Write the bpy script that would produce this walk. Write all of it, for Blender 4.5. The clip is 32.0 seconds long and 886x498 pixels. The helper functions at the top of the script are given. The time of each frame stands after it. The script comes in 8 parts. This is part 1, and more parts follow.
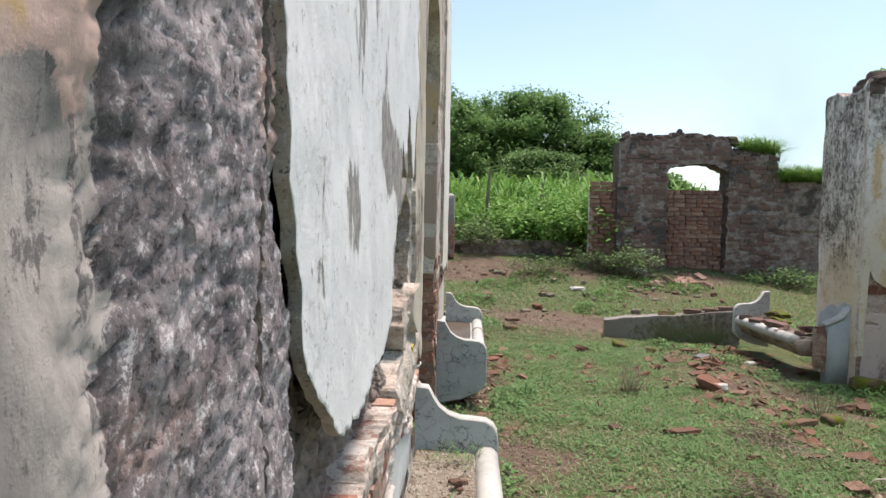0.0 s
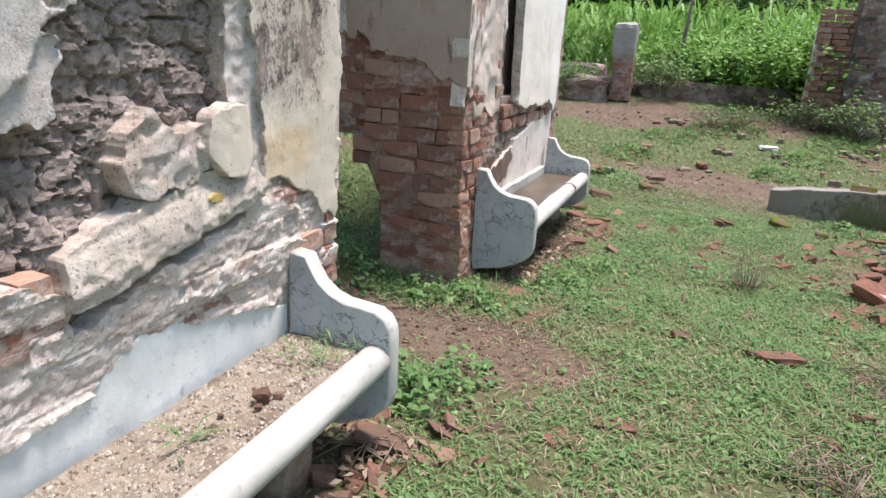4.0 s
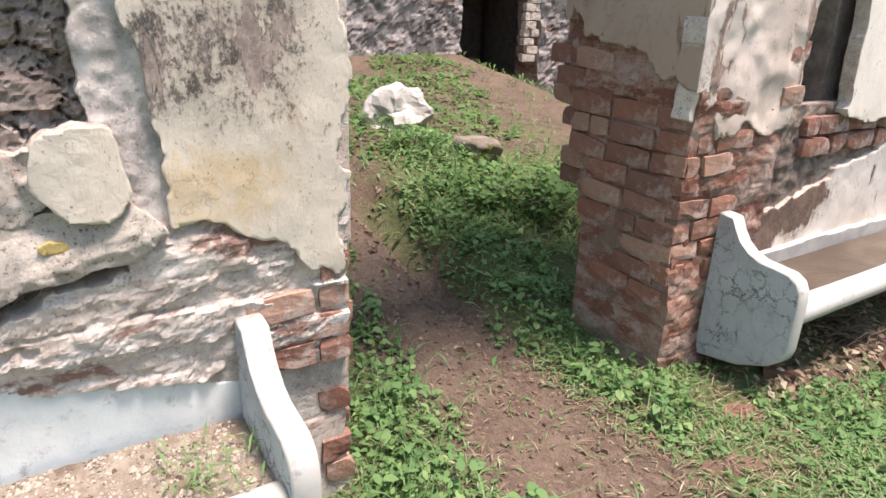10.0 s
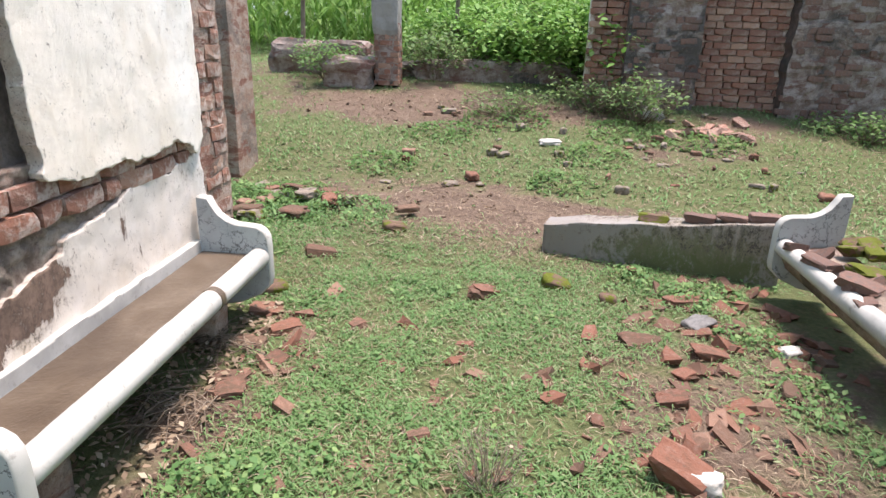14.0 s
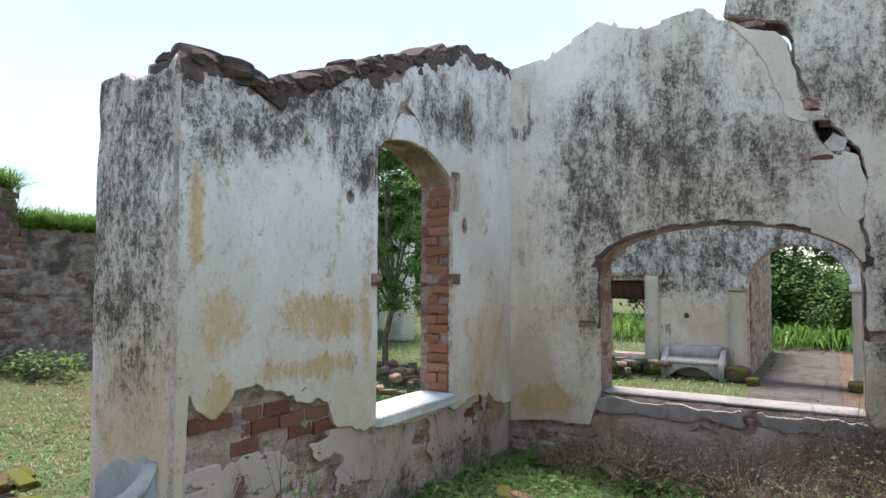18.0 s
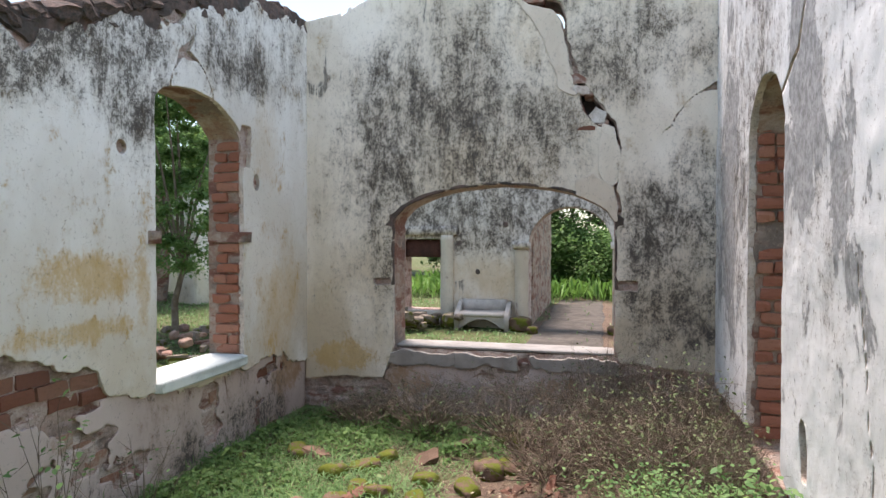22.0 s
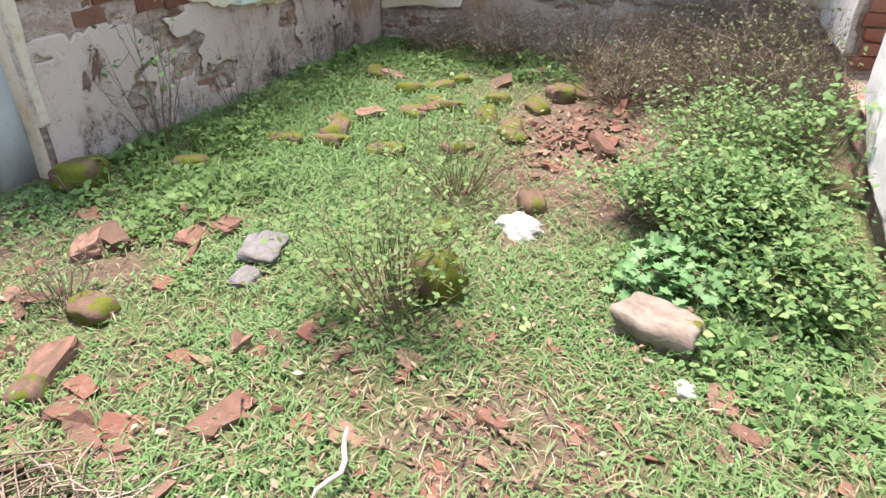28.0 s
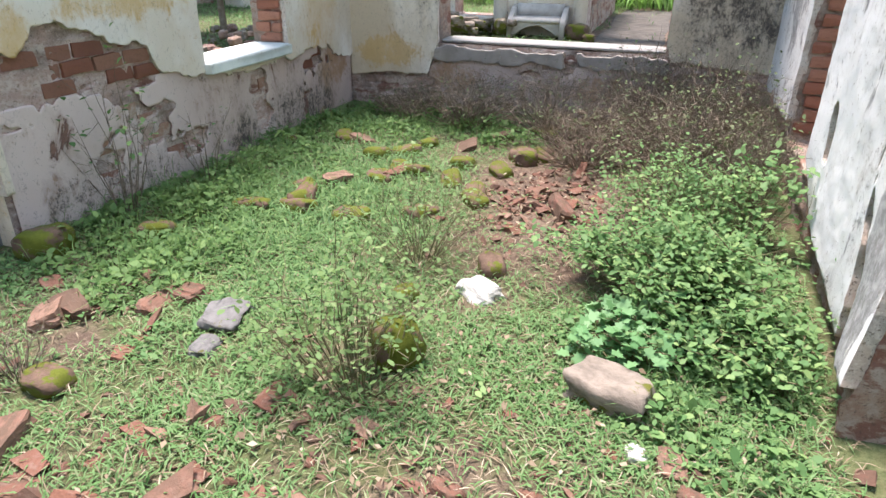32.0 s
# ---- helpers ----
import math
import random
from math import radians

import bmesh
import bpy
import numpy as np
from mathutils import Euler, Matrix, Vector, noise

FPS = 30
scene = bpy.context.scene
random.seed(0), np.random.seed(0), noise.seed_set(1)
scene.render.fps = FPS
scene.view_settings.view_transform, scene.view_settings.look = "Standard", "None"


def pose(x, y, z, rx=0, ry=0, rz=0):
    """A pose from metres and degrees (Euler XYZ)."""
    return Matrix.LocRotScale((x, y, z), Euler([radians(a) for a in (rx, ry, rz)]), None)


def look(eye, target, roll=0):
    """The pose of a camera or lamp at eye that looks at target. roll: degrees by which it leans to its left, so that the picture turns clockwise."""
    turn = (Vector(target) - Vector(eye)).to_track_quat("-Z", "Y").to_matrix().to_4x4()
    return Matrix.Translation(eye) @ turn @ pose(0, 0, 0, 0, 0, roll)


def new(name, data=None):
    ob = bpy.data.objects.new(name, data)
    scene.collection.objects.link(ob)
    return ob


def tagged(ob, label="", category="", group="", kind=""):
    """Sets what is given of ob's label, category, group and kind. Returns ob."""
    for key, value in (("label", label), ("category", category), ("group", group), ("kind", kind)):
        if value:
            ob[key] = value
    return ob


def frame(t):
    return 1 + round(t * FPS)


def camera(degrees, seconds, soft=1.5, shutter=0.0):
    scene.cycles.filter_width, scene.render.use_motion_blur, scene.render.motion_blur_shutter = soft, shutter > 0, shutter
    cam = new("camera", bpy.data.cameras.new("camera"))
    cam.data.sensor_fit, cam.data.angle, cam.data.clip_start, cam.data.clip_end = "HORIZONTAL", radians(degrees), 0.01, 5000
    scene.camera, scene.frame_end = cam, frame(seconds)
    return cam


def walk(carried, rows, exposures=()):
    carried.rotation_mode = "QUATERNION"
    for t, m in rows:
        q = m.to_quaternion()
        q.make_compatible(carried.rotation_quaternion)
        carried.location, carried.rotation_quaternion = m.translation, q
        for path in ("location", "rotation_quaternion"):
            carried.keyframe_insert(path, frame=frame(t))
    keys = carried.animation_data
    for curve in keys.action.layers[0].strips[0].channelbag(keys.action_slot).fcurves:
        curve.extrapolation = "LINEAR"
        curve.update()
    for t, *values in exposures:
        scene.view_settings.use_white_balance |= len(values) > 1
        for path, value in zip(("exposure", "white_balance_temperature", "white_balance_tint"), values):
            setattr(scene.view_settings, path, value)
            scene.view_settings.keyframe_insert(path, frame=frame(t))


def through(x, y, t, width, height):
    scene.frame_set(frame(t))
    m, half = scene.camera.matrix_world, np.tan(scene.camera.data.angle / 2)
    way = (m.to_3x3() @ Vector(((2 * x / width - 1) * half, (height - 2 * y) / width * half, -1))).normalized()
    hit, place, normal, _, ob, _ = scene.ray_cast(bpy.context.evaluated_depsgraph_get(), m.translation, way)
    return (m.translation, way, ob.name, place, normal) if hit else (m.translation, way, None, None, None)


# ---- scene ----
cam = camera(69.4, 32.0)
# seconds, x, y, z, yaw, pitch, roll
PATH = [
    (0.0, -0.386, 0.278, 1.474, 2.37, -2.61, -1.10),
    (0.5, -0.096, 0.100, 1.456, 2.13, -2.78, -1.40),
    (1.0, 0.211, 0.074, 1.425, 2.14, -2.89, -1.24),
    (1.5, 0.436, 0.181, 1.405, 2.57, -2.92, -1.27),
    (2.0, 0.581, 0.331, 1.407, 2.91, -2.93, -1.39),
    (2.5, 0.612, 0.552, 1.372, 7.64, -3.36, -2.01),
    (4.5, 0.598, 1.670, 1.385, 27.80, -20.71, -2.24),
    (5.0, 0.637, 1.738, 1.396, 35.79, -20.85, -1.38),
    (5.5, 0.652, 1.762, 1.397, 44.40, -20.84, -1.59),
    (6.0, 0.650, 1.746, 1.397, 50.74, -20.69, -1.80),
    (6.5, 0.656, 1.733, 1.398, 57.42, -20.89, -1.48),
    (7.0, 0.634, 1.738, 1.402, 60.23, -21.08, -1.92),
    (7.5, 0.611, 1.783, 1.412, 60.42, -21.36, -1.71),
    (8.0, 0.683, 1.978, 1.434, 59.33, -21.34, -1.92),
    (8.5, 0.796, 2.181, 1.456, 59.49, -21.51, -2.07),
    (9.0, 0.828, 2.389, 1.435, 59.27, -21.63, -2.23),
    (9.5, 0.826, 2.680, 1.454, 58.01, -21.30, -2.22),
    (10.0, 0.876, 2.869, 1.455, 57.90, -20.88, -1.75),
    (10.5, 1.010, 3.067, 1.460, 56.56, -20.47, -1.92),
    (11.0, 1.026, 3.240, 1.457, 56.84, -20.23, -1.76),
    (11.5, 0.999, 3.448, 1.509, 59.47, -19.98, -1.89),
    (12.0, 1.033, 3.647, 1.543, 58.66, -19.31, -1.95),
    (12.5, 1.054, 3.888, 1.616, 53.23, -20.83, -1.40),
    (13.0, 1.101, 3.982, 1.633, 39.39, -20.29, -2.43),
    (13.5, 1.064, 3.949, 1.642, 22.57, -19.69, -2.05),
    (14.0, 1.038, 3.876, 1.625, 6.04, -19.53, -1.54),
    (14.5, 1.059, 3.829, 1.605, -8.69, -19.13, -0.90),
    (15.0, 1.164, 3.703, 1.599, -18.93, -19.57, -0.84),
    (15.5, 1.262, 3.616, 1.603, -24.52, -15.52, -0.96),
    (17.5, 1.134, 3.450, 1.697, -53.78, 2.70, -0.51),
    (18.0, 1.148, 3.441, 1.680, -58.63, 2.46, -0.17),
    (18.5, 1.159, 3.443, 1.656, -62.11, 2.42, -0.17),
    (19.0, 1.156, 3.447, 1.651, -64.00, 2.73, -0.05),
    (19.5, 1.167, 3.462, 1.664, -65.03, 2.71, -0.18),
    (20.0, 1.180, 3.484, 1.673, -66.28, 2.44, -0.23),
    (20.5, 1.179, 3.466, 1.701, -69.42, 2.43, -0.11),
    (21.0, 1.194, 3.438, 1.716, -72.36, 5.41, 0.03),
    (21.5, 1.170, 3.353, 1.726, -74.01, 8.95, -0.26),
    (22.0, 1.162, 3.334, 1.661, -75.78, -1.06, -0.10),
    (22.5, 1.192, 3.371, 1.602, -76.34, -6.01, -0.25),
    (23.0, 1.194, 3.405, 1.592, -76.32, -5.82, -0.29),
    (23.5, 1.192, 3.412, 1.586, -76.52, -5.87, -0.30),
    (24.0, 1.181, 3.415, 1.586, -76.62, -5.78, -0.11),
    (24.5, 1.158, 3.401, 1.573, -76.96, -5.94, -0.44),
    (26.5, 1.193, 3.322, 1.508, -75.71, -6.18, 0.12),
    (27.0, 1.213, 3.233, 1.444, -70.90, -6.53, 0.22),
    (27.5, 1.120, 3.216, 1.356, -68.38, -18.01, 0.13),
    (28.0, 1.068, 3.268, 1.377, -68.71, -30.31, -0.11),
    (28.5, 1.016, 3.271, 1.394, -69.43, -38.81, -0.28),
    (29.0, 1.048, 3.239, 1.412, -68.92, -44.06, -0.30),
    (29.5, 1.082, 3.227, 1.440, -69.71, -39.42, -0.11),
    (30.0, 1.072, 3.210, 1.448, -69.84, -28.33, -0.31),
    (30.5, 1.064, 3.201, 1.447, -70.32, -26.69, -0.37),
    (31.0, 1.056, 3.193, 1.451, -70.65, -25.21, -0.49),
    (31.5, 1.059, 3.193, 1.447, -70.78, -25.40, -0.55),
    (32.0, 1.068, 3.183, 1.451, -70.70, -25.56, -0.44),
]
walk(cam, [(t, pose(x, y, z, 90 + p, r, w)) for t, x, y, z, w, p, r in PATH],
     exposures=[(0, 0.92, 7200, 20), (1, 0.72, 7250, 18), (2.5, 0.96, 7100, 19), (4.5, 1.30, 6850, 22), (7, 1.11, 7206, 24), (8, 1.16, 7228, 25), (9, 1.42, 7250, 25), (10, 1.47, 7283, 25), (12, 1.78, 7080, 24), (13.5, 1.42, 7050, 23), (15.3, 1.85, 6960, 23), (17.5, 1.32, 6900, 22), (20, 1.53, 7130, 23), (21.5, 1.44, 7220, 24), (22.1, 1.44, 7250, 25), (22.7, 1.95, 7380, 28), (27, 1.98, 7380, 29), (28, 2.0, 7200, 25), (29, 1.72, 6780, 20), (32, 1.83, 6850, 21)])

# ---- light: bright hazy sky with thin cloud, soft high sun ----
SUN_AZ, SUN_EL = 52.0, 75.0          # degrees clockwise from north (+y), above the horizon
world = bpy.data.worlds.new("sky")
scene.world = world
world.use_nodes = True
wn = world.node_tree
wn.nodes.clear()
w_out = wn.nodes.new("ShaderNodeOutputWorld")
w_bg = wn.nodes.new("ShaderNodeBackground")
w_sky = wn.nodes.new("ShaderNodeTexSky")
w_sky.sky_type = 'NISHITA'
w_sky.sun_disc = False
w_sky.sun_elevation = radians(SUN_EL)
w_sky.sun_rotation = radians(SUN_AZ)
w_sky.air_density, w_sky.dust_density, w_sky.ozone_density = 1.0, 1.0, 1.5
w_cloud = wn.nodes.new("ShaderNodeTexNoise")
w_cloud.inputs["Scale"].default_value = 2.6
w_cloud.inputs["Detail"].default_value = 7
w_cloud.inputs["Roughness"].default_value = 0.5
w_ramp = wn.nodes.new("ShaderNodeValToRGB")
w_ramp.color_ramp.elements[0].position = 0.46
w_ramp.color_ramp.elements[0].color = (0.12, 0.12, 0.12, 1)
w_ramp.color_ramp.elements[1].position = 0.66
w_mix = wn.nodes.new("ShaderNodeMix")
w_mix.data_type = 'RGBA'
w_mix.inputs["B"].default_value = (2.7, 3.6, 4.2, 1)
w_bg.inputs["Strength"].default_value = 0.138
wn.links.new(w_cloud.outputs["Fac"], w_ramp.inputs["Fac"])
wn.links.new(w_ramp.outputs["Color"], w_mix.inputs["Factor"])
wn.links.new(w_sky.outputs["Color"], w_mix.inputs["A"])
w_tint = wn.nodes.new("ShaderNodeMix")
w_tint.data_type, w_tint.blend_type = 'RGBA', 'MULTIPLY'
w_tint.inputs["Factor"].default_value = 1.0
w_tint.inputs["B"].default_value = (0.92, 1.0, 0.96, 1)
wn.links.new(w_mix.outputs["Result"], w_tint.inputs["A"])
wn.links.new(w_tint.outputs["Result"], w_bg.inputs["Color"])
wn.links.new(w_bg.outputs["Background"], w_out.inputs["Surface"])
sun = new("sun", bpy.data.lights.new("sun", 'SUN'))
sun.data.energy, sun.data.angle, sun.data.color = 3.0, radians(14), (1.0, 0.97, 0.93)
az, el = radians(SUN_AZ), radians(SUN_EL)
sun.matrix_world = look((30 * math.sin(az) * math.cos(el), 30 * math.cos(az) * math.cos(el), 30 * math.sin(el)), (0, 0, 0))

# ---- materials ----
class Nodes:
    """A node material with short ways to wire textures."""

    def __init__(self, name, rough=0.9):
        self.m = bpy.data.materials.new(name)
        self.m.use_nodes = True
        self.t = self.m.node_tree
        self.b = self.t.nodes["Principled BSDF"]
        self.b.inputs["Roughness"].default_value = rough
        self.b.inputs["Specular IOR Level"].default_value = 0.25
        self.co = self.t.nodes.new("ShaderNodeTexCoord").outputs["Object"]

    def put(self, socket, value):
        if isinstance(value, bpy.types.NodeSocket):
            self.t.links.new(value, socket)
        elif isinstance(value, tuple) and len(value) == 3 and socket.type == 'RGBA':
            socket.default_value = (*value, 1)
        else:
            socket.default_value = value

    def scaled(self, s, shift=None):
        n = self.t.nodes.new("ShaderNodeMapping")
        self.put(n.inputs["Vector"], self.co)
        n.inputs["Scale"].default_value = s if isinstance(s, tuple) else (s, s, s)
        if shift is not None:
            self.put(n.inputs["Location"], shift)
        return n.outputs["Vector"]

    def noise(self, s, detail=5, rough=0.6, distort=0.0, shift=None):
        n = self.t.nodes.new("ShaderNodeTexNoise")
        self.put(n.inputs["Vector"], self.scaled(s, shift))
        n.inputs["Scale"].default_value = 1
        n.inputs["Detail"].default_value = detail
        n.inputs["Roughness"].default_value = rough
        n.inputs["Distortion"].default_value = distort
        return n.outputs["Fac"]

    def cells(self, s, feature='F1', out="Distance", rnd=1.0):
        n = self.t.nodes.new("ShaderNodeTexVoronoi")
        n.feature = feature
        self.put(n.inputs["Vector"], self.scaled(s))
        n.inputs["Scale"].default_value = 1
        n.inputs["Randomness"].default_value = rnd
        return n.outputs[out]

    def ramp(self, fac, lo, hi):
        n = self.t.nodes.new("ShaderNodeMapRange")
        n.interpolation_type = 'SMOOTHSTEP'
        self.put(n.inputs["Value"], fac)
        n.inputs["From Min"].default_value, n.inputs["From Max"].default_value = lo, hi
        return n.outputs["Result"]

    def mix(self, fac, a, b):
        n = self.t.nodes.new("ShaderNodeMix")
        n.data_type = 'RGBA'
        self.put(n.inputs["Factor"], fac)
        self.put(n.inputs["A"], a)
        self.put(n.inputs["B"], b)
        return n.outputs["Result"]

    def math(self, op, a, b=0.0):
        n = self.t.nodes.new("ShaderNodeMath")
        n.operation = op
        self.put(n.inputs[0], a)
        self.put(n.inputs[1], b)
        return n.outputs[0]

    def axis(self, k):
        n = self.t.nodes.new("ShaderNodeSeparateXYZ")
        self.put(n.inputs[0], self.co)
        return n.outputs[k]

    def blot(self, place, r):
        """1 at a place, fading to 0 at the radii."""
        n = self.t.nodes.new("ShaderNodeVectorMath")
        n.operation = 'LENGTH'
        self.put(n.inputs[0], self.scaled(tuple(1 / k for k in r), tuple(-p / k for p, k in zip(place, r))))
        return self.ramp(n.outputs["Value"], 1.15, 0.25)

    def rand(self):
        return self.t.nodes.new("ShaderNodeObjectInfo").outputs["Random"]

    def island(self):
        return self.t.nodes.new("ShaderNodeNewGeometry").outputs["Random Per Island"]

    def colour(self, c):
        self.put(self.b.inputs["Base Color"], c)
        return self

    def bump(self, h, strength=0.5, dist=0.01):
        n = self.t.nodes.new("ShaderNodeBump")
        n.inputs["Strength"].default_value, n.inputs["Distance"].default_value = strength, dist
        self.put(n.inputs["Height"], h)
        last = self.b.inputs["Normal"].links
        if last:
            self.put(n.inputs["Normal"], last[0].from_socket)
        self.put(self.b.inputs["Normal"], n.outputs["Normal"])
        return self


def plaster(name, base, mould, blots=(), ochre=(), wash=((0.68, 0.50, 0.26), (0.54, 0.335, 0.13)), peel=0.0, warm=0.0, band=None, grain=24.0, seed=0.0, bald=(), under=(0.40, 0.36, 0.32), tone=(0.82, 0.79, 0.75), hair=0.10, drips=0.45):
    """Old lime plaster: whitewash with soft clouds, specks of black mould that thicken in blots (place, radii, strength),
    ochre remains of paint, and bald spots down to the undercoat (thicker in bald blots). band: heights between which mould thickens upward."""
    n = Nodes(name, 0.93)
    sh = (seed, seed * 1.7, seed * 0.6)
    big = n.noise((1.0, 1.0, 0.6), 4, 0.55, 0.4, sh)
    mid = n.noise((5, 5, 3.2), 8, 0.68, 0.3, sh)
    fine = n.noise((grain, grain, grain * 0.7), 9, 0.82, 0.2, sh)
    drip = n.noise((22, 22, 1.5), 7, 0.7, 0.15, sh)
    speck = n.noise((grain * 4, grain * 4, grain * 3), 4, 0.75, 0, sh)
    grit = n.noise(130, 3, 0.6)
    c = n.mix(n.ramp(big, 0.35, 0.65), base, tuple(p * q for p, q in zip(base, tone)))
    c = n.mix(n.math('MULTIPLY', n.ramp(mid, 0.52, 0.66), 0.42), c, tuple(p * q * q * 0.92 for p, q in zip(base, tone)))
    if warm:
        w = n.math('MULTIPLY', n.ramp(n.axis(2), 2.1, 0.8), n.ramp(n.noise((1.6, 1.6, 1.2), 5, 0.55, 0, sh), 0.30, 0.6))
        c = n.mix(n.math('MULTIPLY', w, warm), c, (0.58, 0.47, 0.33))
    for place, r, k in ochre:
        o = n.math('MULTIPLY', n.ramp(n.math('ADD', n.blot(place, r), n.math('ADD', n.math('MULTIPLY', n.math('SUBTRACT', mid, 0.5), 2.6), n.math('MULTIPLY', n.math('SUBTRACT', fine, 0.5), 2.6))), 0.25, 1.15), k)
        c = n.mix(n.math('MINIMUM', n.math('MULTIPLY', o, 0.72), 0.8), c, n.mix(mid, *wash))
    dens = n.math('MULTIPLY', n.ramp(big, 0.40, 0.75), mould)
    for place, r, k in blots:
        dens = n.math('ADD', dens, n.math('MULTIPLY', n.blot(place, r), k))
    if band:
        dens = n.math('ADD', dens, n.math('MULTIPLY', n.ramp(n.axis(2), band[0], band[1]), band[2]))
    dens = n.math('MINIMUM', dens, 0.64)
    wob = n.math('ADD', n.math('ADD', n.math('MULTIPLY', n.math('SUBTRACT', mid, 0.5), 1.9), n.math('MULTIPLY', n.math('SUBTRACT', n.noise((10, 10, 8), 7, 0.7, 0.3, sh), 0.5), 1.3)), n.math('MULTIPLY', n.math('SUBTRACT', drip, 0.5), 0.75))
    d2 = n.math('ADD', dens, n.math('MULTIPLY', wob, n.math('ADD', 0.30, n.math('MULTIPLY', dens, 0.75))))
    tex = n.math('ADD', n.math('MULTIPLY', n.math('SUBTRACT', fine, 0.5), 2.2), n.math('MULTIPLY', n.math('SUBTRACT', speck, 0.5), 1.4))
    c = n.mix(n.math('MULTIPLY', n.ramp(n.math('ADD', d2, n.math('MULTIPLY', tex, 0.35)), 0.14, 0.85), 0.66), c, n.mix(big, (0.235, 0.205, 0.18), (0.36, 0.285, 0.21)))
    c = n.mix(n.math('MULTIPLY', n.ramp(n.math('ADD', n.math('MULTIPLY', d2, 0.85), tex), 0.39, 0.77), 0.88), c, (0.045, 0.04, 0.038))
    if hair:
        # fine cracks in the skin of the plaster
        e = n.t.nodes.new("ShaderNodeTexVoronoi")
        e.feature = 'DISTANCE_TO_EDGE'
        mv = n.t.nodes.new("ShaderNodeVectorMath")
        mv.operation = 'MULTIPLY_ADD'
        nz = n.t.nodes.new("ShaderNodeTexNoise")
        n.put(nz.inputs["Vector"], n.scaled(7.0, sh))
        nz.inputs["Scale"].default_value, nz.inputs["Detail"].default_value = 1, 5
        n.put(mv.inputs[0], nz.outputs["Color"])
        mv.inputs[1].default_value = (0.9, 0.9, 0.9)
        n.put(mv.inputs[2], n.scaled((2.6, 2.6, 1.9), sh))
        n.put(e.inputs["Vector"], mv.outputs[0])
        e.inputs["Scale"].default_value = 1
        line = n.math('MULTIPLY', n.ramp(e.outputs["Distance"], 0.012, 0.003), n.ramp(n.noise(1.7, 3, 0.5, 0, sh), 0.48, 0.60))
        c = n.mix(n.math('MULTIPLY', line, hair * 2), c, (0.10, 0.09, 0.08))
        n.bump(n.math('SUBTRACT', 1.0, line), hair, 0.006)
    if peel or bald:
        ps = n.math('ADD', n.noise((3.0, 3.0, 2.0), 10, 0.66, 0.6, sh), n.math('MULTIPLY', n.math('SUBTRACT', drip, 0.5), drips))
        for place, r, k in bald:
            ps = n.math('ADD', ps, n.math('MULTIPLY', n.blot(place, r), k * 0.42))
        lo = 0.70 - 0.12 * peel
        pm = n.ramp(ps, lo, lo + 0.012)
        u = n.mix(n.ramp(fine, 0.38, 0.62), under, tuple(k * 0.5 for k in under))
        c = n.mix(n.ramp(ps, lo - 0.05, lo), c, n.mix(0.35, c, under))
        c = n.mix(pm, c, u)
        n.bump(n.math('SUBTRACT', 1.0, pm), 0.8, 0.008)
    c = n.mix(n.math('MULTIPLY', n.ramp(n.math('ADD', fine, n.math('MULTIPLY', n.math('SUBTRACT', speck, 0.5), 0.8)), 0.615, 0.67), 0.7), c, (0.24, 0.205, 0.18))
    n.colour(c)
    n.bump(mid, 0.4, 0.02).bump(fine, 0.45, 0.007).bump(grit, 0.3, 0.002)
    return n.m


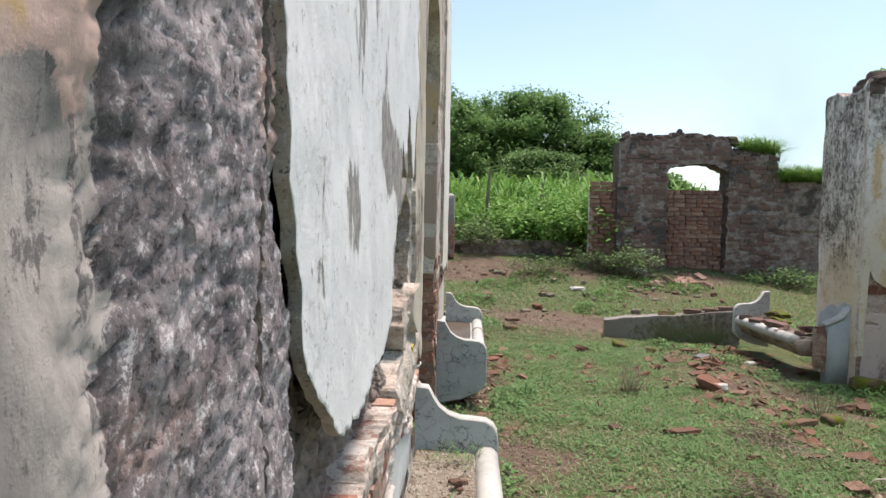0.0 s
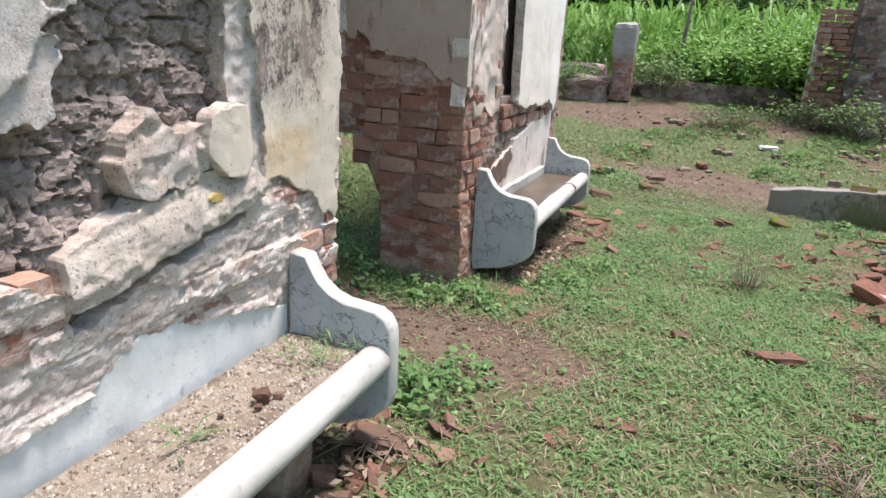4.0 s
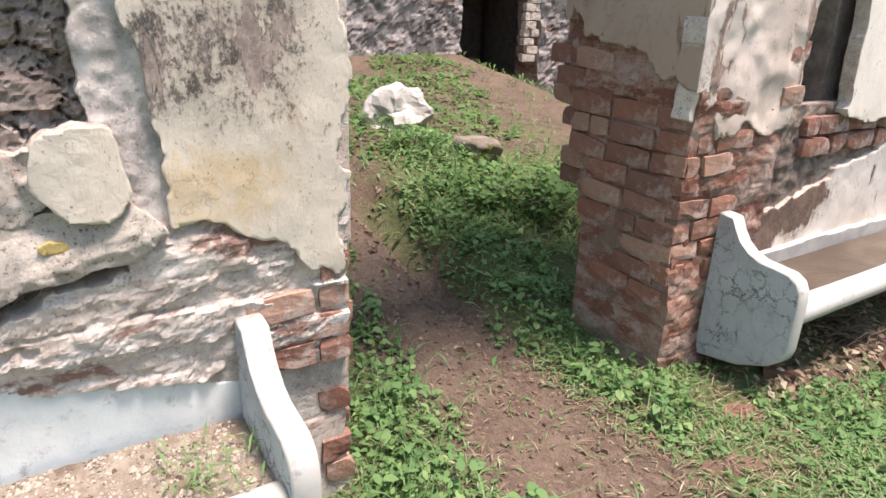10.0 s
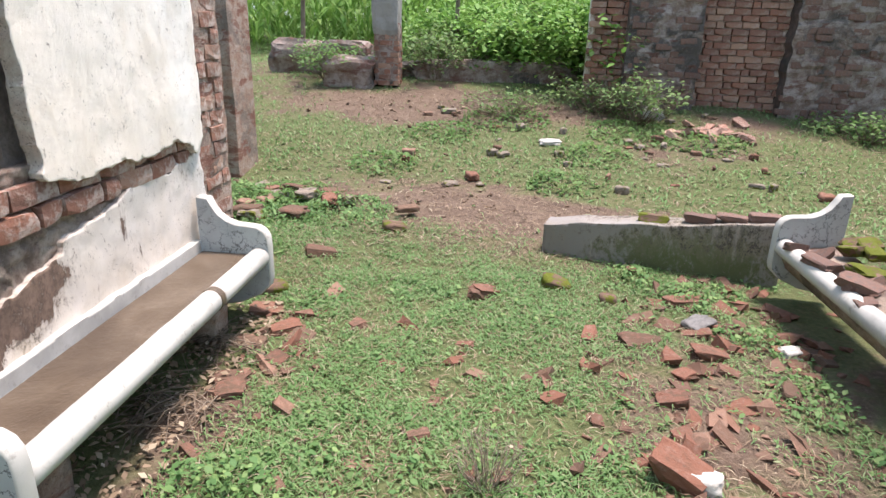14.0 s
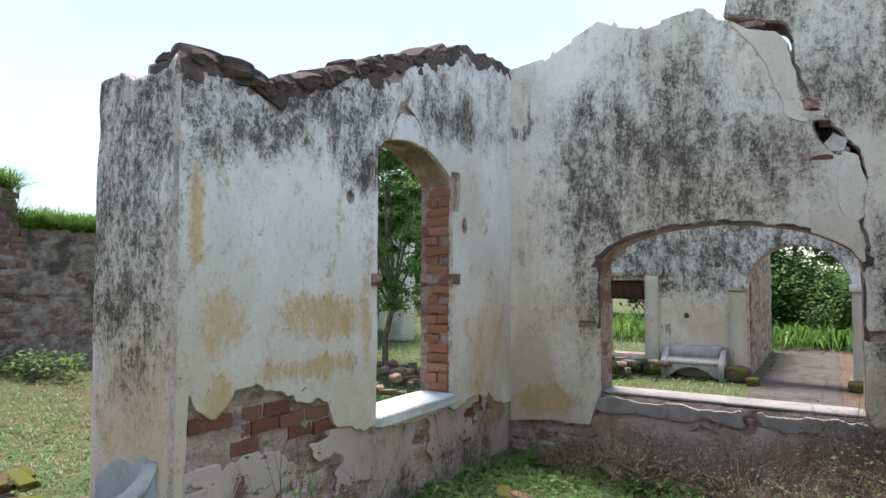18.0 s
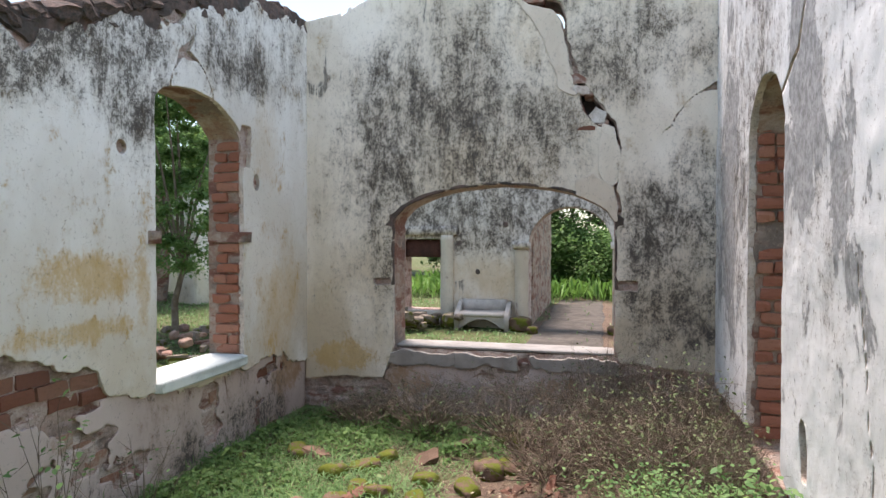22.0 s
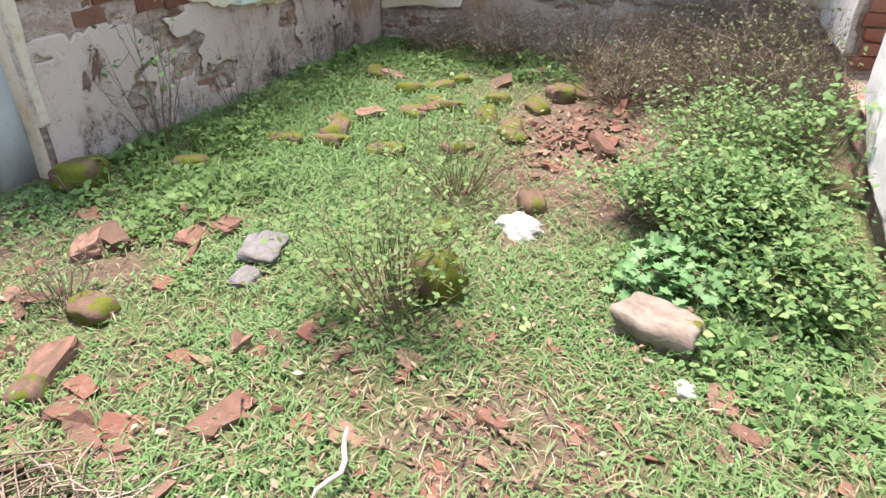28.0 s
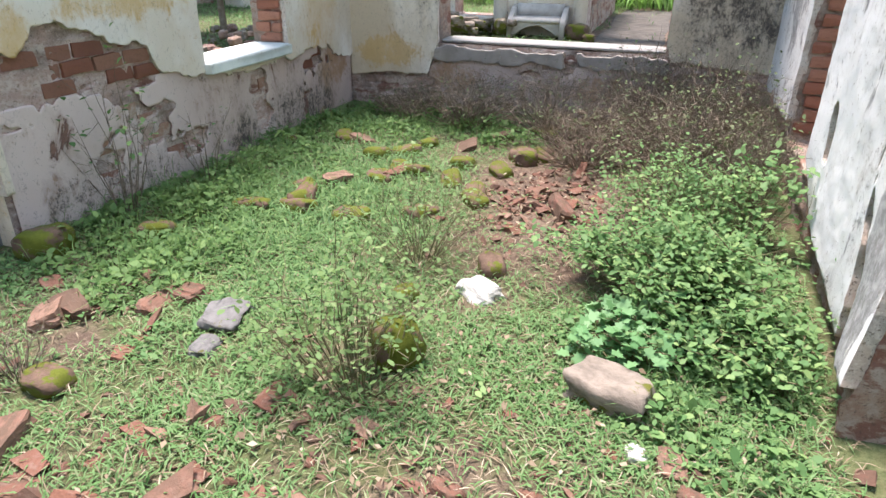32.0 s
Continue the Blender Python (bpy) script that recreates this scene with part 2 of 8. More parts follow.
def scoured(name):
    """Bared rough undercoat, purple-grey with white lime flecks, pits, pink patches and a smoother pale skin beyond a ragged edge."""
    n = Nodes(name, 0.95)
    big, mid = n.noise((2.2, 2.2, 1.5), 6, 0.62, 0.6), n.noise((11, 11, 7), 8, 0.72, 0.2)
    fine, pit = n.noise((48, 48, 44), 9, 0.84, 0.05), n.noise((170, 170, 150), 4, 0.75)
    vert = n.noise((40, 40, 5), 6, 0.7, 0.2)
    c = n.mix(n.ramp(mid, 0.36, 0.64), (0.40, 0.35, 0.355), (0.19, 0.16, 0.165))
    c = n.mix(n.math('MULTIPLY', n.ramp(n.noise((3.1, 3.1, 2.4), 6, 0.6, 0.3, (4, 2, 9)), 0.54, 0.66), 0.75), c, (0.42, 0.27, 0.215))
    f = n.math('ADD', n.math('MULTIPLY', fine, 0.7), n.math('ADD', n.math('MULTIPLY', pit, 0.2), n.math('MULTIPLY', vert, 0.10)))
    c = n.mix(n.math('MULTIPLY', n.ramp(f, 0.525, 0.575), 0.85), c, (0.76, 0.71, 0.71))
    # near-black pockets paint the shade of the pits, beyond what the bump gives
    c = n.mix(n.math('MULTIPLY', n.ramp(f, 0.475, 0.435), 0.85), c, (0.06, 0.05, 0.05))
    # pale skin
    edge = n.math('ADD', n.math('MULTIPLY', n.axis(1), -5.0), n.math('MULTIPLY', n.math('SUBTRACT', n.math('ADD', big, mid), 1.0), 1.1))
    skin = n.ramp(edge, -3.68, -3.62)
    sc = n.mix(n.ramp(n.noise((6, 6, 3), 7, 0.68, 0.3, (7, 7, 7)), 0.40, 0.62), (0.47, 0.42, 0.385), (0.25, 0.225, 0.21))
    sc = n.mix(n.math('MULTIPLY', n.ramp(n.math('ADD', vert, n.math('SUBTRACT', fine, 0.5)), 0.54, 0.64), 0.8), sc, (0.11, 0.10, 0.10))
    pink = n.math('MULTIPLY', n.ramp(n.math('ADD', n.axis(2), n.math('MULTIPLY', n.math('SUBTRACT', mid, 0.5), 0.25)), 1.555, 1.565), 0.85)
    sc = n.mix(pink, sc, n.mix(n.ramp(n.noise(9, 4, 0.6, 0, (3, 3, 3)), 0.45, 0.62), (0.60, 0.42, 0.36), (0.60, 0.40, 0.14)))
    rim = n.math('MULTIPLY', n.ramp(edge, -4.2, -3.72), n.ramp(edge, -3.62, -3.68))
    c = n.mix(n.math('MULTIPLY', n.math('MULTIPLY', rim, n.ramp(mid, 0.62, 0.42)), 0.85), c, (0.05, 0.045, 0.045))
    c = n.mix(skin, c, sc)
    n.colour(c)
    rough = n.math('SUBTRACT', 1.0, n.math('MULTIPLY', skin, 0.8))
    n.bump(skin, 0.6, 0.006).bump(n.math('MULTIPLY', mid, rough), 0.4, 0.02).bump(n.math('MULTIPLY', fine, rough), 0.45, 0.006).bump(pit, 0.25, 0.002)
    return n.m


def crusty(name, pale, pink, grey, red, strata=0.0, brick=0.0, pits=0.8):
    """Eroded lime mortar and plaster crust: pale gritty skin, pinkish and grey layers, dark pits, red brick dust."""
    n = Nodes(name, 0.96)
    lay = (7, 7, 11) if strata else (7, 7, 7)
    mid, big = n.noise(lay, 8, 0.70, 0.4), n.noise((1.7, 1.7, 2.4) if strata else 1.9, 7, 0.66, 0.4)
    fine, pit = n.noise(46, 8, 0.8, 0.3), n.noise(120, 4, 0.7)
    c = n.mix(n.ramp(mid, 0.40, 0.60), pink, pale)
    c = n.mix(n.ramp(big, 0.50, 0.62), c, n.mix(mid, grey, tuple(k * 0.62 for k in grey)))
    if brick:
        c = n.mix(n.math('MULTIPLY', n.ramp(n.noise((2.6, 2.6, 7), 7, 0.65, 0.3, (5, 1, 8)), 0.60 - 0.08 * brick, 0.66 - 0.08 * brick), 0.85), c, n.mix(fine, red, tuple(k * 0.6 for k in red)))
    c = n.mix(n.math('MULTIPLY', n.ramp(fine, 0.53, 0.66), 0.6), c, tuple(min(0.85, k * 1.18) for k in pale))
    # lows of the grain go dark: the shade inside pits is put into the colour
    c = n.mix(n.math('MULTIPLY', n.ramp(n.math('ADD', fine, n.math('MULTIPLY', n.math('SUBTRACT', pit, 0.5), 0.8)), 0.44, 0.32), pits), c, (0.13, 0.09, 0.07))
    n.colour(c)
    n.bump(mid, 0.3 if strata else 0.7, 0.02).bump(n.noise((18, 18, 26), 7, 0.75, 0.5), 0.6, 0.012).bump(fine, 0.9, 0.012).bump(pit, 0.6, 0.004)
    return n.m


def earthy(name, a, b, c, scale=6.0, lump=0.03, cracks=0.0, grit=55):
    n = Nodes(name, 0.96)
    big, mid, small = n.noise(scale * 0.35, 5), n.noise(scale, 6, 0.65), n.noise(grit, 4, 0.7)
    col = n.mix(n.ramp(mid, 0.35, 0.65), a, b)
    col = n.mix(n.ramp(big, 0.45, 0.7), col, c)
    col = n.mix(n.math('MULTIPLY', n.ramp(small, 0.5, 0.72), 0.5), col, tuple(k * 0.55 for k in a))
    if cracks:
        e = n.ramp(n.cells((cracks, cracks, cracks * 1.6), 'DISTANCE_TO_EDGE'), 0.0, 0.10)
        col = n.mix(e, tuple(k * 0.35 for k in a), col)
        n.bump(e, 0.8, 0.02)
    n.colour(col)
    n.bump(mid, 0.6, lump).bump(small, 0.5, 0.006)
    return n.m


def brickish(name, per_island=False, dull=0.0, k=1.0, fade=1.0, soil=0.0, red=0.0):
    n = Nodes(name, 0.94)
    r = n.island() if per_island else n.rand()
    mid, small = n.noise(13 * k, 6, 0.72, 0.3), n.noise(75 * k, 4, 0.7)
    c = n.mix(r, tuple(q * fade for q in (0.285, 0.13, 0.088)), tuple(q * fade for q in (0.20, 0.103, 0.078)))
    c = n.mix(n.ramp(n.math('FRACT', n.math('MULTIPLY', r, 7.3)), 0.55, 0.95), c, tuple(q * fade for q in (0.36, 0.215, 0.155)))
    c = n.mix(n.math('MULTIPLY', n.ramp(n.math('ADD', mid, n.math('MULTIPLY', dull, 0.10)), 0.48, 0.66), 0.45 + dull), c, tuple(q * fade for q in (0.46, 0.38, 0.33)))
    if red:
        c = n.mix(red, c, tuple(q * fade for q in (0.34, 0.115, 0.068)))
    c = n.mix(n.math('MULTIPLY', n.ramp(small, 0.5, 0.72), 0.55), c, (0.11, 0.06, 0.045))
    if soil:
        c = n.mix(n.math('MULTIPLY', n.ramp(n.math('ADD', n.noise(9 * k, 6, 0.7, 0.3, (3, 1, 2)), n.math('MULTIPLY', r, 0.25)), 0.52, 0.72), soil), c, (0.105, 0.072, 0.05))
    n.colour(c)
    n.bump(mid, 0.6, 0.012).bump(small, 0.6, 0.004)
    return n.m


def leafy(name, a, b, c, rough=0.6, through=0.35):
    n = Nodes(name, rough)
    r = n.island()
    col = n.mix(r, a, b)
    col = n.mix(n.ramp(n.math('FRACT', n.math('MULTIPLY', r, 5.7)), 0.7, 1.0), col, c)
    n.colour(col)
    tr = n.t.nodes.new("ShaderNodeBsdfTranslucent")
    n.put(tr.inputs["Color"], col)
    ms = n.t.nodes.new("ShaderNodeMixShader")
    ms.inputs[0].default_value = through
    out = n.t.nodes["Material Output"]
    n.t.links.new(n.b.outputs[0], ms.inputs[1])
    n.t.links.new(tr.outputs[0], ms.inputs[2])
    n.t.links.new(ms.outputs[0], out.inputs["Surface"])
    return n.m


def cement(name, base, dirt, crackle=0.0, blue=0.0):
    n = Nodes(name, 0.85)
    cl, fi, gr = n.noise(3.5, 6, 0.6), n.noise(22, 5, 0.7), n.noise(120, 3, 0.6)
    c = n.mix(n.ramp(cl, 0.38, 0.68), base, tuple(k * 0.72 for k in base))
    if blue:
        c = n.mix(n.math('MULTIPLY', n.ramp(n.noise(2.2, 4), 0.4, 0.6), blue), c, (0.44, 0.52, 0.52))
    c = n.mix(n.math('MULTIPLY', n.ramp(fi, 0.55, 0.75), dirt), c, (0.16, 0.145, 0.12))
    if crackle:
        wv = n.t.nodes.new("ShaderNodeVectorMath")
        wv.operation = 'MULTIPLY_ADD'
        nz = n.t.nodes.new("ShaderNodeTexNoise")
        n.put(nz.inputs["Vector"], n.scaled(14.0))
        nz.inputs["Detail"].default_value = 4
        n.put(wv.inputs[0], nz.outputs["Color"])
        wv.inputs[1].default_value = (0.8, 0.8, 0.8)
        n.put(wv.inputs[2], n.scaled(crackle))
        vo = n.t.nodes.new("ShaderNodeTexVoronoi")
        vo.feature = 'DISTANCE_TO_EDGE'
        n.put(vo.inputs["Vector"], wv.outputs[0])
        vo.inputs["Scale"].default_value = 1
        e = n.ramp(vo.outputs["Distance"], 0.0, 0.055)
        c = n.mix(n.math('MULTIPLY', n.math('SUBTRACT', 1.0, e), n.ramp(n.noise(6, 4), 0.42, 0.60)), c, (0.085, 0.085, 0.085))
        n.bump(e, 0.4, 0.004)
    n.colour(c)
    n.bump(fi, 0.25, 0.006).bump(gr, 0.25, 0.002)
    return n.m


def mossy(name, stone, moss, much, k=0.22):
    n = Nodes(name, 0.95)
    mid, small = n.noise(11 * k, 7, 0.7), n.noise(70 * k, 5, 0.7)
    r = n.rand()
    c = n.mix(n.ramp(mid, 0.35, 0.7), stone, tuple(k * 0.5 for k in stone))
    c = n.mix(n.math('MULTIPLY', r, 0.4), c, tuple(k * 0.6 for k in stone))
    g = n.ramp(n.math('ADD', n.noise(7 * k, 6, 0.65), n.math('MULTIPLY', r, 0.12)), 0.66 - much * 0.3, 0.74 - much * 0.3)
    c = n.mix(g, c, n.mix(small, moss, tuple(k * 0.35 for k in moss)))
    n.colour(c)
    n.bump(mid, 0.6, 0.012).bump(small, 0.7, 0.005)
    return n.m


P_WEST = plaster("whitewash_bright", (0.86, 0.86, 0.855), 0.10, [((-0.6, 2.2, 2.5), (1, 0.8, 0.6), 0.15)], peel=0.15, seed=3.1, tone=(0.93, 0.925, 0.92), under=(0.44, 0.41, 0.385),
                 bald=[((-0.6, 1.27, 1.47), (1, 0.10, 0.24), 0.55), ((-0.6, 1.53, 1.47), (1, 0.20, 0.17), 0.55), ((-0.6, 2.12, 1.65), (1, 0.26, 0.16), 0.5), ((-0.6, 2.5, 1.62), (1, 0.3, 0.2), 0.42), ((-0.6, 2.75, 1.5), (1, 0.25, 0.3), 0.6), ((-0.6, 1.9, 2.0), (1, 1.4, 0.6), 0.17)])
P_JAMB = plaster("cream_plaster", (0.66, 0.60, 0.51), 0.12, [((-0.62, 3.25, 1.42), (1, 0.3, 0.36), 0.75)], [((-0.6, 3.22, 1.03), (1, 0.28, 0.16), 0.8), ((-0.9, 4.9, 2.3), (0.6, 0.6, 0.5), 1.0)], peel=0.5, warm=0.2, seed=9.4, under=(0.44, 0.35, 0.30), bald=[((-0.62, 3.32, 1.5), (1, 0.16, 0.3), 0.5), ((-0.62, 3.12, 1.3), (1, 0.10, 0.2), 0.5)])
P_PINK = plaster("layered_pink_grey_plaster", (0.70, 0.62, 0.55), 0.35, [((-0.62, 5.4, 1.5), (1, 0.3, 0.5), 0.15)], peel=1.15, warm=0.1, seed=12.4, under=(0.46, 0.33, 0.265), tone=(0.78, 0.72, 0.68))
P_REVEAL = plaster("brown_stained_plaster", (0.47, 0.385, 0.32), 0.25, ochre=[((-0.9, 4.9, 2.3), (0.6, 0.6, 0.5), 1.0)], peel=0.7, seed=17.0, under=(0.36, 0.25, 0.20), tone=(0.8, 0.74, 0.70))
P_STAIN = scoured("scoured_grey_plaster")
P_BAY = plaster("stained_limewash", (0.88, 0.865, 0.84), 0.12, [((4.60, 6.2, 2.72), (0.20, 9, 0.36), 1.1), ((3.75, 6.2, 2.62), (0.5, 9, 0.2), 0.5), ((4.64, 6.2, 2.62), (0.42, 9, 0.60), 0.70), ((4.1, 6.2, 2.66), (0.7, 9, 0.45), 0.36), ((3.5, 6.2, 2.6), (0.6, 9, 0.5), 0.48), ((3.13, 6.6, 1.75), (0.15, 0.7, 1.15), 0.62), ((5.75, 6.2, 3.0), (0.7, 9, 0.35), 0.35), ((3.25, 6.2, 2.6), (0.2, 9, 0.5), 0.35), ((4.4, 6.2, 2.0), (0.6, 9, 0.5), 0.15)],
                [((3.42, 6.2, 1.40), (0.30, 9, 0.28), 1.0), ((3.42, 6.2, 1.0), (0.16, 9, 0.30), 1.0), ((4.2, 6.2, 1.42), (0.55, 9, 0.22), 1.15), ((4.1, 6.2, 1.12), (0.65, 9, 0.10), 1.2), ((4.65, 6.2, 1.3), (0.10, 9, 0.40), 0.9), ((6.45, 6.2, 1.1), (0.5, 9, 0.65), 0.7), ((3.26, 6.2, 2.0), (0.07, 9, 0.40), 1.1), ((3.13, 6.5, 1.0), (0.3, 0.5, 0.6), 0.5), ((6.2, 6.2, 2.5), (0.35, 9, 0.6), 0.3)],
                peel=0.0, warm=0.65, band=(2.3, 3.3, 0.42), seed=1.3, grain=36)
P_ARCH = plaster("mouldy_limewash", (0.90, 0.83, 0.74), 0.28, [((6.98, 4.75, 2.9), (9, 1.35, 1.45), 0.42), ((6.98, 5.45, 2.5), (9, 0.55, 1.4), 0.34), ((6.98, 4.1, 2.5), (9, 0.9, 0.8), 0.28), ((6.98, 2.60, 1.6), (9, 0.60, 1.15), 0.78), ((6.98, 3.2, 3.4), (9, 0.6, 0.8), 0.50), ((6.98, 2.55, 3.3), (9, 0.4, 0.5), 0.35), ((6.98, 3.05, 1.5), (9, 0.35, 1.0), 0.35), ((6.98, 3.9, 3.9), (9, 0.5, 0.4), 0.4), ((6.98, 5.5, 1.2), (9, 0.5, 1.0), 0.30), ((6.98, 2.85, 0.9), (9, 0.5, 0.8), 0.30), ((6.98, 5.95, 2.0), (9, 0.3, 1.4), 0.18)],
                 [((6.98, 4.4, 2.3), (9, 0.9, 0.5), 0.40), ((6.98, 5.80, 0.50), (9, 0.42, 0.20), 2.2), ((6.98, 4.05, 3.5), (9, 0.25, 0.5), 0.40)], peel=0.15, warm=0.85, seed=7.7, grain=42, tone=(0.8, 0.77, 0.72))
P_SKIN = plaster("bare_beige_plaster", (0.74, 0.655, 0.56), 0.06, [((6.98, 3.5, 1.85), (9, 0.2, 0.1), 0.4)], peel=-0.3, seed=31.0, tone=(0.9, 0.87, 0.83))
P_B = plaster("plain_whitewash", (0.90, 0.87, 0.82), 0.03, peel=-0.2, warm=0.3, seed=6.1, tone=(0.93, 0.89, 0.84))
P_BACK = plaster("damp_plaster", (0.72, 0.68, 0.64), 0.10, [((-0.62, 5.70, 0.70), (1, 0.55, 0.36), 0.62), ((-0.62, 7.0, 0.85), (1, 0.4, 0.2), 0.3)], [((-0.62, 5.75, 0.62), (1, 0.3, 0.25), 0.3)], peel=0.15, warm=0.35, seed=8.8, under=(0.22, 0.15, 0.115),
                 bald=[((-0.62, 5.58, 0.72), (1, 0.55, 0.36), 1.15)])
P_KERB = plaster("kerb_plaster", (0.25, 0.24, 0.23), 0.6, [((1.9, 8.3, 0.3), (0.6, 1, 0.3), 0.45), ((2.5, 8.1, 0.35), (0.5, 1, 0.25), 0.6)], [((2.35, 8.14, 0.12), (0.80, 1.5, 0.40), 2.2)], ((0.085, 0.115, 0.02), (0.045, 0.06, 0.014)), peel=0.3, seed=21.0)
P_BASE = plaster("pinkish_base_plaster", (0.60, 0.49, 0.45), 0.9, [((3.9, 6.2, 0.05), (0.9, 9, 0.35), 0.55), ((5.6, 6.2, 0.10), (0.8, 9, 0.3), 0.5), ((6.98, 4.2, 0.0), (9, 0.8, 0.2), 0.2)],
                 [((6.6, 6.2, 0.38), (0.40, 9, 0.26), 1.2), ((6.98, 5.2, 0.30), (9, 0.4, 0.22), 1.2), ((6.98, 3.75, 0.26), (9, 0.5, 0.2), 1.1)], ((0.40, 0.235, 0.12), (0.30, 0.16, 0.08)), peel=0.6, drips=0.1, seed=14.2, under=(0.27, 0.155, 0.125), tone=(0.76, 0.70, 0.68))
P_SOUTH = plaster("flaking_limewash", (0.79, 0.785, 0.775), 0.16, [((4.6, 2.4, 2.6), (1.2, 9, 1.4), 0.25), ((6.0, 2.4, 2.9), (1.2, 9, 1.4), 0.42), ((6.3, 2.4, 1.6), (1.0, 9, 1.2), 0.45), ((4.3, 2.4, 1.5), (0.6, 9, 1.0), 0.22), ((3.6, 2.4, 0.6), (0.5, 9, 0.5), 0.25)], peel=0.75, seed=2.2, under=(0.44, 0.435, 0.43), tone=(0.86, 0.855, 0.85),
                  bald=[((4.55, 2.4, 2.3), (0.35, 9, 1.1), 0.55), ((6.35, 2.4, 1.9), (0.45, 9, 1.6), 0.45), ((3.3, 2.4, 0.8), (0.22, 9, 1.6), 0.8), ((4.0, 2.4, 1.9), (0.25, 9, 0.8), 0.3)], drips=0.2)
P_FAR = plaster("far_limewash", (0.78, 0.75, 0.71), 0.35, [((12.8, 5.6, 2.3), (9, 3.0, 1.3), 0.75), ((12.8, 3.6, 2.5), (9, 2.5, 0.9), 0.6)], [((12.8, 5.5, 0.9), (9, 2.0, 0.6), 0.4)], peel=0.2, warm=0.5, seed=4.5)
M_MUD = earthy("dark_mud_brick", (0.228, 0.188, 0.166), (0.32, 0.272, 0.242), (0.168, 0.135, 0.115), 22, 0.022, 0, 70)
M_MORTAR = crusty("old_mortar", (0.74, 0.68, 0.61), (0.61, 0.495, 0.415), (0.50, 0.445, 0.395), (0.36, 0.17, 0.12))
M_YELLOW = crusty("yellow_paint", (0.66, 0.53, 0.22), (0.60, 0.45, 0.17), (0.55, 0.42, 0.20), (0.4, 0.3, 0.1))
M_LEDGE = crusty("gritty_cream_moulding", (0.68, 0.62, 0.54), (0.58, 0.515, 0.44), (0.47, 0.435, 0.39), (0.40, 0.25, 0.19))
M_DAMP = crusty("damp_brown_render", (0.40, 0.33, 0.275), (0.27, 0.20, 0.165), (0.19, 0.145, 0.12), (0.24, 0.11, 0.08), brick=0.2, pits=0.6)
M_STRATA = crusty("eroded_mortar_courses", (0.77, 0.715, 0.655), (0.66, 0.555, 0.48), (0.58, 0.51, 0.455), (0.34, 0.16, 0.115), strata=1, brick=0.35, pits=0.55)
M_RUBBLECORE = crusty("brick_rubble_core", (0.42, 0.34, 0.285), (0.33, 0.21, 0.16), (0.26, 0.21, 0.18), (0.26, 0.105, 0.075), strata=1, brick=1.0)
M_BASE = crusty("pink_base_render", (0.60, 0.50, 0.45), (0.47, 0.33, 0.28), (0.36, 0.27, 0.235), (0.27, 0.11, 0.08), strata=1, brick=0.6)
M_RUBBLEFACE = crusty("grey_rubble_masonry", (0.38, 0.355, 0.34), (0.29, 0.26, 0.245), (0.23, 0.21, 0.20), (0.20, 0.12, 0.09), brick=0.2)
M_UNDERCOAT = crusty("pale_undercoat", (0.80, 0.765, 0.72), (0.72, 0.655, 0.60), (0.64, 0.59, 0.54), (0.5, 0.34, 0.27), pits=0.45)
M_SMEAR = crusty("mortar_smeared_brickwork", (0.43, 0.325, 0.275), (0.34, 0.185, 0.135), (0.29, 0.20, 0.16), (0.27, 0.10, 0.065), strata=1, brick=1.2)
# blackened wall tops; also the dark fill that stands for shade in openings
M_TOP_AND_SHADE = earthy("blackened_top_and_shade_fill", (0.095, 0.076, 0.068), (0.17, 0.115, 0.098), (0.06, 0.055, 0.05), 10, 0.03)
M_BRICK = brickish("red_brick")
M_LOOSE = brickish("fallen_brick_clay", dull=-0.2, k=0.35, fade=0.72, soil=0.8)
M_BRICK_JAMB = brickish("bared_jamb_brick", dull=-0.43, fade=1.05, red=0.55)
M_BRICK_LIMED = brickish("limed_brick", dull=0.5, fade=1.0)
M_BRICK_DEEP = brickish("deep_red_brick", dull=-0.43, fade=0.70, red=0.4)
M_BRICK_PIER = brickish("limed_dark_red_brick", dull=0.08, fade=0.92)
M_BRICK_MIX = brickish("weathered_brick", dull=0.12, fade=0.95)
M_BRICK_WARM = brickish("orange_red_brick", dull=0.25, fade=1.1)
M_BRICK_DULL = brickish("lime_smeared_brick", dull=0.35)
M_CHIPS = brickish("brick_chips", per_island=True, dull=-0.18, k=2.0, fade=0.68, soil=0.5)
M_CEMENT = cement("pale_cement", (0.475, 0.47, 0.44), 0.6)
M_CEMENT_SIDE = cement("crackled_blue_cement", (0.40, 0.42, 0.43), 0.5, 15.0, 0.4)
M_BLUEGREY = cement("blue_grey_cement", (0.40, 0.435, 0.455), 0.4, 0.0, 0.4)
M_BLUE = cement("blue_wash_cement", (0.73, 0.765, 0.735), 0.55, 0.0, 0.45)
M_SAND = earthy("gritty_sand", (0.195, 0.157, 0.12), (0.285, 0.243, 0.193), (0.125, 0.09, 0.065), 24, 0.012, 0, 140)
M_WETMUD = earthy("wet_brown_mud", (0.10, 0.074, 0.052), (0.135, 0.105, 0.078), (0.075, 0.055, 0.04), 5, 0.004)
M_WETMUD.node_tree.nodes["Principled BSDF"].inputs["Roughness"].default_value = 0.28
def gritty(name, a=(0.24, 0.198, 0.15), b=(0.44, 0.40, 0.335), dark=(0.125, 0.09, 0.065)):
    n = Nodes(name, 0.9)
    r = n.island()
    c = n.mix(r, a, b)
    n.colour(n.mix(n.ramp(n.math('FRACT', n.math('MULTIPLY', r, 9.1)), 0.75, 0.9), c, dark))
    return n.m


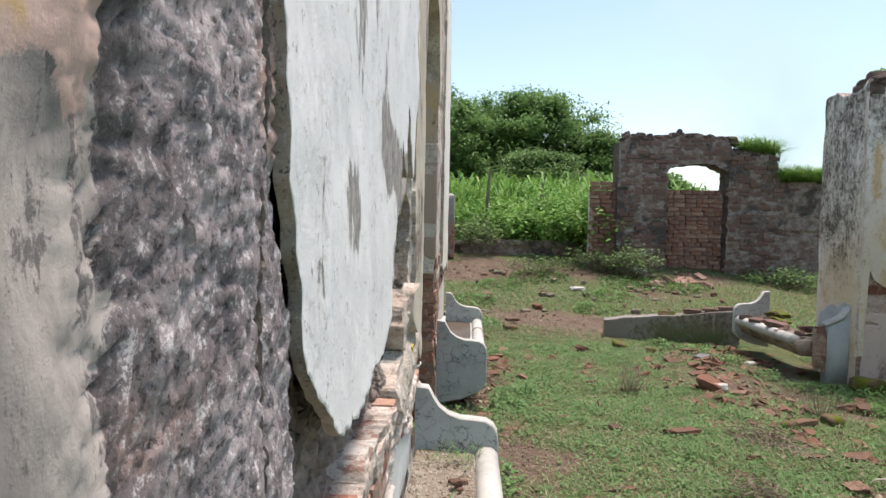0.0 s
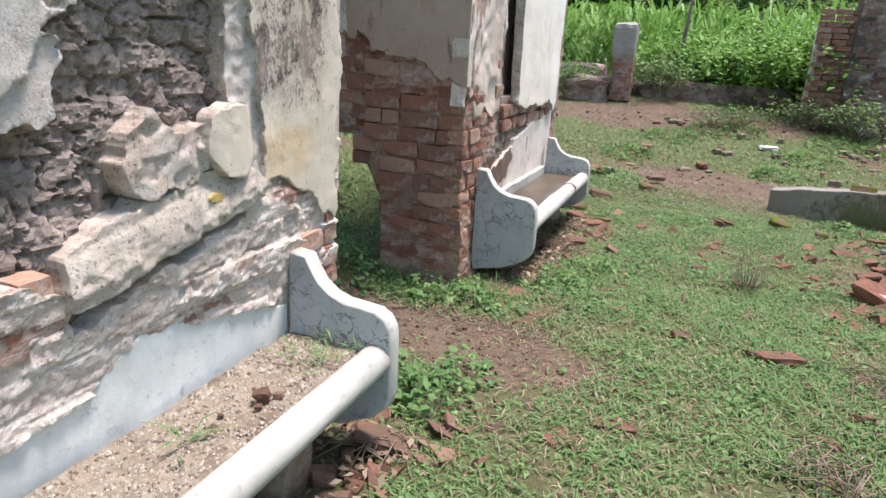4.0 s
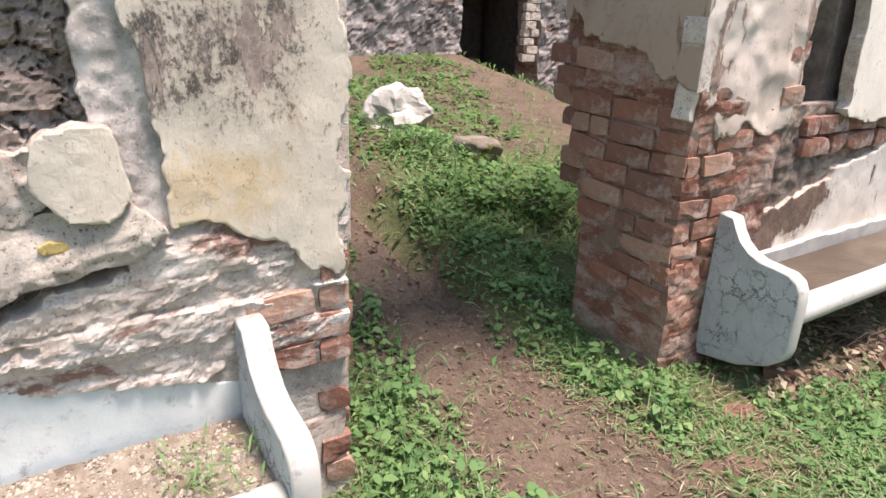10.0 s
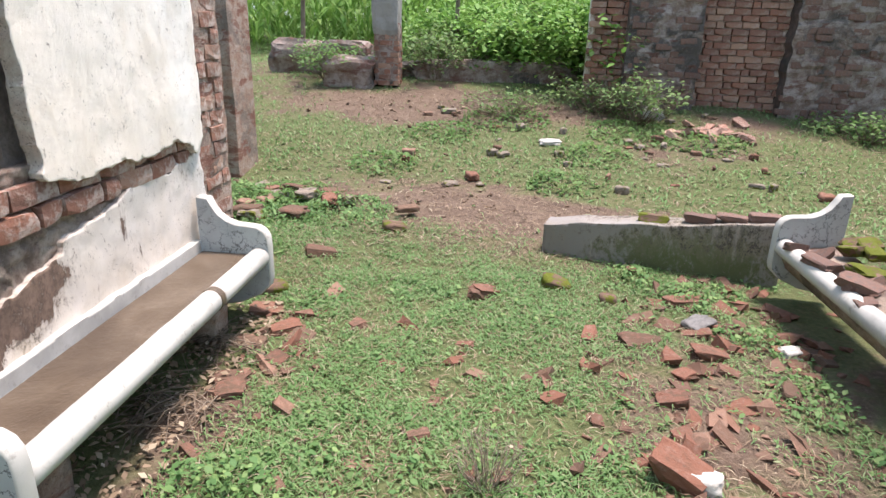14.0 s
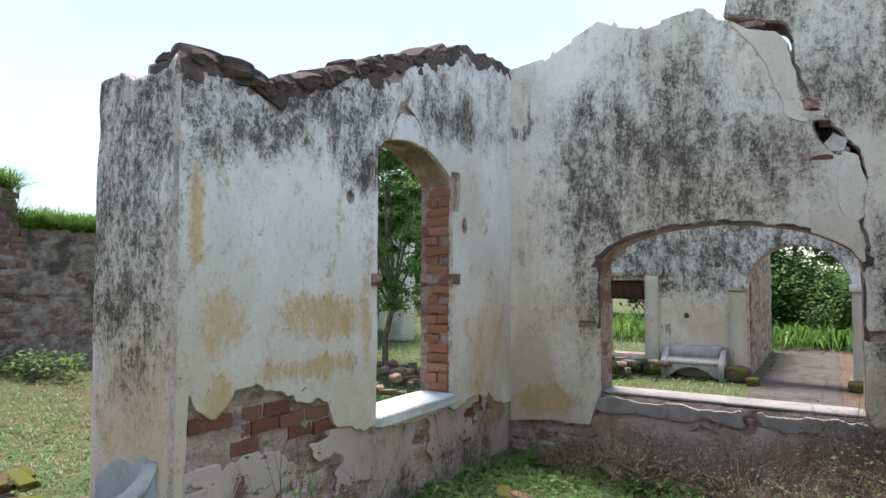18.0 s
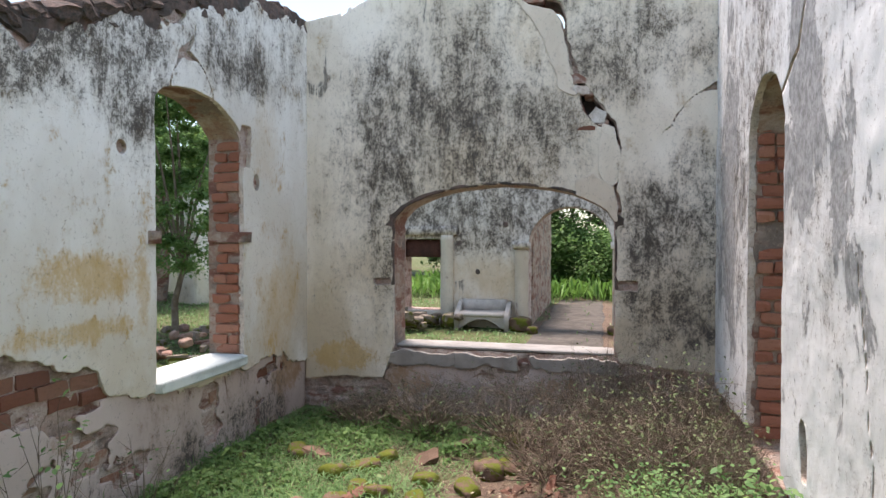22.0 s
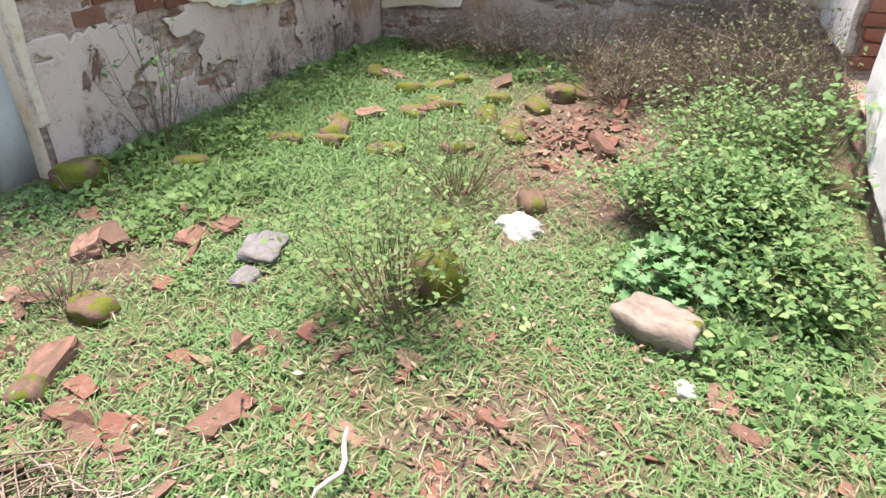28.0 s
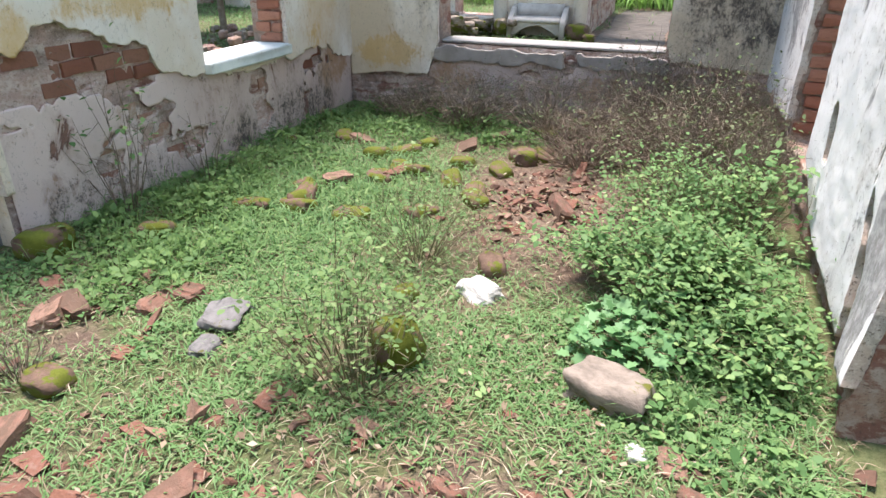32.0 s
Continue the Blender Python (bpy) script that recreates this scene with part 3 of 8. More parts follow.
M_GRIT = gritty("loose_grit")
M_SILLCRUST = cement("dark_sill_render", (0.37, 0.325, 0.295), 0.7)
M_SILL = cement("worn_sill_cement", (0.31, 0.295, 0.275), 0.7)
M_FARBENCH = cement("weathered_whitewash", (0.46, 0.43, 0.40), 0.6)
M_CLOD = gritty("soil_clod", (0.12, 0.078, 0.054), (0.20, 0.14, 0.10), (0.30, 0.22, 0.165))
M_STONE = mossy("field_stone", (0.27, 0.225, 0.185), (0.14, 0.15, 0.025), 0.35)
M_MOSS = mossy("mossy_brick", (0.17, 0.11, 0.08), (0.135, 0.16, 0.02), 0.68)
M_GATE = crusty("dark_old_brickwork", (0.33, 0.28, 0.255), (0.20, 0.14, 0.115), (0.10, 0.09, 0.084), (0.17, 0.078, 0.06), strata=0, brick=0.6)
M_BRICK_DARK = brickish("dark_old_brick", dull=0.1)


def sooty(name):
    n = Nodes(name, 0.95)
    r, mid, small = n.rand(), n.noise(9, 7, 0.7, 0.3), n.noise(60, 4, 0.7)
    c = n.mix(r, (0.15, 0.085, 0.068), (0.21, 0.12, 0.095))
    c = n.mix(n.math('MULTIPLY', n.ramp(mid, 0.45, 0.62), 0.8), c, (0.11, 0.095, 0.088))
    n.colour(n.mix(n.math('MULTIPLY', n.ramp(small, 0.52, 0.68), 0.5), c, (0.28, 0.24, 0.21)))
    n.bump(mid, 0.6, 0.012).bump(small, 0.6, 0.004)
    return n.m


M_SOOTY = sooty("blackened_brick")
M_GREYSTONE = mossy("grey_stone", (0.20, 0.195, 0.19), (0.14, 0.14, 0.03), 0.05)
M_WHITESTONE = mossy("lime_lump", (0.62, 0.60, 0.56), (0.40, 0.38, 0.33), 0.05)
M_GRASS = leafy("grass_blades", (0.105, 0.225, 0.07), (0.175, 0.305, 0.12), (0.27, 0.315, 0.17))
M_LEAF = leafy("weed_leaves", (0.085, 0.195, 0.065), (0.165, 0.285, 0.105), (0.24, 0.36, 0.135), 0.6)
M_LOBED = leafy("lobed_weed_leaves", (0.10, 0.245, 0.09), (0.165, 0.33, 0.14), (0.23, 0.40, 0.19), 0.5)
M_SHRUB = leafy("shrub_leaves", (0.10, 0.185, 0.06), (0.16, 0.26, 0.09), (0.21, 0.30, 0.12))
M_DULL_LEAF = leafy("dull_shrub_leaves", (0.075, 0.115, 0.042), (0.105, 0.145, 0.06), (0.13, 0.15, 0.075), 0.7, 0.2)
M_TREE = leafy("tree_leaves", (0.10, 0.20, 0.065), (0.155, 0.275, 0.09), (0.20, 0.32, 0.11), 0.6, 0.45)
M_CORN = leafy("corn_leaves", (0.12, 0.27, 0.055), (0.18, 0.34, 0.08), (0.25, 0.38, 0.12))
M_DRY = leafy("dead_straw", (0.27, 0.205, 0.14), (0.18, 0.125, 0.085), (0.40, 0.34, 0.25), 0.85, 0.1)
M_PALE_TWIG = earthy("bleached_stalks", (0.30, 0.25, 0.195), (0.22, 0.175, 0.13), (0.36, 0.31, 0.25), 12, 0.003)
M_STICK = earthy("bleached_wood", (0.46, 0.42, 0.36), (0.36, 0.31, 0.25), (0.54, 0.50, 0.44), 30, 0.004)
M_STEM = earthy("green_brown_stems", (0.15, 0.15, 0.075), (0.20, 0.165, 0.10), (0.11, 0.10, 0.06), 12, 0.003)
M_TWIG = earthy("dry_twig_bark", (0.15, 0.115, 0.085), (0.25, 0.20, 0.155), (0.10, 0.075, 0.055), 12, 0.005)
M_PACKED = earthy("packed_grey_earth", (0.082, 0.073, 0.064), (0.118, 0.105, 0.092), (0.058, 0.053, 0.047), 5, 0.015)
M_REDWOOD = earthy("dark_red_wood", (0.075, 0.035, 0.03), (0.11, 0.05, 0.042), (0.05, 0.028, 0.025), 8, 0.004)
M_BARK = earthy("bark", (0.16, 0.125, 0.09), (0.24, 0.20, 0.16), (0.10, 0.08, 0.06), 12, 0.02)


def ground_material():
    n = Nodes("grassy_soil", 0.97)
    big, mid, fine = n.noise(0.55, 5, 0.6), n.noise(3.2, 6, 0.65), n.noise(34, 5, 0.75)
    soil = n.mix(n.ramp(mid, 0.3, 0.7), (0.11, 0.075, 0.055), (0.17, 0.122, 0.09))
    soil = n.mix(n.math('MULTIPLY', n.ramp(n.noise(9, 6, 0.7, 0.3), 0.5, 0.66), 0.7), soil, (0.085, 0.058, 0.042))
    soil = n.mix(n.math('MULTIPLY', n.ramp(fine, 0.5, 0.68), 0.7), soil, (0.24, 0.18, 0.135))
    turf = n.mix(n.ramp(fine, 0.3, 0.7), (0.065, 0.09, 0.033), (0.13, 0.145, 0.065))
    turf = n.mix(n.math('MULTIPLY', n.ramp(mid, 0.5, 0.75), 0.5), turf, (0.16, 0.13, 0.075))
    at = n.t.nodes.new("ShaderNodeAttribute")
    at.attribute_name = "turf"
    g = n.math('ADD', at.outputs["Fac"], n.math('MULTIPLY', n.math('SUBTRACT', mid, 0.5), 1.1))
    n.colour(n.mix(n.ramp(g, 0.35, 0.65), soil, turf))
    n.bump(mid, 0.5, 0.03).bump(n.noise(12, 6, 0.7, 0.4), 0.9, 0.035).bump(fine, 0.9, 0.016)
    return n.m


M_GROUND = ground_material()

# ---- tools ----
def mesh_from(name, verts, faces, mats, index=None, smooth=False):
    me = bpy.data.meshes.new(name)
    me.from_pydata([tuple(v) for v in verts], [], faces)
    for m in (mats if isinstance(mats, (list, tuple)) else [mats]):
        me.materials.append(m)
    if index is not None:
        me.polygons.foreach_set("material_index", index)
    if smooth:
        me.polygons.foreach_set("use_smooth", [True] * len(me.polygons))
    me.update()
    return me


def quick_mesh(name, groups, mat):
    """Many separate polygons, given vertex by vertex: groups of (corners, corners of each polygon)."""
    groups = [(np.asarray(v, dtype=np.float32).reshape(-1, 3), k) for v, k in groups]
    v = np.concatenate([g[0] for g in groups])
    starts, at = [], 0
    for g, k in groups:
        starts.append(np.arange(at, at + len(g), k, dtype=np.int32))
        at += len(g)
    starts = np.concatenate(starts)
    me = bpy.data.meshes.new(name)
    me.vertices.add(len(v))
    me.vertices.foreach_set("co", v.ravel())
    me.loops.add(len(v))
    me.loops.foreach_set("vertex_index", np.arange(len(v), dtype=np.int32))
    me.polygons.add(len(starts))
    me.polygons.foreach_set("loop_start", starts)
    me.update(calc_edges=True)
    me.materials.append(mat)
    return me


def part(name, data, material=None, parent=None, label=""):
    """One mesh object under a thing or a part. data: a bmesh or a mesh."""
    if isinstance(data, bmesh.types.BMesh):
        me = bpy.data.meshes.new(name)
        data.to_mesh(me)
        data.free()
        data = me
    if material is not None and not data.materials:
        data.materials.append(material)
    ob = new(name, data)
    if parent is not None:
        ob.parent = parent
    return tagged(ob, label)


def thing(name, label, category, m=None, group="", kind=""):
    ob = new(name)
    if m is not None:
        ob.matrix_world = m
    return tagged(ob, label, category, group, kind)


def lattice(x, y, seed):
    h = np.sin(x * 127.1 + y * 311.7 + seed * 74.7) * 43758.5453
    return h - np.floor(h)


def vnoise(x, y, seed=0.0):
    """Smooth value noise, 0 to 1, on arrays."""
    x, y = np.asarray(x, float), np.asarray(y, float)
    i, j = np.floor(x), np.floor(y)
    u, v = x - i, y - j
    u, v = u * u * (3 - 2 * u), v * v * (3 - 2 * v)
    a, b, c, d = lattice(i, j, seed), lattice(i + 1, j, seed), lattice(i, j + 1, seed), lattice(i + 1, j + 1, seed)
    return a + (b - a) * u + (c - a) * v + (a - b - c + d) * u * v


def fbm(x, y, seed=0.0, octaves=4):
    t, a = 0, 0.5
    for k in range(octaves):
        t = t + a * (vnoise(x * 2**k, y * 2**k, seed + k * 9.1) - 0.5)
        a *= 0.55
    return t


def crumbs(u, v, seed=0.0):
    """Gap between the nearest and the second nearest of scattered points: 0 on the joints of a crumbled surface."""
    i, j = np.floor(u), np.floor(v)
    f1, f2 = np.full(np.shape(u), 9.0), np.full(np.shape(u), 9.0)
    for a in (-1, 0, 1):
        for b in (-1, 0, 1):
            d = np.hypot(i + a + lattice(i + a, j + b, seed) - u, j + b + lattice(i + a, j + b, seed + 3.3) - v)
            f1, f2 = np.minimum(f1, d), np.minimum(f2, np.maximum(f1, d))
    return f2 - f1


def poly_dist(u, v, pts):
    """Signed distance to a closed polygon, positive inside."""
    best, inside = np.full(np.shape(u), 1e9), np.zeros(np.shape(u), bool)
    for (x0, y0), (x1, y1) in zip(pts, pts[1:] + pts[:1]):
        dx, dy = x1 - x0, y1 - y0
        k = np.clip(((u - x0) * dx + (v - y0) * dy) / (dx * dx + dy * dy + 1e-12), 0, 1)
        best = np.minimum(best, np.hypot(u - x0 - k * dx, v - y0 - k * dy))
        if dy:
            inside ^= ((y0 > v) != (y1 > v)) & (u < dx * (v - y0) / dy + x0)
    return np.where(inside, best, -best)


def line_dist(u, v, pts):
    best = np.full(np.shape(u), 1e9)
    for (x0, y0), (x1, y1) in zip(pts, pts[1:]):
        dx, dy = x1 - x0, y1 - y0
        k = np.clip(((u - x0) * dx + (v - y0) * dy) / (dx * dx + dy * dy + 1e-12), 0, 1)
        best = np.minimum(best, np.hypot(u - x0 - k * dx, v - y0 - k * dy))
    return best


def profile(u, pts):
    return np.interp(u, [p[0] for p in pts], [p[1] for p in pts])


def on_x(x, out=1):
    """Places (u, v, d) on a wall at x: u runs along y, d goes out of the face."""
    return lambda u, v, d: np.stack([x + out * d, u, v], -1)


def on_y(y, out=1):
    return lambda u, v, d: np.stack([u, y + out * d, v], -1)


def slab(name, field, box, step, place, front, back, mats, bump=None, parent=None, label="", smooth=True):
    """A solid plate with a ragged outline: it fills the part of the box (u0, u1, v0, v1) where field(u, v) > 0, from depth back to depth front.
    mats: of the front, and of the rim and the back."""
    u0, u1, v0, v1 = box
    nu, nv = max(1, round((u1 - u0) / step)), max(1, round((v1 - v0) / step))
    gu, gv = np.linspace(u0, u1, nu + 1), np.linspace(v0, v1, nv + 1)
    U, V = np.meshgrid(gu, gv, indexing="ij")
    F = field(U, V)
    keys, pu, pv, faces = {}, [], [], []

    def vert(key, a, b):
        if key not in keys:
            keys[key] = len(pu)
            pu.append(a)
            pv.append(b)
        return keys[key]

    pos = F > 0
    some = pos[:-1, :-1] | pos[1:, :-1] | pos[1:, 1:] | pos[:-1, 1:]
    for i, j in zip(*np.nonzero(some)):
        ring = ((i, j), (i + 1, j), (i + 1, j + 1), (i, j + 1))
        poly = []
        for k in range(4):
            a, b = ring[k], ring[(k + 1) % 4]
            if pos[a]:
                poly.append(vert(a, gu[a[0]], gv[a[1]]))
            if pos[a] != pos[b]:
                lo, hi = min(a, b), max(a, b)
                f = F[lo] / (F[lo] - F[hi])
                poly.append(vert((lo, hi), gu[lo[0]] + f * (gu[hi[0]] - gu[lo[0]]), gv[lo[1]] + f * (gv[hi[1]] - gv[lo[1]])))
        if len(poly) > 2:
            faces.append(poly)
    if not faces:
        return None
    pu, pv = np.array(pu), np.array(pv)
    n = len(pu)
    d = front + (bump(pu, pv) if bump else 0 * pu)
    V1, V0 = place(pu, pv, d), place(pu, pv, np.full(n, back))
    a, b, c = V1[faces[0][0]], V1[faces[0][1]], V1[faces[0][2]]
    outward = place(np.array([0.0]), np.array([0.0]), np.array([1.0]))[0] - place(np.array([0.0]), np.array([0.0]), np.array([0.0]))[0]
    flip = np.dot(np.cross(b - a, c - a), outward) < 0
    edges = {}
    for f in faces:
        for k in range(len(f)):
            edges[(f[k], f[(k + 1) % len(f)])] = 1
    rim = [[p + n, q + n, q, p] for p, q in edges if (q, p) not in edges]
    backs = [[k + n for k in reversed(f)] for f in faces]
    allf = faces + rim + backs
    if flip:
        allf = [f[::-1] for f in allf]
    idx = [0] * len(faces) + [1] * (len(rim) + len(backs))
    me = mesh_from(name, np.concatenate([V1, V0]), allf, list(mats), idx)
    if smooth:
        me.polygons.foreach_set("use_smooth", [True] * len(faces) + [False] * (len(rim) + len(backs)))
    return part(name, me, None, parent, label)


def rough_box(sx, sy, sz, seed, jag=0.12, cuts=2):
    """A worn block, its foot at z = 0: a cut box with chipped corners and uneven faces."""
    bm = bmesh.new()
    bmesh.ops.create_cube(bm, size=1)
    bmesh.ops.subdivide_edges(bm, edges=bm.edges[:], cuts=cuts, use_grid_fill=True)
    for v in bm.verts:
        p = v.co.copy()
        edge = sum(abs(abs(k) - 0.5) < 0.01 for k in p)
        q = noise.noise_vector(p * 2.3 + Vector((seed * 3.7, seed * 1.3, seed * 2.1)))
        p = p * (1 - (0.03 + jag * 0.3) * max(0, edge - 1)) + q * jag
        v.co = Vector((p.x * sx, p.y * sy, (p.z + 0.5) * sz))
    return bm


def tube(points, radii, sides=6):
    """Vertices and faces of a tapered tube along points."""
    vs, fs = [], []
    for k, p in enumerate(points):
        p = Vector(p)
        a = Vector(points[max(0, k - 1)])
        b = Vector(points[min(len(points) - 1, k + 1)])
        d = (b - a).normalized()
        s = d.orthogonal().normalized()
        t = d.cross(s)
        for j in range(sides):
            ang = 2 * math.pi * j / sides
            vs.append(p + (s * math.cos(ang) + t * math.sin(ang)) * radii[k])
        if k:
            o = (k - 1) * sides
            for j in range(sides):
                fs.append([o + j, o + (j + 1) % sides, o + sides + (j + 1) % sides, o + sides + j])
    return vs, fs


def tubes_mesh(name, runs, mat, sides=5):
    vs, fs = [], []
    for pts, rad in runs:
        a, b = tube(pts, rad, sides)
        o = len(vs)
        vs += a
        fs += [[k + o for k in f] for f in b]
    return mesh_from(name, vs, fs, mat, smooth=True)


def leaves_at(centres, size, rng, tilt=1.0, long=1.7, droop=None):
    """Rhombic leaves of random turn at the given centres, as one array of corners."""
    n = len(centres)
    s = size * rng.uniform(0.6, 1.35, (n, 1))
    yaw, pit = rng.uniform(0, 2 * np.pi, n), rng.normal(0.15, 0.55 * tilt, n)
    ax = np.stack([np.cos(yaw) * np.cos(pit), np.sin(yaw) * np.cos(pit), np.sin(pit)], -1)
    side = np.stack([-np.sin(yaw), np.cos(yaw), rng.normal(0, 0.35 * tilt, n)], -1)
    side /= np.linalg.norm(side, axis=1, keepdims=True)
    a, b = ax * s * long * 0.5, side * s * 0.5
    up = np.zeros((n, 3))
    up[:, 2:] = s * 0.12
    c = np.asarray(centres)
    return np.stack([c - a, c - b * 0.9 + up - a * 0.1, c + a, c + b * 0.9 + up - a * 0.1], 1).reshape(-1, 3)


def leaf_axes(centres, size, rng, tilt):
    n = len(centres)
    s = size * rng.uniform(0.55, 1.4, (n, 1))
    yaw, pit = rng.uniform(0, 2 * np.pi, n), rng.normal(-0.15, 0.45 * tilt, n)
    ax = np.stack([np.cos(yaw) * np.cos(pit), np.sin(yaw) * np.cos(pit), np.sin(pit)], -1)
    side = np.stack([-np.sin(yaw), np.cos(yaw), rng.normal(0, 0.35 * tilt, n)], -1)
    side /= np.linalg.norm(side, axis=1, keepdims=True)
    return np.asarray(centres), ax * s, side * s, np.cross(ax, side) * s


def outline_leaves(centres, size, rng, outline, tilt=1.0, fold=0.12):
    """Leaves with a given outline of (along, across) points, the sides folded up a little."""
    c, a, b, up = leaf_axes(centres, size, rng, tilt)
    return np.stack([c + a * p + b * q + up * (abs(q) * fold * 2 - p * p * 0.12) for p, q in outline], 1).reshape(-1, 3)


OVAL = [(-0.5, 0.0), (-0.28, -0.24), (0.05, -0.30), (0.5, 0.0), (0.05, 0.30), (-0.28, 0.24)]
LOBED = [(-0.42, 0.0), (-0.45, -0.34), (-0.12, -0.30), (0.0, -0.55), (0.16, -0.22), (0.40, -0.30), (0.34, -0.10), (0.62, 0.0), (0.34, 0.10), (0.40, 0.30), (0.16, 0.22), (0.0, 0.55), (-0.12, 0.30), (-0.45, 0.34)]

# ---- ground ----
def rise(x, y):
    """Height of the ground."""
    x, y = np.asarray(x, float), np.asarray(y, float)
    north = np.interp(y, [8.0, 10.0, 12.6, 14.5, 18, 40], [0, 0.10, 0.40, 0.72, 0.95, 1.1])
    east = np.clip((x - 4.0) / 3.0, 0, 1) * np.clip((y - 7.0) / 2.0, 0, 1)
    h = north * (1 - 0.45 * east)
    h = h + np.interp(-x, [1.2, 3.0, 6.0], [0, 0.42, 0.85]) * np.clip((9.5 - y) / 2, 0, 1)
    h = h + 0.10 * np.exp(-((x + 0.95) ** 2 + (y - 7.95) ** 2) / 0.5)
    k = np.clip(((x + 2.55) * 0.95 + (y - 4.50) * 0.04) / (0.95**2 + 0.04**2), 0, 1)
    h = h - 0.15 * np.exp(-((x + 2.55 - 0.95 * k) ** 2 + (y - 4.50 - 0.04 * k) ** 2) / 0.014)
    h = h + 0.09 * np.clip((y - 4.52) / 0.12, 0, 1) * np.clip((5.6 - y) / 0.4, 0, 1) * np.clip((-0.9 - x) / 0.4, 0, 1)
    return h + 0.07 * fbm(x * 0.8, y * 0.8, 3.0, 4) + 0.025 * fbm(x * 4, y * 4, 8.0, 3)


def turf(x, y):
    """1 where grass covers the soil, 0 where it is bare."""
    t = 0.72 + 0.9 * fbm(x * 0.7, y * 0.7, 21, 4)
    bare = lambda cx, cy, rx, ry: np.exp(-(((x - cx) / rx) ** 2 + ((y - cy) / ry) ** 2))
    t = t - 0.95 * bare(-1.6, 4.26, 1.5, 0.36) - 0.6 * bare(-0.3, 4.22, 0.55, 0.24) - 0.5 * bare(0.3, 9.6, 2.4, 0.7)
    t = t - 0.45 * bare(2.0, 6.4, 0.9, 0.8) - 1.3 * bare(12.5, 3.85, 5.5, 0.62)
    t = t - 0.5 * bare(-0.2, 6.0, 0.3, 1.1) - 0.20 * bare(1.9, 3.6, 0.7, 0.6) - 0.6 * bare(0.6, 13.0, 3.0, 0.8)
    t = t - 0.14 * bare(2.9, 3.8, 1.5, 1.1) - 0.3 * bare(4.8, 3.9, 0.8, 0.5) - 0.25 * bare(1.7, 4.6, 0.6, 0.6)
    t = t - 0.42 * np.clip((-2.4 - x) / 0.8, 0, 1) * np.clip((9.5 - y) / 1.0, 0, 1)
    return t + 0.5 * bare(4.2, 5.0, 0.8, 0.6) + 0.3 * bare(0.4, 5.5, 1.0, 1.5)


def spread(core, far):
    a, b, s = core
    mid = np.arange(a, b + s / 2, s)
    out, k = [], s
    while k < far:
        k *= 1.45
        out.append(k)
    out = np.cumsum([s] + out)
    return np.concatenate([a - out[::-1], mid, b + out])


gx, gy = spread((-6, 14, 0.1), 90), spread((-3, 17, 0.1), 90)
GX, GY = np.meshgrid(gx, gy, indexing="ij")
gz = rise(GX, GY)
nx, ny = len(gx), len(gy)
gi = np.arange(nx * ny).reshape(nx, ny)
gf = np.stack([gi[:-1, :-1], gi[1:, :-1], gi[1:, 1:], gi[:-1, 1:]], -1).reshape(-1, 4)
g_me = mesh_from("ground", np.stack([GX, GY, gz], -1).reshape(-1, 3), gf.tolist(), M_GROUND, smooth=True)
g_at = g_me.attributes.new("turf", 'FLOAT', 'POINT')
g_at.data.foreach_set("value", turf(GX, GY).ravel().astype(np.float32))
ground = tagged(part("ground", g_me), "uneven earth ground with patchy short grass and bare soil", "ground", kind="structure")


def height(x, y):
    return float(rise(x, y))

# ---- walls ----
def structure(name, label, category="wall"):
    return tagged(new(name), label, category, kind="structure")


def arch_gap(u, v, a, b, sill, spring, top):
    """Signed distance outside an arched opening (negative inside it)."""
    c, r = (a + b) / 2, (b - a) / 2
    side = np.maximum(a - u, u - b)
    crown = np.where(v > spring, (np.hypot((u - c) / r, (v - spring) / (top - spring)) - 1) * min(r, top - spring), side)
    return np.maximum(np.where(v > spring, crown, side), sill - v)


# west wall: two stretches with an arched doorway between them
WEST = -0.62
wall_west = structure("wall_west", "thick ruined mud-brick wall with broken lime plaster and an arched doorway")
HOLE = [(5.56, 1.02), (5.97, 1.0), (5.94, 1.35), (5.90, 1.75), (5.92, 2.1), (5.83, 2.2), (5.72, 2.05), (5.62, 1.75), (5.58, 1.3)]


def west_body(u, v):
    f = profile(u, [(-4, 4.1), (3, 4.05), (4.2, 3.95), (5.5, 3.85), (7.75, 3.7)]) + 0.25 * fbm(u * 3, v * 0, 2) - v
    f = np.minimum(f, arch_gap(u, v, 3.53, 4.92, -1, 2.3, 2.95))
    f = np.minimum(f, -poly_dist(u, v, HOLE) + 0.05 * fbm(u * 9, v * 9, 5))
    return np.minimum(f, 7.30 + 0.02 * np.sin(v * 40) - u)


def clods(u, v, seed, round_=0.0):
    """Broken lumps: for each place the gap to the next lump, the lump's own height and a tilt across it."""
    i, j = np.floor(u), np.floor(v)
    f1, f2 = np.full(np.shape(u), 9.0), np.full(np.shape(u), 9.0)
    own, tilt = np.zeros(np.shape(u)), np.zeros(np.shape(u))
    for a in (-1, 0, 1):
        for b in (-1, 0, 1):
            p, q = i + a, j + b
            du, dv = p + 0.05 + 0.9 * lattice(p, q, seed) - u, q + 0.1 + 0.8 * lattice(p, q, seed + 3.3) - v
            d = np.maximum(np.abs(du), np.abs(dv)) * 0.6 + np.hypot(du, dv) * 0.4
            closer = d < f1
            f2 = np.minimum(f2, np.maximum(f1, d))
            own = np.where(closer, lattice(p, q, seed + 7.7), own)
            tilt = np.where(closer, du * (lattice(p, q, seed + 5.1) - 0.5) + dv * (lattice(p, q, seed + 6.2) - 0.35), tilt)
            f1 = np.minimum(f1, d)
    return f2 - f1, own, tilt


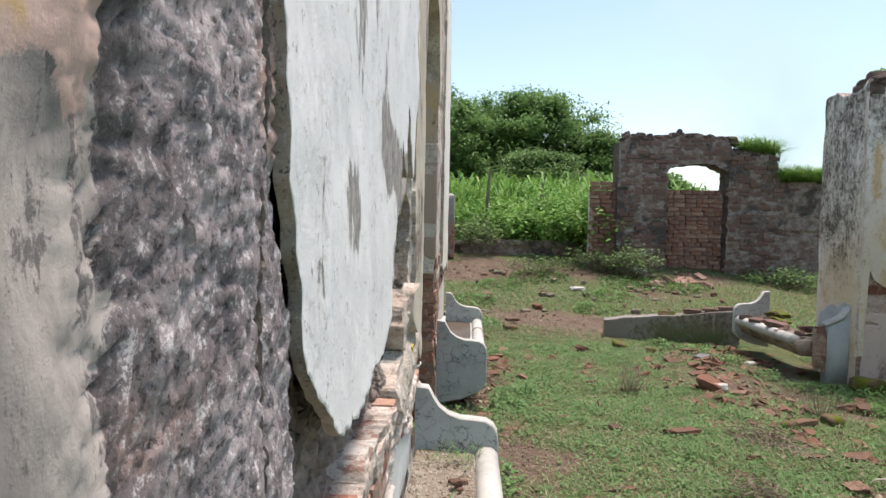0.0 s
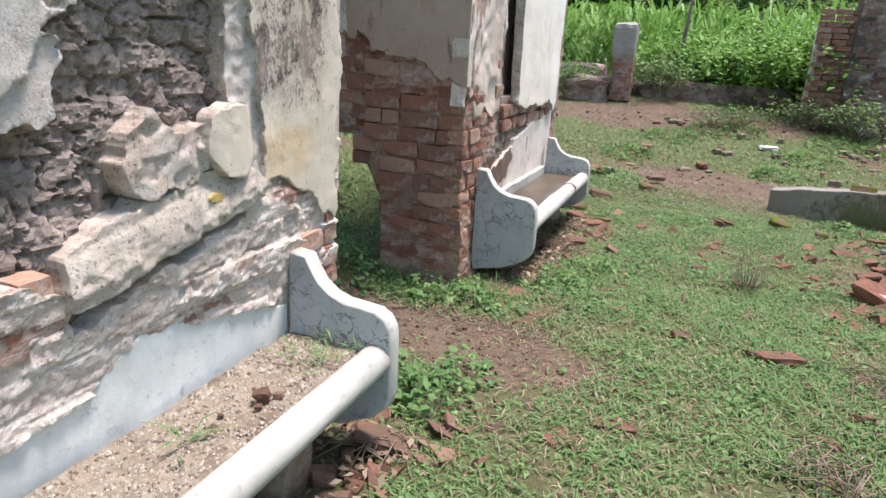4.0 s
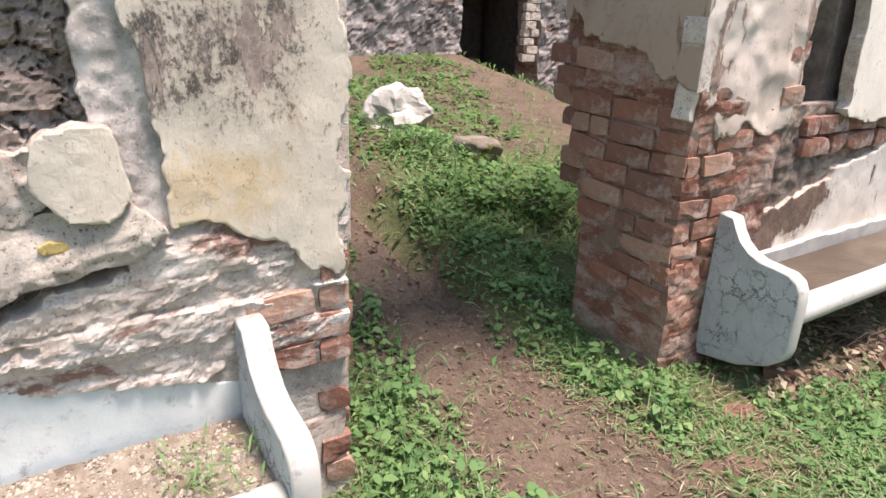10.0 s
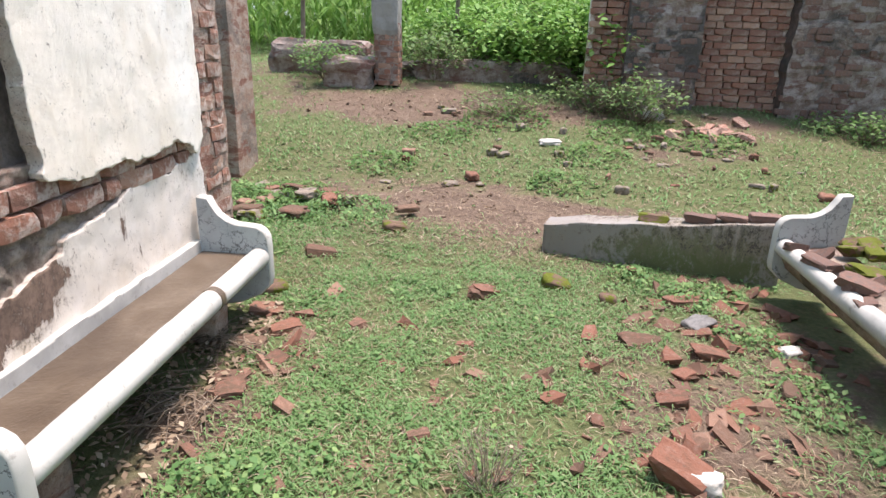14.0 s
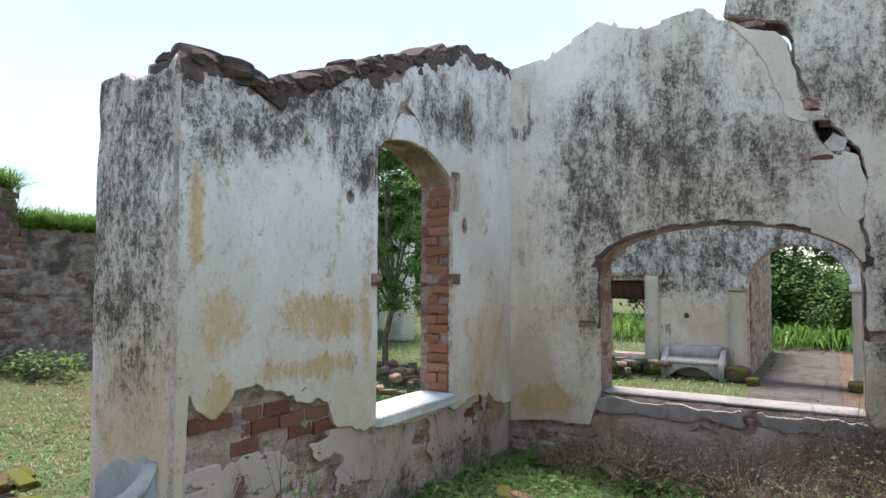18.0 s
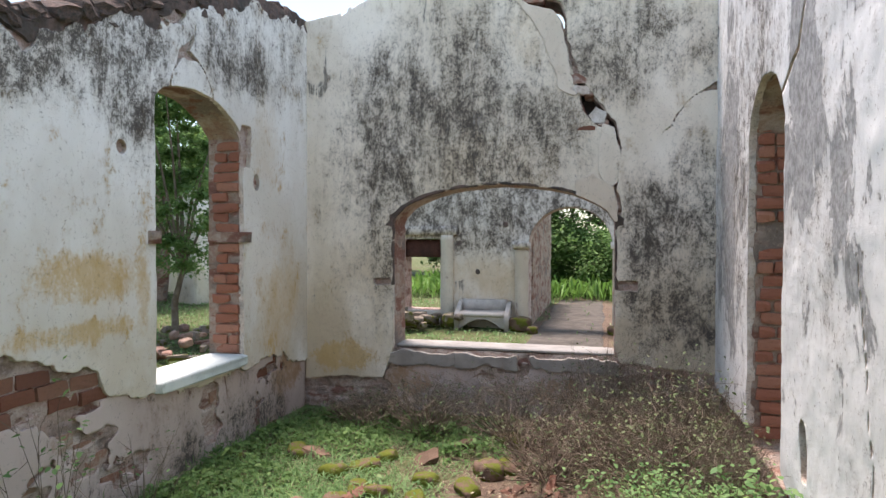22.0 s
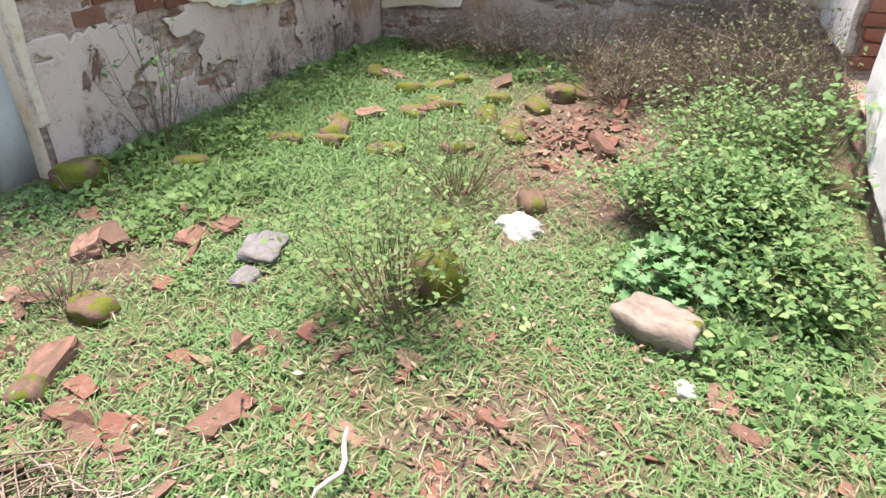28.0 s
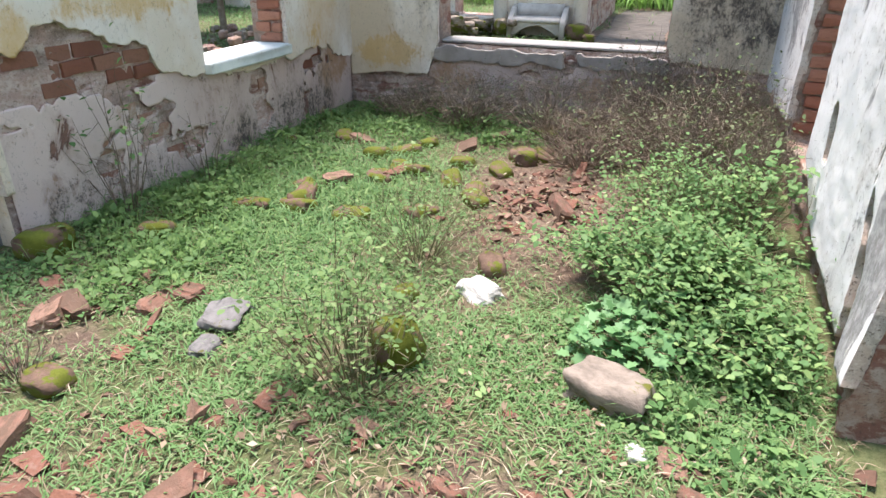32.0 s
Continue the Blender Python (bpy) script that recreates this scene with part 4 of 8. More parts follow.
def mud_courses(u, v):
    """Relief of worn, cracked mud bricks with open joints."""
    wu, wv = u + 0.03 * fbm(u * 9, v * 9, 95, 5), v + 0.025 * fbm(u * 9, v * 9, 96, 5)
    g1, o1, t1 = clods(wu * 9, wv * 17, 2)
    g2, o2, t2 = clods(wu * 28, wv * 36, 5)
    r = 0.028 * (o1 - 0.5) + 0.024 * t1 - 0.024 * np.clip(1 - g1 / 0.06, 0, 1)
    r = r + 0.010 * (o2 - 0.5) + 0.010 * t2 - 0.010 * np.clip(1 - g2 / 0.10, 0, 1)
    return r + 0.022 * fbm(u * 26, v * 30, 92, 4) + 0.04 * fbm(u * 4, v * 4, 93)


def layers(u, v, course=0.083, seed=0.0):
    """Relief of mortared courses eroded to crusty layers."""
    w = v + 0.022 * fbm(u * 4, v * 3, seed + 1)
    k = np.floor(w / course)
    f = w / course - k
    own = lattice(k, np.floor(u / 0.23 + 0.5 * lattice(k, 0 * k, 3)), seed + 2)
    r = 0.026 * (own - 0.5) - 0.018 * np.clip(1 - np.minimum(f, 1 - f) / 0.10, 0, 1) * (0.4 + fbm(u * 6, v * 6, seed + 3))
    g, o, t = clods(u * 24 + fbm(u * 9, v * 9, 5), v * 34, seed + 4)
    r = r + 0.005 * (o - 0.5) + 0.005 * t - 0.004 * np.clip(1 - g / 0.12, 0, 1)
    return r + 0.026 * fbm(u * 4, v * 9, seed + 5, 4) + 0.007 * fbm(u * 60, v * 66, seed + 6, 2)


slab("mud_core", lambda u, v: np.minimum(west_body(u, v), arch_gap(u, v, 3.53, 5.06, -1, 2.3, 2.95)), (-4, 7.4, -0.3, 4.2), 0.06, on_x(WEST - 0.125), 0.0, -0.46, (M_MUD, M_MUD),
     lambda u, v: 0.03 * fbm(u * 9, v * 14, 4, 4), wall_west)
slab("mud_bricks", lambda u, v: np.minimum(np.minimum(u - 1.15, 3.0 - u), np.minimum(v - 0.72, 1.75 - v)), (1.1, 3.05, 0.7, 1.8), 0.0075, on_x(WEST - 0.07), 0.0, -0.06,
     (M_MUD, M_MUD), mud_courses, wall_west, "dark crumbling mud bricks", smooth=False)
slab("damp_render", lambda u, v: np.minimum(np.minimum(u - 5.4, 7.2 - u), np.minimum(v - 0.4, 1.1 - v)), (5.4, 7.2, 0.4, 1.1), 0.011, on_x(WEST - 0.052), 0.0, -0.05,
     (M_DAMP, M_DAMP), lambda u, v: 0.5 * mud_courses(u, v), wall_west, "dark damp crumbling render")
slab("north_end_pier", lambda u, v: 3.6 + 0.2 * fbm(u * 5, v * 5, 3) - v + 0 * u, (7.3, 7.72, -0.3, 3.8), 0.06, on_x(WEST - 0.09), 0.0, -0.45,
     (M_RUBBLECORE, M_RUBBLECORE), lambda u, v: 0.03 * fbm(u * 8, v * 8, 6), wall_west)

WHITE = [(1.08, 4.2), (1.05, 1.75), (1.11, 1.5), (1.20, 1.25), (1.30, 1.18), (1.44, 1.07), (1.62, 1.06), (1.83, 1.085), (2.03, 1.10), (2.21, 1.17),
         (2.20, 1.38), (2.42, 1.52), (2.48, 1.75), (2.62, 1.62), (2.70, 1.9), (2.90, 1.62), (2.98, 1.9), (3.06, 2.0), (3.06, 4.2)]
JAMB = [(3.05, 4.2), (3.03, 1.6), (3.06, 1.30), (3.08, 1.10), (3.11, 0.97), (3.26, 0.93), (3.38, 0.86), (3.48, 0.73), (3.53, 0.75), (3.53, 4.2)]
GREY = [(-4, 4.2), (-4, 0.0), (1.0, 0.0), (1.16, 0.95), (1.19, 1.1), (1.17, 1.3), (1.10, 1.42), (1.07, 1.6), (1.06, 2.0), (1.1, 4.2)]
SPLIT = [(1.09, 4.2), (1.045, 1.9), (1.05, 1.6), (1.035, 1.45), (1.02, 1.33), (1.03, 1.2), (1.0, 1.05), (1.02, 0.85), (0.98, 0.4)]
LOWER = [(1.0, -0.2), (0.95, 0.9), (1.3, 0.93), (1.6, 0.86), (1.83, 0.90), (2.05, 0.86), (2.30, 0.87), (2.38, 0.83), (2.40, 0.72), (2.7, 0.80), (3.0, 0.86),
         (3.05, 1.5), (3.3, 1.5), (3.53, 1.3), (3.53, -0.2)]
LEDGE = [(2.37, 0.78), (2.39, 0.90), (2.52, 0.95), (2.75, 1.0), (2.98, 1.05), (3.08, 0.96), (3.0, 0.90), (2.75, 0.86), (2.5, 0.79)]
BEIGE = [(2.19, 1.15), (2.26, 1.18), (2.42, 1.22), (2.47, 1.32), (2.38, 1.37), (2.48, 1.45), (2.50, 1.65), (2.36, 1.7), (2.18, 1.7)]
LUMP = [(2.56, 1.02), (2.60, 1.14), (2.66, 1.20), (2.74, 1.14), (2.84, 1.15), (2.86, 1.03), (2.72, 0.98)]
SCRAP = [(2.83, 1.08), (2.85, 1.18), (2.93, 1.21), (3.0, 1.2), (3.02, 1.05), (2.97, 0.99), (2.89, 1.0)]


def ragged(pts, amount=0.05, scale=9.0, seed=0.0, more=None):
    def f(u, v):
        d = poly_dist(u, v, pts) + 2.2 * amount * fbm(u * scale, v * scale, seed, 6)
        return np.minimum(d, more(u, v)) if more else d
    return f


west_edge = lambda u, v: west_body(u, v) + 0.004
slab("weathered_plaster", ragged(GREY, 0.05, 6, 1, west_edge), (-4, 0.4, -0.2, 4.2), 0.05, on_x(WEST), -0.012, -0.12, (P_STAIN, M_MORTAR),
     lambda u, v: 0.02 * fbm(u * 16, v * 16, 2, 4), wall_west, "weathered grey plaster")
grey_edge = lambda u, v: np.minimum(west_edge(u, v), line_dist(u + 0.03 * fbm(u * 8, v * 8, 6, 5), v, SPLIT) - 0.0045 - 0.010 * np.clip(fbm(v * 4, u, 8) + 0.05, 0, 1))
slab("weathered_plaster", ragged(GREY, 0.03, 9, 1, grey_edge), (0.4, 1.3, 0.7, 2.3), 0.0075, on_x(WEST), -0.012, -0.12, (P_STAIN, M_MUD),
     lambda u, v: 0.013 * fbm(u * 44, v * 36, 2, 4) * np.clip((u - 0.62) * 12, 0.15, 1) + 0.03 * fbm(u * 7, v * 4, 12, 3) + 0.03 * fbm(u * 3, v * 2, 5) - 0.006 * np.clip(1 - crumbs(u * 46, v * 34, 4) / 0.2, 0, 1) * np.clip((u - 0.62) * 12, 0, 1), wall_west, "weathered grey plaster")
slab("weathered_plaster", ragged(GREY, 0.03, 9, 1, grey_edge), (0.4, 1.3, 2.3, 4.2), 0.03, on_x(WEST), -0.012, -0.12, (P_STAIN, M_MUD), lambda u, v: 0.02 * fbm(u * 16, v * 16, 2, 4), wall_west, "weathered grey plaster")
slab("weathered_plaster", ragged(GREY, 0.03, 9, 1, grey_edge), (0.4, 1.3, -0.2, 0.7), 0.03, on_x(WEST), -0.012, -0.12, (P_STAIN, M_MUD), lambda u, v: 0.02 * fbm(u * 16, v * 16, 2, 4), wall_west, "weathered grey plaster")
slab("white_plaster", ragged(WHITE, 0.028, 16, 4, west_edge), (0.9, 3.15, 0.95, 4.2), 0.014, on_x(WEST), 0.004, -0.02, (P_WEST, M_MORTAR),
     lambda u, v: 0.010 * fbm(u * 5, v * 5, 7) + 0.012 * fbm(u * 1.5, v * 1.5, 5), wall_west, "flaking white plaster")
slab("grey_undercoat", ragged(BEIGE, 0.05, 11, 8), (2.1, 2.6, 1.1, 1.75), 0.008, on_x(WEST), -0.020, -0.10, (M_UNDERCOAT, M_MORTAR),
     lambda u, v: 0.014 * fbm(u * 12, v * 12, 7, 5) + 0.022 * (clods(u * 4 + 0.5 * fbm(u * 7, v * 7, 2, 4), v * 6, 4)[1] - 0.5), wall_west, "pale undercoat with broken edges")
slab("mortar_scar", lambda u, v: np.minimum(np.minimum(u - 2.95, 3.14 - u), np.minimum(v - 0.94, 1.95 - v)) + 0.07 * fbm(u * 13, v * 13, 41, 5), (2.88, 3.16, 0.88, 2.0), 0.008, on_x(WEST), -0.016, -0.10, (M_UNDERCOAT, M_MORTAR),
     lambda u, v: 0.022 * fbm(u * 14, v * 18, 42, 5) + 0.010 * fbm(u * 45, v * 45, 43, 2), wall_west, "pinkish mortar scar beside the jamb plaster")
slab("undercoat", lambda u, v: np.minimum(ragged(WHITE, 0.07, 7, 4)(u, v) + 0.09 + 0.10 * fbm(u * 6, v * 6, 31), np.minimum(west_edge(u, v), 3.2 - u)), (1.6, 3.2, 1.35, 4.2), 0.022,
     on_x(WEST), -0.02, -0.12, (M_MORTAR, M_MORTAR), lambda u, v: 0.03 * fbm(u * 12, v * 12, 17, 5), wall_west)
slab("jamb_plaster", ragged(JAMB, 0.045, 12, 6), (2.95, 3.56, 0.6, 2.9), 0.012, on_x(WEST), 0.002, -0.025, (P_JAMB, M_MORTAR),
     lambda u, v: 0.012 * fbm(u * 6, v * 6, 3, 5), wall_west, "cream plaster with yellow remains")
def wash_line(u):
    """Height down to which the mortar hangs over the washed back of the bench."""
    return profile(u, [(1.2, 0.46), (1.86, 0.475), (2.27, 0.52), (2.43, 0.525), (2.54, 0.59), (2.68, 0.615), (2.92, 0.555), (3.2, 0.49)]) + 0.03 * fbm(u * 9, 0 * u, 3, 5)


def lower_relief(u, v):
    on = np.clip((v - wash_line(u)) / 0.02, 0, 1)
    return 0.014 * on * fbm(u * 10, v * 15, 14, 5) + 0.013 * on * fbm(u * 40, v * 52, 15, 3) + 0.020 * on * (clods(u * 2.2 + 0.6 * fbm(u * 5, v * 5, 8, 5), v * 12 + 0.8 * fbm(u * 5, v * 5, 9, 5), 6)[1] - 0.5) + 0.45 * layers(u, v, 0.083, 4) * (0.4 + 0.6 * on) * np.where(u > 3.0, 0.6, 1.0) + np.where((u > 1.3) & (u < 3.24), -0.05 * (1 - on), 0) + on * (0.022 + 0.016 * np.clip((v - 0.6) / 0.3, 0, 1)) * np.clip((0.98 - v) / 0.08, -0.6, 1)


slab("lower_render", ragged(LOWER, 0.05, 9, 12, west_edge), (0.9, 3.56, 0.3, 1.6), 0.0085, on_x(WEST), -0.034, -0.14, (M_STRATA, M_STRATA), lower_relief, wall_west, "eroded mortar and brick courses", smooth=False)
slab("lower_render", ragged(LOWER, 0.05, 9, 12, west_edge), (0.9, 3.56, -0.2, 0.3), 0.03, on_x(WEST), -0.034, -0.14, (M_STRATA, M_STRATA), None, wall_west)
slab("moulding", ragged(LEDGE, 0.016, 16, 15), (2.3, 3.15, 0.7, 1.1), 0.0075, on_x(WEST), -0.004, -0.12, (M_LEDGE, M_MORTAR),
     lambda u, v: (0.010 + 0.018 * (v < 0.84 + 0.2 * (u - 2.37))) * fbm(u * 30, v * 34, 3, 5) + 0.030 * np.clip(1 - np.abs(v - 0.81 - 0.2 * (u - 2.37)) / 0.085, 0, 1) ** 0.6 + 0.02 * fbm(u * 5, v * 5, 7), wall_west, "broken plaster moulding")
slab("plaster_lump", ragged(LUMP, 0.035, 20, 3), (2.5, 2.95, 0.9, 1.3), 0.008, on_x(WEST), -0.005, -0.12, (M_MORTAR, M_MORTAR),
     lambda u, v: 0.022 * fbm(u * 14, v * 14, 3, 5) + 0.02 * (clods(u * 18, v * 20, 4)[1] - 0.5), wall_west)
slab("plaster_scrap", ragged(SCRAP, 0.014, 16, 5), (2.75, 3.1, 0.9, 1.3), 0.009, on_x(WEST), 0.012, -0.035, (P_JAMB, M_MORTAR),
     lambda u, v: 0.02 * np.sin((u - 2.83) * 16) + 0.006 * fbm(u * 20, v * 20, 3), wall_west)
slab("paint_remains", lambda u, v: 0.016 - np.hypot((u - 2.853) * 0.6, (v - 0.955) * 1.3) + 0.02 * fbm(u * 40, v * 40, 5), (2.8, 2.91, 0.92, 0.99), 0.005, on_x(WEST), 0.017, -0.03, (M_YELLOW, M_YELLOW), None, wall_west, "patch of yellow paint")
slab("door_arch_plaster", lambda u, v: np.minimum(west_edge(u, v), np.minimum(np.minimum(u - 3.5, 4.97 - u), v - 2.3 + 0.05 * fbm(u * 8, v * 8, 3))), (3.4, 5.0, 2.2, 4.2), 0.04, on_x(WEST),
     0.004, -0.1, (P_JAMB, M_MORTAR), lambda u, v: 0.012 * fbm(u * 5, v * 5, 3), wall_west)

B_MIX = [(4.90, 4.2), (4.91, 1.10), (5.02, 1.12), (5.06, 0.98), (5.22, 1.06), (5.40, 1.0), (5.55, 1.03), (5.57, 1.5), (5.66, 1.9), (5.74, 2.2), (5.8, 4.2)]
B_WHITE = [(5.96, 4.2), (5.93, 1.7), (5.98, 1.04), (6.2, 1.0), (6.48, 1.02), (6.7, 0.98), (6.95, 1.03), (7.15, 0.93), (7.22, 1.0), (7.24, 4.2)]
B_LOW = [(5.35, 0.0), (5.45, 0.62), (5.9, 0.70), (6.1, 0.78), (6.6, 0.88), (7.1, 0.90), (7.24, 0.95), (7.24, -0.2)]
slab("pink_grey_plaster", ragged(B_MIX, 0.04, 12, 22), (4.85, 5.9, 0.9, 4.0), 0.017, on_x(WEST), -0.006, -0.10, (P_PINK, M_MORTAR),
     lambda u, v: 0.022 * fbm(u * 8, v * 8, 23, 6) + 0.007 * np.clip(7 * fbm(u * 6, v * 6, 24, 6), -1, 0.35) , wall_west, "grey and cream layered plaster")
slab("white_plaster", ragged(B_WHITE, 0.022, 16, 24, west_edge), (5.85, 7.35, 0.85, 4.0), 0.017, on_x(WEST), 0.004, -0.06, (P_B, M_MORTAR),
     lambda u, v: 0.012 * fbm(u * 5, v * 5, 25), wall_west, "white plaster")
slab("stained_render", ragged(B_LOW, 0.05, 9, 26), (5.3, 7.3, -0.2, 1.1), 0.02, on_x(WEST), -0.03, -0.14, (P_BACK, M_MORTAR),
     lambda u, v: 0.02 * fbm(u * 7, v * 7, 27, 4), wall_west, "damp stained plaster")
def back_corner(v):
    """Where the reveal of the doorway pier ends, behind the wall."""
    return profile(v, [(-0.2, -1.0), (0.2, -1.12), (0.65, -1.32), (0.9, -1.40), (1.2, -1.50), (2.6, -1.52)])


# reveals of the doorway
slab("pier_core", lambda u, v: np.minimum(u - back_corner(v) - 0.03 + 0.05 * fbm(u * 5, v * 5, 12, 4), 3.6 - v), (-1.6, -0.70, -0.2, 3.7), 0.03, on_y(4.930, -1), 0.0, -0.6, (M_SMEAR, M_RUBBLECORE),
     lambda u, v: 0.05 * fbm(u * 5, v * 5, 6, 5) - 0.12 * np.clip((back_corner(v) + 0.30 - u) / 0.30, 0, 1) ** 2, wall_west)
slab("door_reveal", lambda u, v: np.minimum(v - 1.22 - 0.25 * fbm(u * 7, v * 7, 5, 5) + 0.35 * (u + 0.75), u - back_corner(v)), (-1.6, -0.625, 0.7, 2.6), 0.02, on_y(4.905, -1), 0.008, -0.06,
     (P_REVEAL, M_MORTAR), lambda u, v: 0.012 * fbm(u * 6, v * 6, 7, 5) - 0.12 * np.clip((back_corner(v) + 0.30 - u) / 0.30, 0, 1) ** 2, wall_west)
slab("door_reveal_skim", lambda u, v: np.minimum(v - 1.12 - 0.25 * fbm(u * 6, v * 6, 15, 5) - 0.25 * (u + 0.9), u + 1.2), (-1.2, -0.63, 0.5, 2.6), 0.02, on_y(4.912, -1), 0.0, -0.06,
     (M_SMEAR, M_SMEAR), lambda u, v: 0.014 * fbm(u * 8, v * 8, 17, 5) + 0.4 * layers(u, v, 0.088, 9), wall_west, smooth=False)
slab("door_reveal", lambda u, v: v - 0.85 - 0.1 * fbm(u * 7, v * 7, 9) + 0 * u, (-1.2, -0.625, 0.5, 2.6), 0.03, on_y(3.54), 0.0, -0.06,
     (P_JAMB, M_MORTAR), lambda u, v: 0.012 * fbm(u * 6, v * 6, 8), wall_west)

# bay: north wall with a tall window, east wall with an arched window, south wall with a narrow opening
NORTH, EAST, SOUTH = 6.2, 6.98, 2.42
wall_north = structure("wall_north", "roofless bay wall of brick with stained whitewash and a tall arched window opening")
C_TOP = [(3.1, 2.72), (3.2, 2.80), (3.45, 2.84), (3.65, 2.80), (3.84, 2.76), (4.1, 2.90), (4.58, 3.08), (5.0, 3.28), (5.5, 3.5), (6.06, 3.74), (6.3, 3.72), (7.0, 3.80)]


TALL = [(4.775, 0.62), (4.775, 2.58), (4.86, 2.655), (5.0, 2.70), (5.2, 2.72), (5.4, 2.70), (5.58, 2.64), (5.72, 2.56), (5.83, 2.46), (5.83, 0.62)]


def tall_gap(u, v):
    return -poly_dist(u, v, TALL)


def c_body(u, v):
    f = profile(u, C_TOP) + 0.09 * fbm(u * 5, v * 0, 33) - v
    f = np.minimum(f, tall_gap(u, v) + 0.02 * fbm(u * 8, v * 8, 34, 5))
    return np.minimum(f, np.minimum(u - 3.158 - 0.01 * fbm(u * 2, v * 5, 37), 7.05 - u))


def c_plaster(u, v):
    low = profile(u, [(3.1, 0.10), (3.215, 0.25), (3.235, 1.12), (3.27, 1.0), (3.40, 0.90), (3.53, 1.07), (3.66, 1.08), (3.83, 0.98), (4.17, 0.92), (4.38, 0.72), (4.74, 0.63), (5.83, 0.56), (6.28, 0.62), (6.86, 0.46)])
    f = np.minimum(v - low + 0.16 * fbm(u * 8, v * 8, 35, 6), c_body(u, v))
    top = profile(u, C_TOP) - 0.09 - v + 0.30 * fbm(u * 5, v * 6, 38, 6)
    wu, wv = u + 0.05 * fbm(u * 7, v * 7, 3, 5), v + 0.05 * fbm(u * 7, v * 7, 4, 5)
    crack = np.minimum(line_dist(wu, wv, [(4.90, 2.64), (4.97, 2.82), (5.03, 2.92), (5.16, 3.03), (5.22, 3.2)]), line_dist(wu, wv, [(5.05, 2.95), (5.22, 2.93), (5.33, 2.85), (5.42, 2.72), (5.44, 2.6)])) - 0.008 - 0.03 * np.exp(-((u - 5.1) ** 2 + (v - 2.96) ** 2) / 0.008)
    spring = np.maximum(np.abs(u - 5.87) - 0.07, np.abs(v - 2.40) - 0.17) + 0.05 * fbm(u * 6, v * 6, 77)
    crack = np.minimum(crack, spring)
    holes = np.minimum(np.hypot((u - 4.47), (v - 2.21)) - 0.045, np.hypot(u - 6.03, (v - 2.12) * 0.7) - 0.05)
    return np.minimum(np.minimum(f, top), np.minimum(crack, holes))


slab("brick_core", lambda u, v: np.minimum(c_body(u, v), u - 3.19), (3.1, 7.05, -0.3, 3.95), 0.024, on_y(NORTH + 0.03, -1), 0.0, -0.29, (M_BASE, M_RUBBLECORE),
     lambda u, v: 0.9 * layers(u, v, 0.09, 20) * 0.8, wall_north, smooth=False)
slab("base_plaster", lambda u, v: np.minimum(0.075 + 0.42 * fbm(u * 2.6, v * 4.2, 88, 6), np.minimum(0.70 - v, c_body(u, v))), (3.2, 6.95, -0.1, 0.75), 0.022, on_y(NORTH + 0.012, -1), 0.0, -0.05, (P_BASE, M_BASE),
     lambda u, v: 0.012 * fbm(u * 6, v * 6, 89, 4), wall_north, "remains of pinkish plaster")
slab("plaster", c_plaster, (3.1, 7.0, 0.3, 3.95), 0.018, on_y(NORTH, -1), 0.004, -0.04, (P_BAY, M_MORTAR),
     lambda u, v: 0.012 * fbm(u * 3, v * 3, 39) + 0.006 * fbm(u * 12, v * 12, 40), wall_north, "stained white plaster with ochre patches")
slab("end_pier", lambda u, v: np.minimum(2.76 + 0.25 * fbm(u * 5, v, 41) - v, 6.92 - 0.03 * fbm(v * 5, u, 2) - u), (6.222, 7.0, -0.3, 3.0), 0.05, on_x(3.175, -1), 0.0, -0.42,
     (P_BAY, M_BASE), lambda u, v: 0.02 * fbm(u * 4, v * 4, 42) * np.clip((u - 6.2) * 8, 0, 1) + 0.012, wall_north, "stained pier at the wall end")
slab("blackened_edge", lambda u, v: np.minimum(c_body(u, v), v - profile(u, C_TOP) + 0.13 + 0.30 * fbm(u * 4, v * 6, 44, 5)), (3.17, 7.0, 2.3, 3.95), 0.025, on_y(NORTH, -1), 0.0, -0.27, (M_TOP_AND_SHADE, M_TOP_AND_SHADE),
     lambda u, v: 0.05 * fbm(u * 9, v * 12, 45, 5), wall_north, "blackened broken top of the wall", smooth=False)
# dark capping stones left on the ragged top
cap_rng = np.random.default_rng(77)
cap_mesh = []
for k in range(6):
    bm = rough_box(1, 1, 1, 3.1 * k + 0.4, 0.13, 2)
    me = bpy.data.meshes.new("capping_stone")
    bm.to_mesh(me)
    bm.free()
    me.materials.append(M_TOP_AND_SHADE)
    cap_mesh.append(me)


def capping(parent, u0, u1, top, spot, turn):
    u = u0
    while u < u1:
        ln = cap_rng.uniform(0.09, 0.24)
        z = float(profile(u + ln / 2, top))
        slope = math.atan2(float(profile(u + ln, top)) - float(profile(u, top)), ln)
        for lay in range(2 if cap_rng.random() < 0.35 else 1):
            o = new("capping_stone", cap_mesh[int(cap_rng.integers(6))])
            hh = cap_rng.uniform(0.07, 0.13)
            o.matrix_world = Matrix.Translation(spot(u + ln / 2, z - 0.045 + 0.05 * lay + cap_rng.uniform(-0.02, 0.015))) @ Euler((cap_rng.normal(0, 0.1), -slope + cap_rng.normal(0, 0.13), turn + cap_rng.normal(0, 0.1))).to_matrix().to_4x4() @ Matrix.Diagonal((ln * (1.1 if lay == 0 else 0.7), cap_rng.uniform(0.24, 0.33), hh, 1))
            o.parent = parent
        u += ln * 0.95


